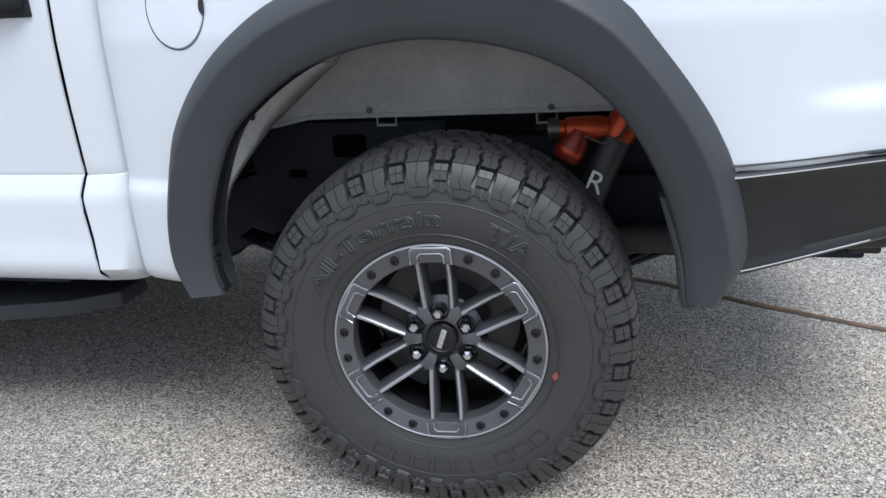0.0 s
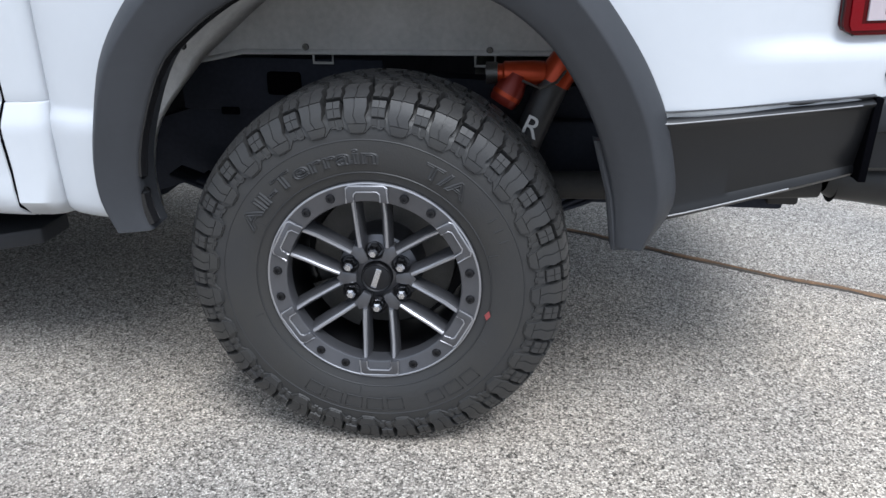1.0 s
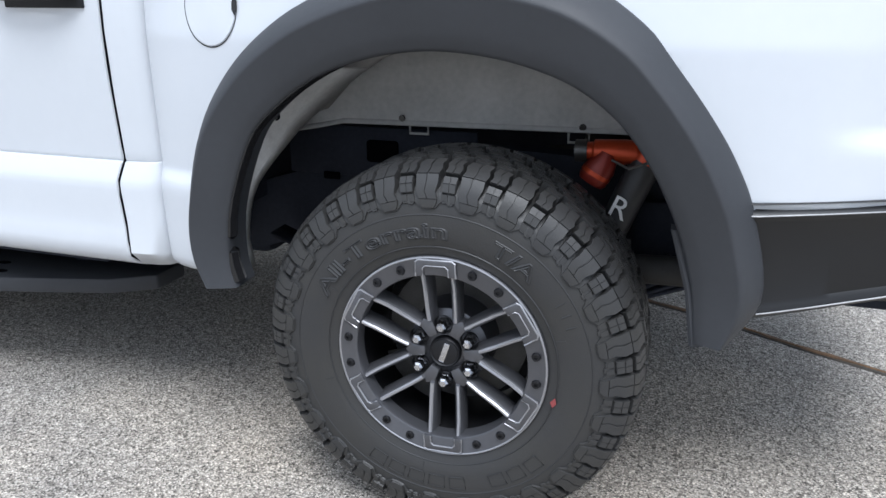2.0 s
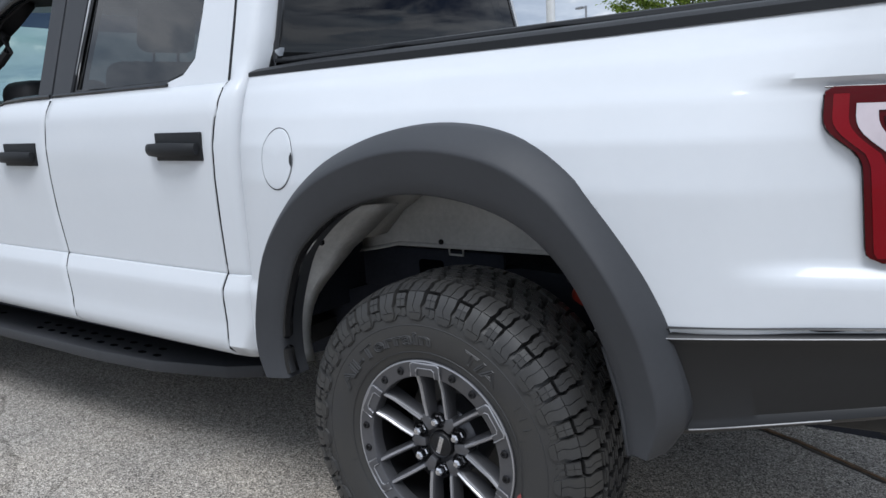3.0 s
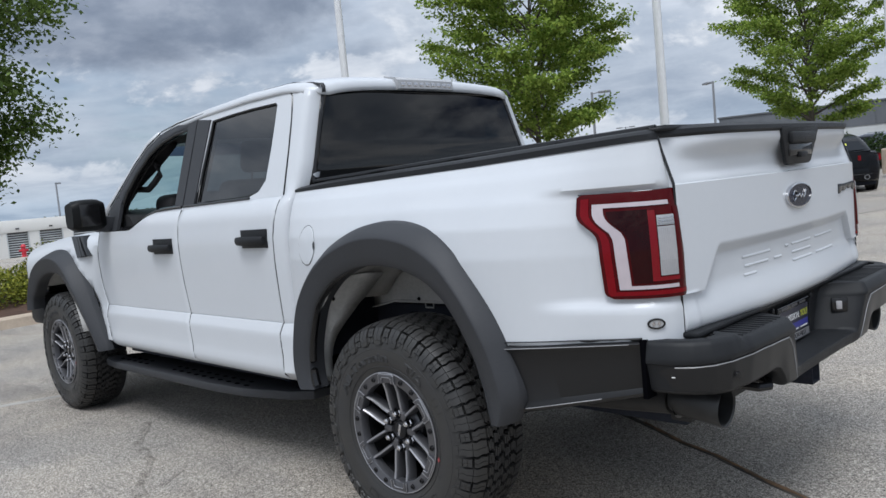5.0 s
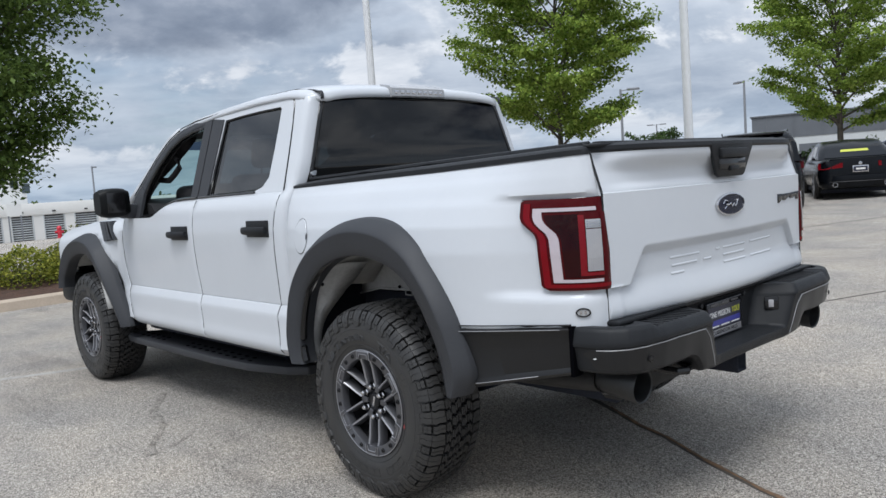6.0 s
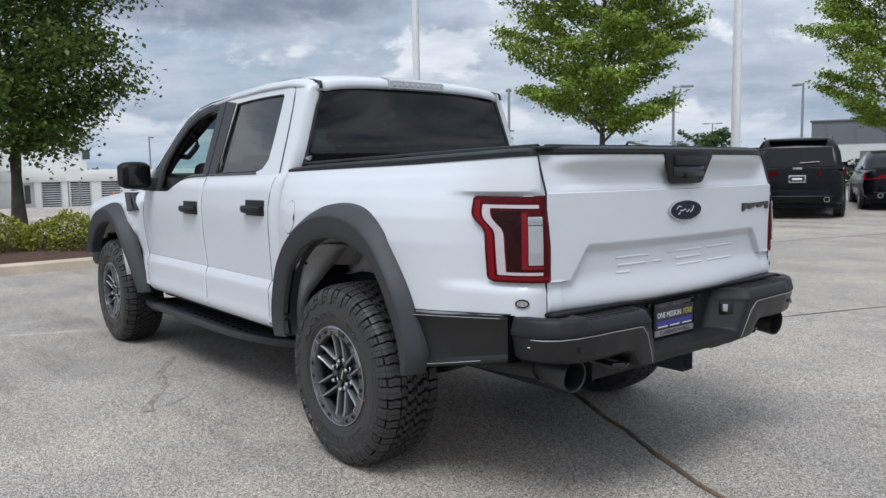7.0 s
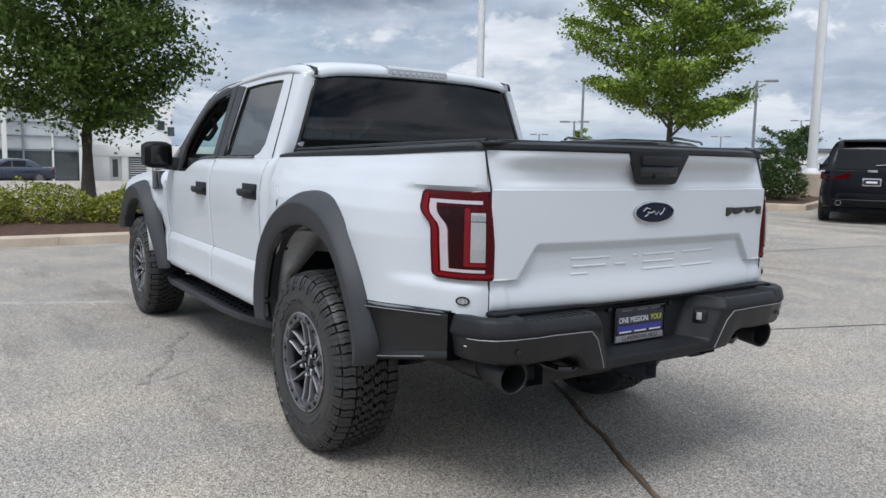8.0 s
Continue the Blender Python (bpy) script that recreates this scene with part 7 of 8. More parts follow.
def tree(at, label, height, radius, crown_base, trunk_r, leaf_mat, count, leaf_size, seed, limbs=26, lean=0.0, shape=1.0, up_angle=0.75, spray=0.12, flat=0.45, skirt=0.11):
    rng = random.Random(seed)
    root = thing("tree", label, "tree", at=Matrix.Translation(at))
    geos, sites = [], []
    trunk = []
    for k in range(9):
        t = k / 8
        trunk.append(Vector((lean * t + rng.uniform(-0.04, 0.04) * t, rng.uniform(-0.05, 0.05) * t, height * 0.93 * t)))
    geos.append(tube(trunk, [trunk_r * (1.35 if k == 0 else 1 - 0.11 * k) for k in range(9)], 10))

    def on_trunk(t):
        i = min(7, int(t * 8))
        return trunk[i].lerp(trunk[i + 1], t * 8 - i)

    for k in range(limbs):
        t = lerp(crown_base / height, 0.95, (k + 0.3) / limbs)
        start = on_trunk(t)
        az = k * 2.399 + rng.uniform(-0.5, 0.5)
        q = (t - crown_base / height) / (1 - crown_base / height)
        reach = radius * (math.sin(math.pi * min(1, skirt + (0.90 - skirt) * q ** shape)) ** 0.75) * rng.uniform(0.78, 1.12)
        rise = lerp(up_angle * 0.55, up_angle * 1.5, q) + rng.uniform(-0.15, 0.15)
        pts = []
        for j in range(6):
            s = j / 5
            pts.append(start + Vector((math.cos(az) * reach * s, math.sin(az) * reach * s, reach * rise * (s - 0.35 * s * s) + rng.uniform(-0.05, 0.05))))
        r0 = trunk_r * lerp(0.42, 0.16, q)
        geos.append(tube(pts, [max(0.008, r0 * (1 - 0.17 * j)) for j in range(6)], 6))
        for m in range(11):
            s = lerp(0.20, 1.0, (m + 0.5) / 11)
            i = min(4, int(s * 5))
            p = pts[i].lerp(pts[i + 1], s * 5 - i)
            a2 = az + (1 if m % 2 else -1) * rng.uniform(0.35, 1.15)
            ln = radius * rng.uniform(0.15, 0.34) * (1.15 - 0.45 * s)
            e = p + Vector((math.cos(a2) * ln, math.sin(a2) * ln, ln * rng.uniform(0.05, 0.60)))
            geos.append(tube([p, p.lerp(e, 0.5) + Vector((0, 0, 0.03)), e], [0.014, 0.010, 0.005], 5))
            for c in range(4):
                f = lerp(0.30, 1.0, c / 3)
                a3 = a2 + rng.uniform(-1.1, 1.1)
                sites.append((p.lerp(e, f), Vector((math.cos(a3), math.sin(a3), rng.uniform(-0.15, 0.35))) * radius * rng.uniform(0.05, 0.12)))
        sites.append((pts[5], (pts[5] - pts[4]) * 0.4))
    part("trunk", join(*geos), BARK, root, "grey-brown trunk with limbs", smooth=60)
    # leaves hang in flat sprays along the twigs, with air between the sprays
    pts = []
    for k in range(count):
        p, way = sites[rng.randrange(len(sites))]
        c = p + way * rng.uniform(-0.2, 1.0)
        pts.append((c.x + rng.gauss(0, spray), c.y + rng.gauss(0, spray), c.z + rng.gauss(0, spray * flat)))
    part("crown", leaves(pts, leaf_size, seed), leaf_mat, root, smooth=0)
    return root


def shrub(at, label, rx, ry, h, mat, count, size, seed, group=""):
    rng = random.Random(seed)
    root = thing("shrub", label, "shrub", group, at=Matrix.Translation(at))
    twigs, pts = [], []
    for k in range(26):
        a, r = rng.uniform(0, 2 * math.pi), math.sqrt(rng.random())
        tip = Vector((math.cos(a) * r * rx * 0.85, math.sin(a) * r * ry * 0.85, h * (1 - 0.45 * r * r) * rng.uniform(0.8, 1.0)))
        twigs.append(tube([Vector((tip.x * 0.15, tip.y * 0.15, -0.05)), tip * 0.55, tip], [0.012, 0.008, 0.004], 5))
    lumps = [(rng.uniform(0, 2 * math.pi), rng.uniform(0.2, 0.9), rng.uniform(0.75, 1.15)) for _ in range(14)]
    for k in range(count):
        a, r = rng.uniform(0, 2 * math.pi), rng.random() ** 0.45
        bump = 1.0
        for la, lr, lh in lumps:
            dx, dy = math.cos(a) * r - math.cos(la) * lr, math.sin(a) * r - math.sin(la) * lr
            bump += (lh - 0.95) * 1.3 * math.exp(-(dx * dx + dy * dy) / 0.05)
        top = h * bump * (1 - 0.62 * r ** 2.6)
        z = top * (1 - 0.85 * rng.random() ** 2.2)
        pts.append((math.cos(a) * r * rx * bump ** 0.5, math.sin(a) * r * ry * bump ** 0.5, max(0.02, z)))
    part("stem", join(*twigs), BARK, root)
    part("foliage", leaves(pts, size, seed, -0.2), mat, root, smooth=0)


tree((-13.5, 0.05, 0.20), "dense dark green pear tree in the kerbed island", 6.7, 2.40, 1.70, 0.135, LEAF_PEAR, 60000, 0.105, 11, 42, 0.05, 0.9, 1.05, 0.24, 0.75)
tree((-11.0, 14.4, 0.48), "fresh green maple tree in a kerbed island", 7.4, 2.75, 1.75, 0.10, LEAF_MAPLE, 66000, 0.110, 23, 42, 0.1, 0.80, 1.15, 0.135, 0.45, 0.20)
tree((-8.1, 27.4, 0.5), "fresh green maple tree behind parked cars", 8.0, 2.8, 1.9, 0.13, LEAF_MAPLE, 48000, 0.125, 37, 36, -0.1, 0.80, 1.15, 0.145, 0.45, 0.18)
tree((-40.2, 38.8, 0.0), "slim young tree beyond the parking lot", 4.4, 0.55, 1.3, 0.06, LEAF_MAPLE, 1500, 0.20, 41, 12)
tree((-17.8, 31.5, 0.4), "small young tree beyond the hedge", 2.9, 0.75, 1.0, 0.06, LEAF_HEDGE, 2600, 0.12, 43, 14)
tree((-31.5, 52.0, 0.0), "small spreading tree far across the lot", 4.0, 2.0, 1.4, 0.08, LEAF_HEDGE, 2500, 0.22, 45, 14)

for k, (x, y, rx, ry, h) in enumerate(((-11.9, -6.6, 1.0, 0.9, 0.72), (-11.6, -5.0, 0.95, 0.85, 0.66), (-11.7, -3.5, 1.0, 0.9, 0.76), (-11.5, -2.1, 0.9, 0.8, 0.78), (-11.7, -0.85, 0.85, 0.78, 0.70),
                                       (-11.4, 0.35, 0.85, 0.75, 0.66), (-11.6, 1.55, 0.9, 0.8, 0.74), (-11.5, 2.8, 0.85, 0.8, 0.70), (-11.6, 4.1, 0.9, 0.8, 0.68), (-11.5, 5.4, 0.85, 0.8, 0.72),
                                       (-13.2, -2.8, 0.9, 0.9, 0.78), (-13.3, 2.3, 0.9, 0.9, 0.74))):
    shrub((x, y, 0.14), "low yellow-green flowering shrub in the mulch bed", rx, ry, h, LEAF_SHRUB, 3600, 0.060, 60 + k, "island shrubs")
for k, (x, y) in enumerate(((-9.2, 16.9), (-10.3, 16.6), (-10.6, 17.9))):
    shrub((x, y, 0.14 + ground_z(x, y)), "dark green rounded shrub beside the white pole", 0.75, 0.7, 1.15, LEAF_HEDGE, 2600, 0.085, 80 + k, "pole shrubs")
for k in range(7):
    shrub((-9.6 + 1.5 * k, 28.6 + 0.75 * k, 0.5), "clipped green hedge behind parked cars", 0.95, 0.7, 1.25, LEAF_HEDGE, 2200, 0.11, 90 + k, "far hedge")

# ---------------------------------------------------------------- poles and lamps
def flag_pole(x, y, r, h, label):
    root = thing("flag_pole", label, "pole", "white flag poles", at=Matrix.Translation((x, y, ground_z(x, y) + 0.10)))
    part("shaft", tube([(0, 0, 0.15), (0, 0, h * 0.5), (0, 0, h)], [r, r * 0.85, r * 0.6], 16), POLE_WHITE, root)
    part("footing", lathe([(0.0, 0.75), (0.33, 0.75), (0.36, 0.72), (0.36, 0.0)], 20, "z"), KERB, root, "round concrete footing")
    part("collar", lathe([(r, 0.90), (r * 1.7, 0.80), (r * 1.8, 0.75), (r, 0.75)], 16, "z"), POLE_WHITE, root)


flag_pole(-13.34, 9.63, 0.105, 12.0, "tall white tapered flag pole in the island")
flag_pole(-9.79, 19.40, 0.145, 14.0, "tall white tapered flag pole on a concrete footing")
flag_pole(-4.20, 22.60, 0.13, 13.0, "tall white tapered flag pole behind parked cars")


def lot_lamp(x, y, h, heads, turn=0.0):
    root = thing("street_lamp", "grey parking lot lamp with " + ("two flat heads" if heads == 2 else "one flat head"), "street lamp", "lot lamps", at=Matrix.Translation((x, y, ground_z(x, y))) @ Matrix.Rotation(turn, 4, "Z"))
    part("pole", tube([(0, 0, 0), (0, 0, h)], [0.09, 0.065], 8), POLE_GREY, root)
    for s in ((1, -1) if heads == 2 else (1,)):
        part("arm", tube([(0, 0, h - 0.08), (s * 0.45, 0, h - 0.04)], 0.035, 6), POLE_GREY, root)
        part("head", box(min(s * 0.35, s * 1.05), max(s * 0.35, s * 1.05), -0.17, 0.17, h - 0.10, h + 0.02, 0.03), POLE_GREY, root)


for x, y, h, heads, turn in ((-63.4, 19.1, 5.6, 1, 2.6), (-65.2, 55.9, 5.4, 2, 0.7), (-29.3, 28.5, 6.0, 1, 2.4), (-50.6, 69.5, 5.2, 2, 0.6), (-22.3, 34.5, 5.6, 1, 0.5), (-44.1, 74.0, 6.6, 2, 0.5), (-18.7, 42.1, 5.8, 1, 2.5),
                             (-38.0, 36.0, 4.4, 2, 0.6), (-14.0, 62.0, 5.2, 1, 0.4)):
    lot_lamp(x, y, h, heads, turn)


# ---------------------------------------------------------------- buildings
def sub_box(name, x0, x1, y0, y1, z0, z1, mat, parent, label="", bevel=0.0):
    return part(name, box(x0, x1, y0, y1, z0, z1, bevel), mat, parent, label)


def service_wing():
    """Low white wing with louvred bays, and the white hall rising behind it."""
    b = thing("service_building", "low white service building with louvred bays", "building")
    X, Z = -62.0, -0.76
    bays = [(8.9, 9.8, "door"), (10.25, 11.75, "louvre"), (12.3, 13.9, "louvre"), (14.6, 16.2, "louvre"), (16.9, 18.7, "louvre"), (19.4, 21.2, "louvre"), (21.9, 23.7, "louvre"), (24.4, 26.2, "louvre")]
    top = 1.15
    edge = 4.9
    for y0, y1, kind in bays + [(48.0, 48.0, "")]:
        sub_box("wall", X - 0.35, X, edge, y0, Z, top + 0.03, WALL_WHITE, b)
        if kind:
            sub_box("wall", X - 0.35, X, y0, y1, top, top + 0.031, WALL_WHITE, b)
            if kind == "louvre":
                bay = sub_box("louvre_bay", X - 0.30, X - 0.22, y0, y1, Z, top, LOUVRE, b, "dark louvred bay")
                for k in range(10):
                    z = Z + 0.12 + 0.18 * k
                    part("slat", moved(box(-0.05, 0.05, y0 + 0.02, y1 - 0.02, -0.012, 0.030), Matrix.Translation((X - 0.15, 0, z)) @ Matrix.Rotation(radians(35), 4, "Y")), WALL_PALE, bay)
                for yy in (y0, y1 - 0.08):
                    sub_box("jamb", X - 0.2, X + 0.02, yy, yy + 0.08, Z, top, WALL_PALE, bay)
            else:
                d = sub_box("door", X - 0.25, X - 0.18, y0, y1, Z, top, WALL_PALE, b, "pale service door")
                sub_box("door_pane", X - 0.17, X - 0.16, y0 + 0.25, y1 - 0.25, Z + 0.3, top - 0.2, LOUVRE, d)
            sub_box("wall_lamp", X, X + 0.15, (y0 + y1) / 2 - 0.12, (y0 + y1) / 2 + 0.12, top + 0.22, top + 0.34, LOUVRE, b)
        edge = y1
    sub_box("fascia", X - 0.4, X + 0.08, 4.9, 48.0, top + 0.031, top + 0.95, WALL_WHITE, b, "white fascia", 0.02)
    sub_box("roof", X - 9.0, X - 0.3, 4.9, 48.0, top + 0.5, top + 0.9, WALL_PALE, b)
    sub_box("hall", X - 16.0, X - 6.0, 2.0, 15.2, Z, 5.2, WALL_WHITE, b, "white hall behind the wing", 0.05)
    sub_box("hall", X - 16.0, X - 6.5, 11.0, 15.6, 5.0, 6.0, WALL_WHITE, b)
    for k in range(4):
        sub_box("hall_window", X - 6.02, X - 5.94, 12.3 + 0.85 * k, 12.9 + 0.85 * k, 4.55 - 0.5 * k, 5.35 - 0.5 * k, FACADE_GLASS, b)
    sub_box("sign_board", X + 3.0, X + 3.06, 11.4, 12.4, 1.25, 2.1, WALL_WHITE, b)
    sub_box("sign_post", X + 3.0, X + 3.05, 11.45, 11.55, Z, 1.3, POLE_GREY, b)
    sub_box("sign_post", X + 3.0, X + 3.05, 12.25, 12.35, Z, 1.3, POLE_GREY, b)


def showroom():
    """Glazed showroom: white frames over tall panes."""
    b = thing("showroom", "glazed white showroom with a grid of frames", "building")
    X, Z = -60.0, -0.76
    y0, y1, top = -24.0, 6.6, 6.2
    sub_box("wall", X - 8.0, X - 0.6, y0, y1 - 0.2, Z, top - 0.3, WALL_WHITE, b)
    sub_box("roof", X - 8.4, X + 0.3, y0 - 0.2, y1 + 0.1, top - 0.3, top, WALL_WHITE, b, "", 0.03)
    n = 16
    for k in range(n):
        a, c = lerp(y0, y1, k / n), lerp(y0, y1, (k + 1) / n)
        for z0, z1, mat in ((Z + 0.05, 1.45, FACADE_GLASS), (1.6, 2.5, WALL_PALE), (2.6, 3.5, WALL_PALE), (3.6, 4.6, WALL_PALE), (4.7, top - 0.35, WALL_PALE)):
            sub_box("pane", X - 0.30, X - 0.24, a + 0.07, c - 0.07, z0, z1, mat, b)
        sub_box("mullion", X - 0.34, X - 0.05, c - 0.06, c + 0.06, Z, top - 0.3, POLE_GREY if k % 2 else WALL_WHITE, b)
    for z in (1.52, 2.55, 3.55, 4.65):
        sub_box("transom", X - 0.32, X - 0.12, y0, y1, z - 0.05, z + 0.05, POLE_GREY, b)
    for y in (1.4, 6.4):
        sub_box("column", X + 0.2, X + 0.5, y, y + 0.3, Z, top - 0.3, WALL_WHITE, b)


def grey_hall():
    b = thing("grey_warehouse", "long grey metal-clad warehouse with a pale base", "building")
    m = Matrix.Translation((-31.0, 69.5, 0)) @ Matrix.Rotation(radians(22), 4, "Z")
    b.matrix_world = m
    sub_box("wall", 0, 70, 0, 20, 0, 3.5, WALL_PALE, b, "pale lower wall")
    sub_box("cladding", -0.05, 70.05, -0.06, 20.05, 3.5, 5.6, WALL_GREY, b, "dark grey upper cladding")
    for k in range(28):
        sub_box("cladding_rib", 1.2 + 2.4 * k, 1.26 + 2.4 * k, -0.12, -0.05, 3.5, 5.58, WALL_GREY, b)
    for k in range(7):
        sub_box("dock_door", 4 + 8.5 * k, 7.5 + 8.5 * k, -0.05, 0.05, 0, 2.8, WALL_GREY, b)
    sub_box("parapet", -0.2, 70.2, -0.2, 20.2, 5.6, 5.72, WALL_GREY, b)
    wing = sub_box("cladding", 17.5, 60, -9, -0.12, 0.0, 6.4, WALL_GREY, b)
    part("wall_ring_sign", moved(lathe([(0.75, 0.0), (0.80, 0.05), (0.85, 0.0)], 28), Matrix.Translation((20.5, -9.05, 4.7)) @ Matrix.Rotation(0, 4, "X")), GLOSS_BLACK, wing, "plain dark ring sign")


service_wing()
showroom()
grey_hall()

# service road verge with its low kerb
tagged(part("verge", grid([[(x, y, ground_z(x, y) + 0.03) for x in (-56.0, -54.0, -52.0)] for y in (-60, -20, 20, 60)]), WALL_PALE, None, smooth=0), "pale concrete verge before the white buildings", "pavement", kind="structure")


def hydrant(x, y):
    root = thing("fire_hydrant", "small red fire hydrant on the verge", "fire hydrant", at=Matrix.Translation((x, y, ground_z(x, y))))
    part("barrel", lathe([(0.0, 0.95), (0.06, 0.94), (0.15, 0.84), (0.17, 0.78), (0.13, 0.76), (0.13, 0.20), (0.19, 0.18), (0.19, 0.0)], 16, "z"), RED_PAINT, root)
    part("outlet", tube([(0, -0.26, 0.55), (0, 0.26, 0.55)], 0.075, 10), RED_PAINT, root)
    part("outlet", tube([(0, 0, 0.5), (0.24, 0, 0.5)], 0.09, 10), RED_PAINT, root)


hydrant(-50.0, 12.2)


# distant belt of trees and low roofs along the horizon
def far_belt():
    rng = random.Random(8)
    pts = []
    for k in range(9000):
        a = radians(rng.uniform(95, 200))
        d = rng.uniform(230, 300)
        h = 3.0 + 3.5 * abs(noise.noise(Vector((a * 14, 0.3, 0)))) + 1.5 * abs(noise.noise(Vector((a * 60, 2.3, 0))))
        pts.append((d * math.cos(a), d * math.sin(a), h * rng.random() ** 0.6))
    tagged(part("far_trees", leaves(pts, 1.5, 4), LEAF_HEDGE, None, smooth=0), "far belt of dark trees on the horizon", "trees", kind="stuff")
    for k, (a, d, w, h, mat) in enumerate(((118, 200, 60, 6, WALL_PALE), (132, 180, 40, 5, WALL_GREY), (124, 150, 30, 4.5, WALL_WHITE), (146, 190, 50, 5, WALL_PALE))):
        hs = thing("far_building", "low pale building far on the horizon", "building", "far buildings", at=Matrix.Translation((d * math.cos(radians(a)), d * math.sin(radians(a)), -0.5)) @ Matrix.Rotation(radians(a + 90), 4, "Z"))
        sub_box("wall", -w / 2, w / 2, -6, 6, 0, h, mat, hs)
        sub_box("roof", -w / 2 - 0.3, w / 2 + 0.3, -6.3, 6.3, h, h + 0.4, WALL_GREY, hs)
        for j in range(8):
            sub_box("window", -w / 2 + w * (j + 0.3) / 8, -w / 2 + w * (j + 0.7) / 8, 6.0, 6.08, h * 0.35, h * 0.7, FACADE_GLASS, hs)


far_belt()


# ---------------------------------------------------------------- parked cars (rear at x = 0, nose towards -x)
def car(label, paint, at, heading, L=4.8, W=1.94, H=1.76, suv=True):
    root = thing("car", label, "car", "parked cars", at=Matrix.Translation(at) @ Matrix.Rotation(heading, 4, "Z"))
    hw = W / 2
    belt_z = 1.08 if suv else 0.93
    low = 0.30 if suv else 0.22
    # lower body
    st = [(-0.00, 0.70, -0.10), (-0.02, 0.84, -0.02), (-0.10, 0.93, 0.0), (-0.35, 0.98, 0.0), (-0.9, 1.0, 0.0), (-L * 0.5, 1.0, 0.0), (-L + 1.15, 0.99, -0.03), (-L + 0.5, 0.95, -0.12), (-L + 0.15, 0.86, -0.22), (-L, 0.70, -0.34)]
    rows = []
    for x, kw, dz in st:
        w, bz = hw * kw, belt_z + dz
        half = [(w * 0.90, low + 0.05), (w * 0.97, low + 0.10), (w, low + 0.30), (w * 0.995, lerp(low, bz, 0.62)), (w * 0.975, bz - 0.10), (w * 0.93, bz - 0.01), (w * 0.86, bz + 0.01), (w * 0.4, bz + 0.03), (0, bz + 0.035)]
        rows.append([(x, -a, z) for a, z in half] + [(x, a, z) for a, z in reversed(half[:-1])])
    v, f = grid(rows, flip=True)
    k = len(rows[0])
    body = part("body", (v, f + [tuple(range(k)), tuple(range(len(v) - 1, len(v) - 1 - k, -1))]), paint, root, smooth=50)
    part("underside", box(-L + 0.4, -0.3, -hw * 0.88, hw * 0.88, low - 0.08, low + 0.08, 0.03), UNDER, root)
    # cabin
    if suv:
        cab = [(-0.05, belt_z - 0.02, 0.92), (-0.20, H - 0.22, 0.80), (-0.36, H - 0.05, 0.76), (-0.9, H, 0.75), (-1.9, H, 0.75), (-2.6, H - 0.06, 0.74), (-3.05, H - 0.30, 0.80), (-3.45, belt_z, 0.88)]
    else:
        cab = [(-0.75, belt_z + 0.02, 0.90), (-1.10, H - 0.22, 0.80), (-1.40, H - 0.06, 0.75), (-1.9, H, 0.74), (-2.5, H - 0.01, 0.74), (-2.85, H - 0.09, 0.75), (-3.2, H - 0.28, 0.80), (-3.55, belt_z, 0.88)]
    rows = []
    for x, z, kw in cab:
        w = hw * kw
        wb = hw * 0.90
        lowz = belt_z - 0.02
        q = (z - lowz) / max(0.01, H - lowz)
        rows.append([(x, -lerp(wb, w, 0.0), lowz), (x, -lerp(wb, w, 0.75 * min(1, q * 1.1)), lerp(lowz, z, 0.80)), (x, -w * 0.97, lerp(lowz, z, 0.93)), (x, -w * 0.86, z - 0.008 * q), (x, 0, z + 0.015 * q),
                     (x, w * 0.86, z - 0.008 * q), (x, w * 0.97, lerp(lowz, z, 0.93)), (x, lerp(wb, w, 0.75 * min(1, q * 1.1)), lerp(lowz, z, 0.80)), (x, lerp(wb, w, 0.0), lowz)])
    part("cabin", grid(rows, flip=True), paint, root, smooth=45)

    def cabin_point(x, side, z):
        """Outer cabin side at a height."""
        for (r0, r1), (c0, c1) in zip(zip(rows, rows[1:]), zip(cab, cab[1:])):
            if c1[0] <= x <= c0[0]:
                t = (x - c0[0]) / (c1[0] - c0[0])
                p = [Vector(a).lerp(Vector(b), t) for a, b in zip(r0, r1)]
                y = along([(p[0].z, -p[0].y), (p[1].z, -p[1].y), (p[2].z + 1e-4, -p[2].y)], z)
                return Vector((x, -side * (y + 0.006), z))
        return Vector((x, -side * hw * 0.8, z))
    wins = [(-0.45, -1.15), (-1.25, -2.05), (-2.13, -2.85)] if suv else [(-1.30, -1.55), (-1.62, -2.3), (-2.38, -3.0)]
    top = belt_z + (H - belt_z) * 0.74
    for side in (1, -1):
        for a, b in wins:
            fr = 0.12 if b < -2.7 else 0.0
            quad = [cabin_point(a, side, belt_z + 0.04), cabin_point(b - fr, side, belt_z + 0.04), cabin_point(b, side, top - (0.08 if b < -2.7 else 0)), cabin_point(a, side, top)]
            part("side_window", ([tuple(p) for p in quad], [(0, 1, 2, 3) if side < 0 else (3, 2, 1, 0)]), CAR_WINDOW, root, smooth=0)
    # rear window
    def deck(i0, i1, t0, t1, w):
        a, b = Vector(cab[i0][:2]), Vector(cab[i1][:2])
        p, q = a.lerp(b, t0), a.lerp(b, t1)
        n = Vector((b.y - a.y, -(b.x - a.x))).normalized() * 0.012
        return [(p.x + n.x, -w[0], p.y + n.y), (p.x + n.x, w[0], p.y + n.y), (q.x + n.x, w[1], q.y + n.y), (q.x + n.x, -w[1], q.y + n.y)], [(0, 1, 2, 3)]
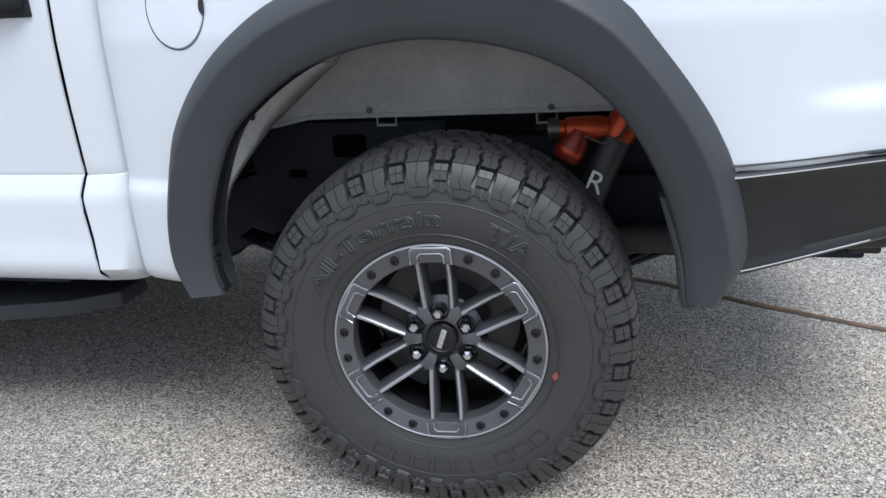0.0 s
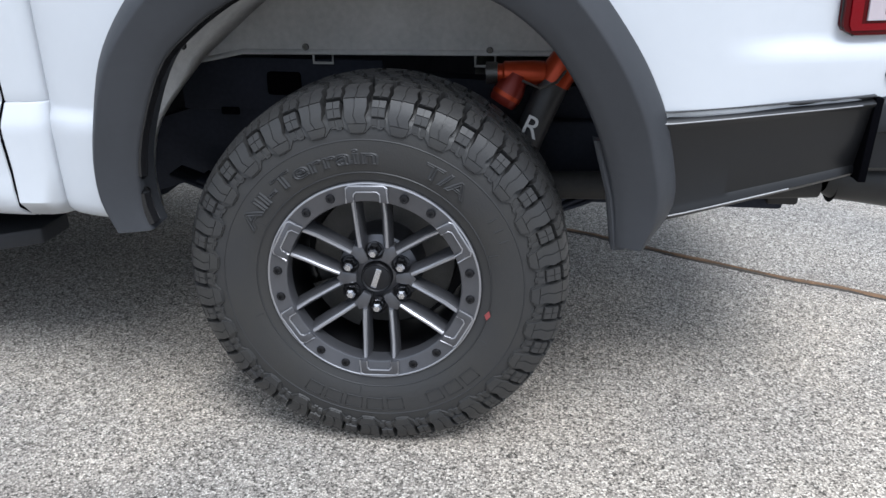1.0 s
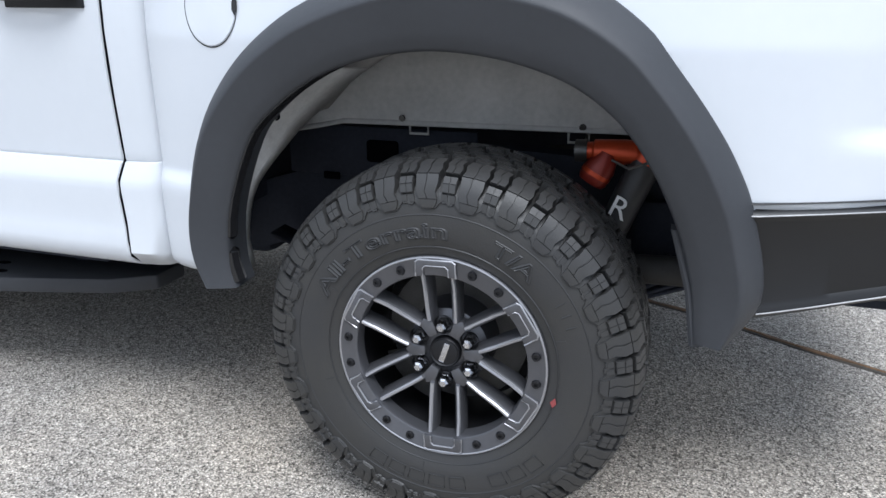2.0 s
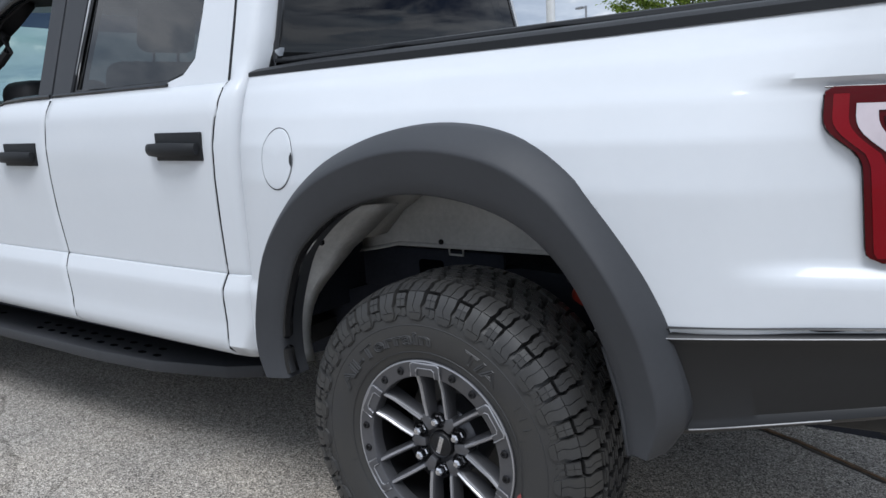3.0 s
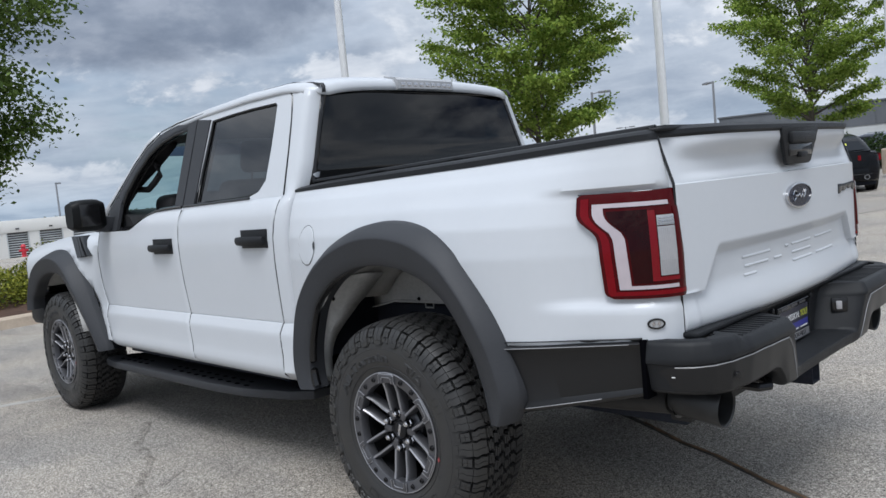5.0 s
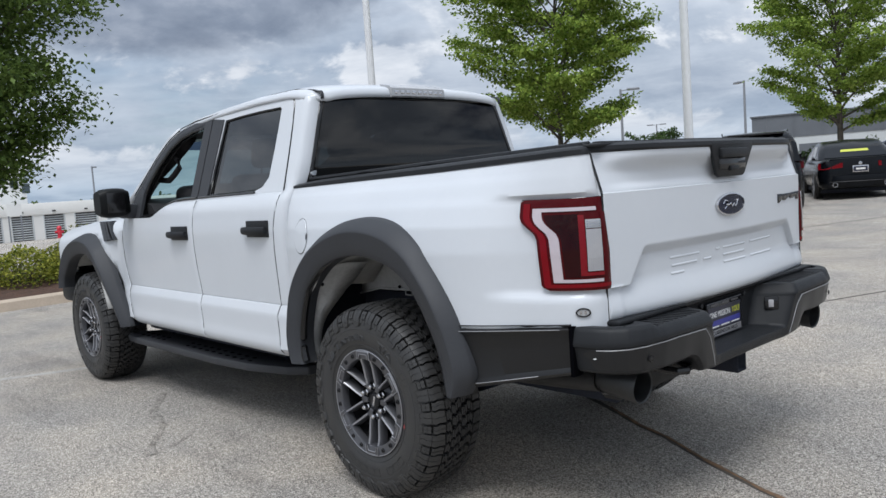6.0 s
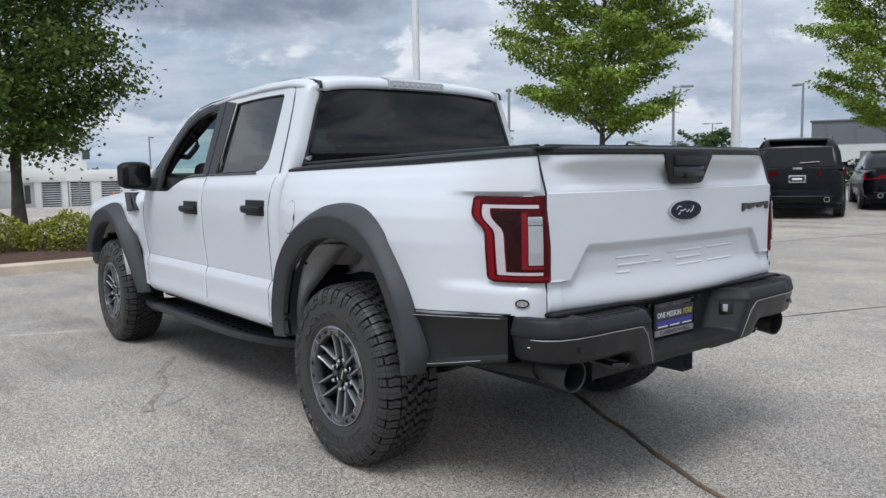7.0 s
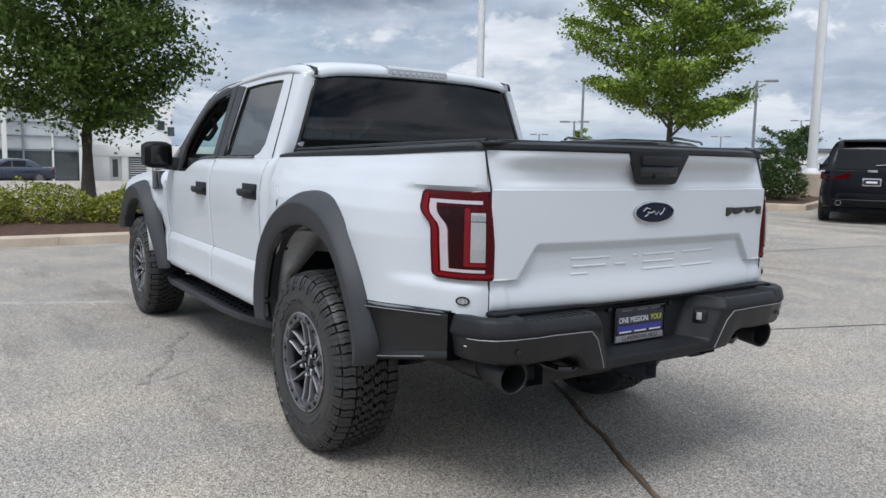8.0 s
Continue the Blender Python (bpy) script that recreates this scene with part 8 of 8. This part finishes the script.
    part("rear_window", deck(0, 1, 0.12, 0.98, (hw * 0.74, hw * 0.68)), CAR_WINDOW, root, smooth=0)
    part("windscreen", deck(7, 5, 0.1, 0.9, (hw * 0.8, hw * 0.7)), CAR_WINDOW, root, smooth=0)
    wr = 0.38 if suv else 0.33
    for x in (-0.95, -L + 0.90):
        for side in (1, -1):
            m = Matrix.Translation((x, -side * (hw - 0.10), wr)) @ (Matrix.Identity(4) if side > 0 else Matrix.Rotation(math.pi, 4, "Z"))
            # black disc on the flank paints the shaded wheel well
            arch = lathe([(0.0, -0.085), (wr + 0.055, -0.085), (wr + 0.06, -0.03)], 28)
            part("wheel_arch", moved(arch, m), GLOSS_BLACK, root)
            tyre = part("tyre", moved(lathe([(wr * 0.62, -0.09), (wr * 0.68, -0.112), (wr * 0.95, -0.112), (wr, -0.09), (wr, 0.10), (wr * 0.6, 0.10)], 32), m), RUBBER, root)
            part("rim", moved(lathe([(0.0, -0.095), (wr * 0.20, -0.10), (wr * 0.22, -0.09), (wr * 0.60, -0.092), (wr * 0.66, -0.113), (wr * 0.68, -0.10)], 28), m), RIM, tyre)
            for j in range(7):
                part("rim_spoke", moved(box(-0.018, 0.018, -0.112, -0.092, 0.05, wr * 0.63, 0.004), m @ Matrix.Rotation(2 * math.pi * j / 7, 4, "Y")), RIM_EDGE, tyre)
    for side in (1, -1):
        mir = box(-L + 1.62, -L + 1.50, -hw - 0.20, -hw + 0.03, belt_z + 0.0, belt_z + 0.15, 0.03)
        part("door_mirror", mirrored(mir, side), GLOSS_BLACK, root)
        zl = 0.98 if suv else 0.80
        lampg = [(0.018, -hw * 0.42, zl - 0.055), (0.018, -hw * 0.42, zl + 0.060), (-0.025, -hw * 0.86, zl + 0.085), (-0.16, -hw * 0.970, zl + 0.075), (-0.26, -hw * 0.992, zl), (-0.14, -hw * 0.982, zl - 0.075), (-0.015, -hw * 0.87, zl - 0.085)]
        part("tail_lamp", mirrored(sheet((lampg, [tuple(range(7))]), (-0.04, 0.02, 0)), side), LAMP_RIM if suv else LAMP_RED, root, "red tail lamp", smooth=0)
        part("exhaust_tip", mirrored(moved(lathe([(0.03, -0.1), (0.055, -0.08), (0.058, 0.0), (0.048, 0.0), (0.045, -0.08)], 16, "x"), Matrix.Translation((0.03, -hw * 0.60, low + 0.12))), side), CHROME, root)
    bump = [[(x, y, z) for x, z in ((-0.02, low + 0.02), (0.05, low + 0.06), (0.075, low + 0.20), (0.06, low + 0.33), (-0.02, low + 0.36))] for y in [lerp(-hw * 0.90, hw * 0.90, k / 10) for k in range(11)]]
    for r, k in zip(bump, range(11)):
        pull = 0.16 * abs(k / 5 - 1) ** 3
        for j, p in enumerate(r):
            r[j] = (p[0] - pull, p[1], p[2])
    part("rear_bumper", grid(bump, flip=True), BLACK_PAINT if paint is BLACK_PAINT else PLASTIC, root, smooth=50, solid=0.02)
    part("bumper_strip", tube([(0.078 - 0.16 * abs(k / 5 - 1) ** 3, lerp(-hw * 0.88, hw * 0.88, k / 10), low + 0.19) for k in range(11)], 0.010, 6), RIM_DARK, root)
    zp = 0.86 if suv else 0.70
    pl = part("number_plate", box(0.015, 0.030, -0.17, 0.17, zp - 0.08, zp + 0.08, 0.005), CHROME, root, "plain framed plate")
    part("plate_field", box(0.028, 0.034, -0.145, 0.145, zp - 0.055, zp + 0.055), PLATE_BLACK, pl)
    part("plate_bar", box(0.033, 0.036, -0.10, 0.10, zp - 0.02, zp + 0.02), WALL_WHITE, pl)
    if suv:
        part("roof_spoiler", box(-0.42, -0.16, -hw * 0.60, hw * 0.60, H - 0.085, H - 0.035, 0.02), GLOSS_BLACK, root)
        part("tailgate_badge", box(0.0, 0.012, -0.09, 0.09, zp + 0.20, zp + 0.245, 0.004), CHROME, root)
        part("wiper", tube([(-0.03, 0.05, belt_z + 0.12), (-0.05, 0.42, belt_z + 0.14)], 0.012, 6), GLOSS_BLACK, root)
        for side in (1, -1):
            part("roof_rail", tube([(-0.6, side * hw * 0.70, H - 0.01), (-0.7, side * hw * 0.70, H + 0.018), (-2.3, side * hw * 0.69, H + 0.018), (-2.45, side * hw * 0.69, H - 0.01)], 0.016, 6), GLOSS_BLACK, root)
    else:
        part("boot_lip", box(-0.16, -0.02, -hw * 0.72, hw * 0.72, belt_z + 0.0, belt_z + 0.035, 0.012), paint, root)
        part("window_sticker", ([(-0.93, -0.30, belt_z + 0.16), (-0.93, 0.34, belt_z + 0.16), (-1.02, 0.32, belt_z + 0.25), (-1.02, -0.28, belt_z + 0.25)], [(0, 1, 2, 3)]), YELLOW_PRINT, root, "pale yellow window sticker", smooth=0)
        part("boot_badge", lathe([(0.0, 0.018), (0.04, 0.016), (0.045, 0.0)], 16, "x"), CHROME, root).location = (0.0, 0.0, belt_z - 0.10)
    return root


HEAD = math.atan2(-0.89, 0.455)
car("black sport utility vehicle parked in a bay", BLACK_PAINT, (-4.86, 13.37, ground_z(-5, 13.9)), HEAD)
car("black saloon car with a yellow window sticker", BLACK_PAINT, (-3.85, 16.60, ground_z(-4, 17.5)), HEAD, 4.65, 1.82, 1.43, False)
car("dark sport utility vehicle with roof bars", BLACK_PAINT, (-3.10, 3.95, ground_z(-3, 5)), HEAD, 4.7, 1.9, 1.625)
car("dark blue saloon before the glazed showroom", BLUE_PAINT, (-49.0, 3.4, ground_z(-49, 0)), radians(96), 4.7, 1.85, 1.45, False)
car("white saloon behind the pole's island", SILVER_PAINT, (-13.6, 26.0, ground_z(-13, 26)), radians(160), 4.6, 1.82, 1.45, False)
car("dark saloon far behind the hedge", BLUE_PAINT, (-9.0, 33.5, ground_z(-9, 33)), radians(150), 4.6, 1.82, 1.45, False)
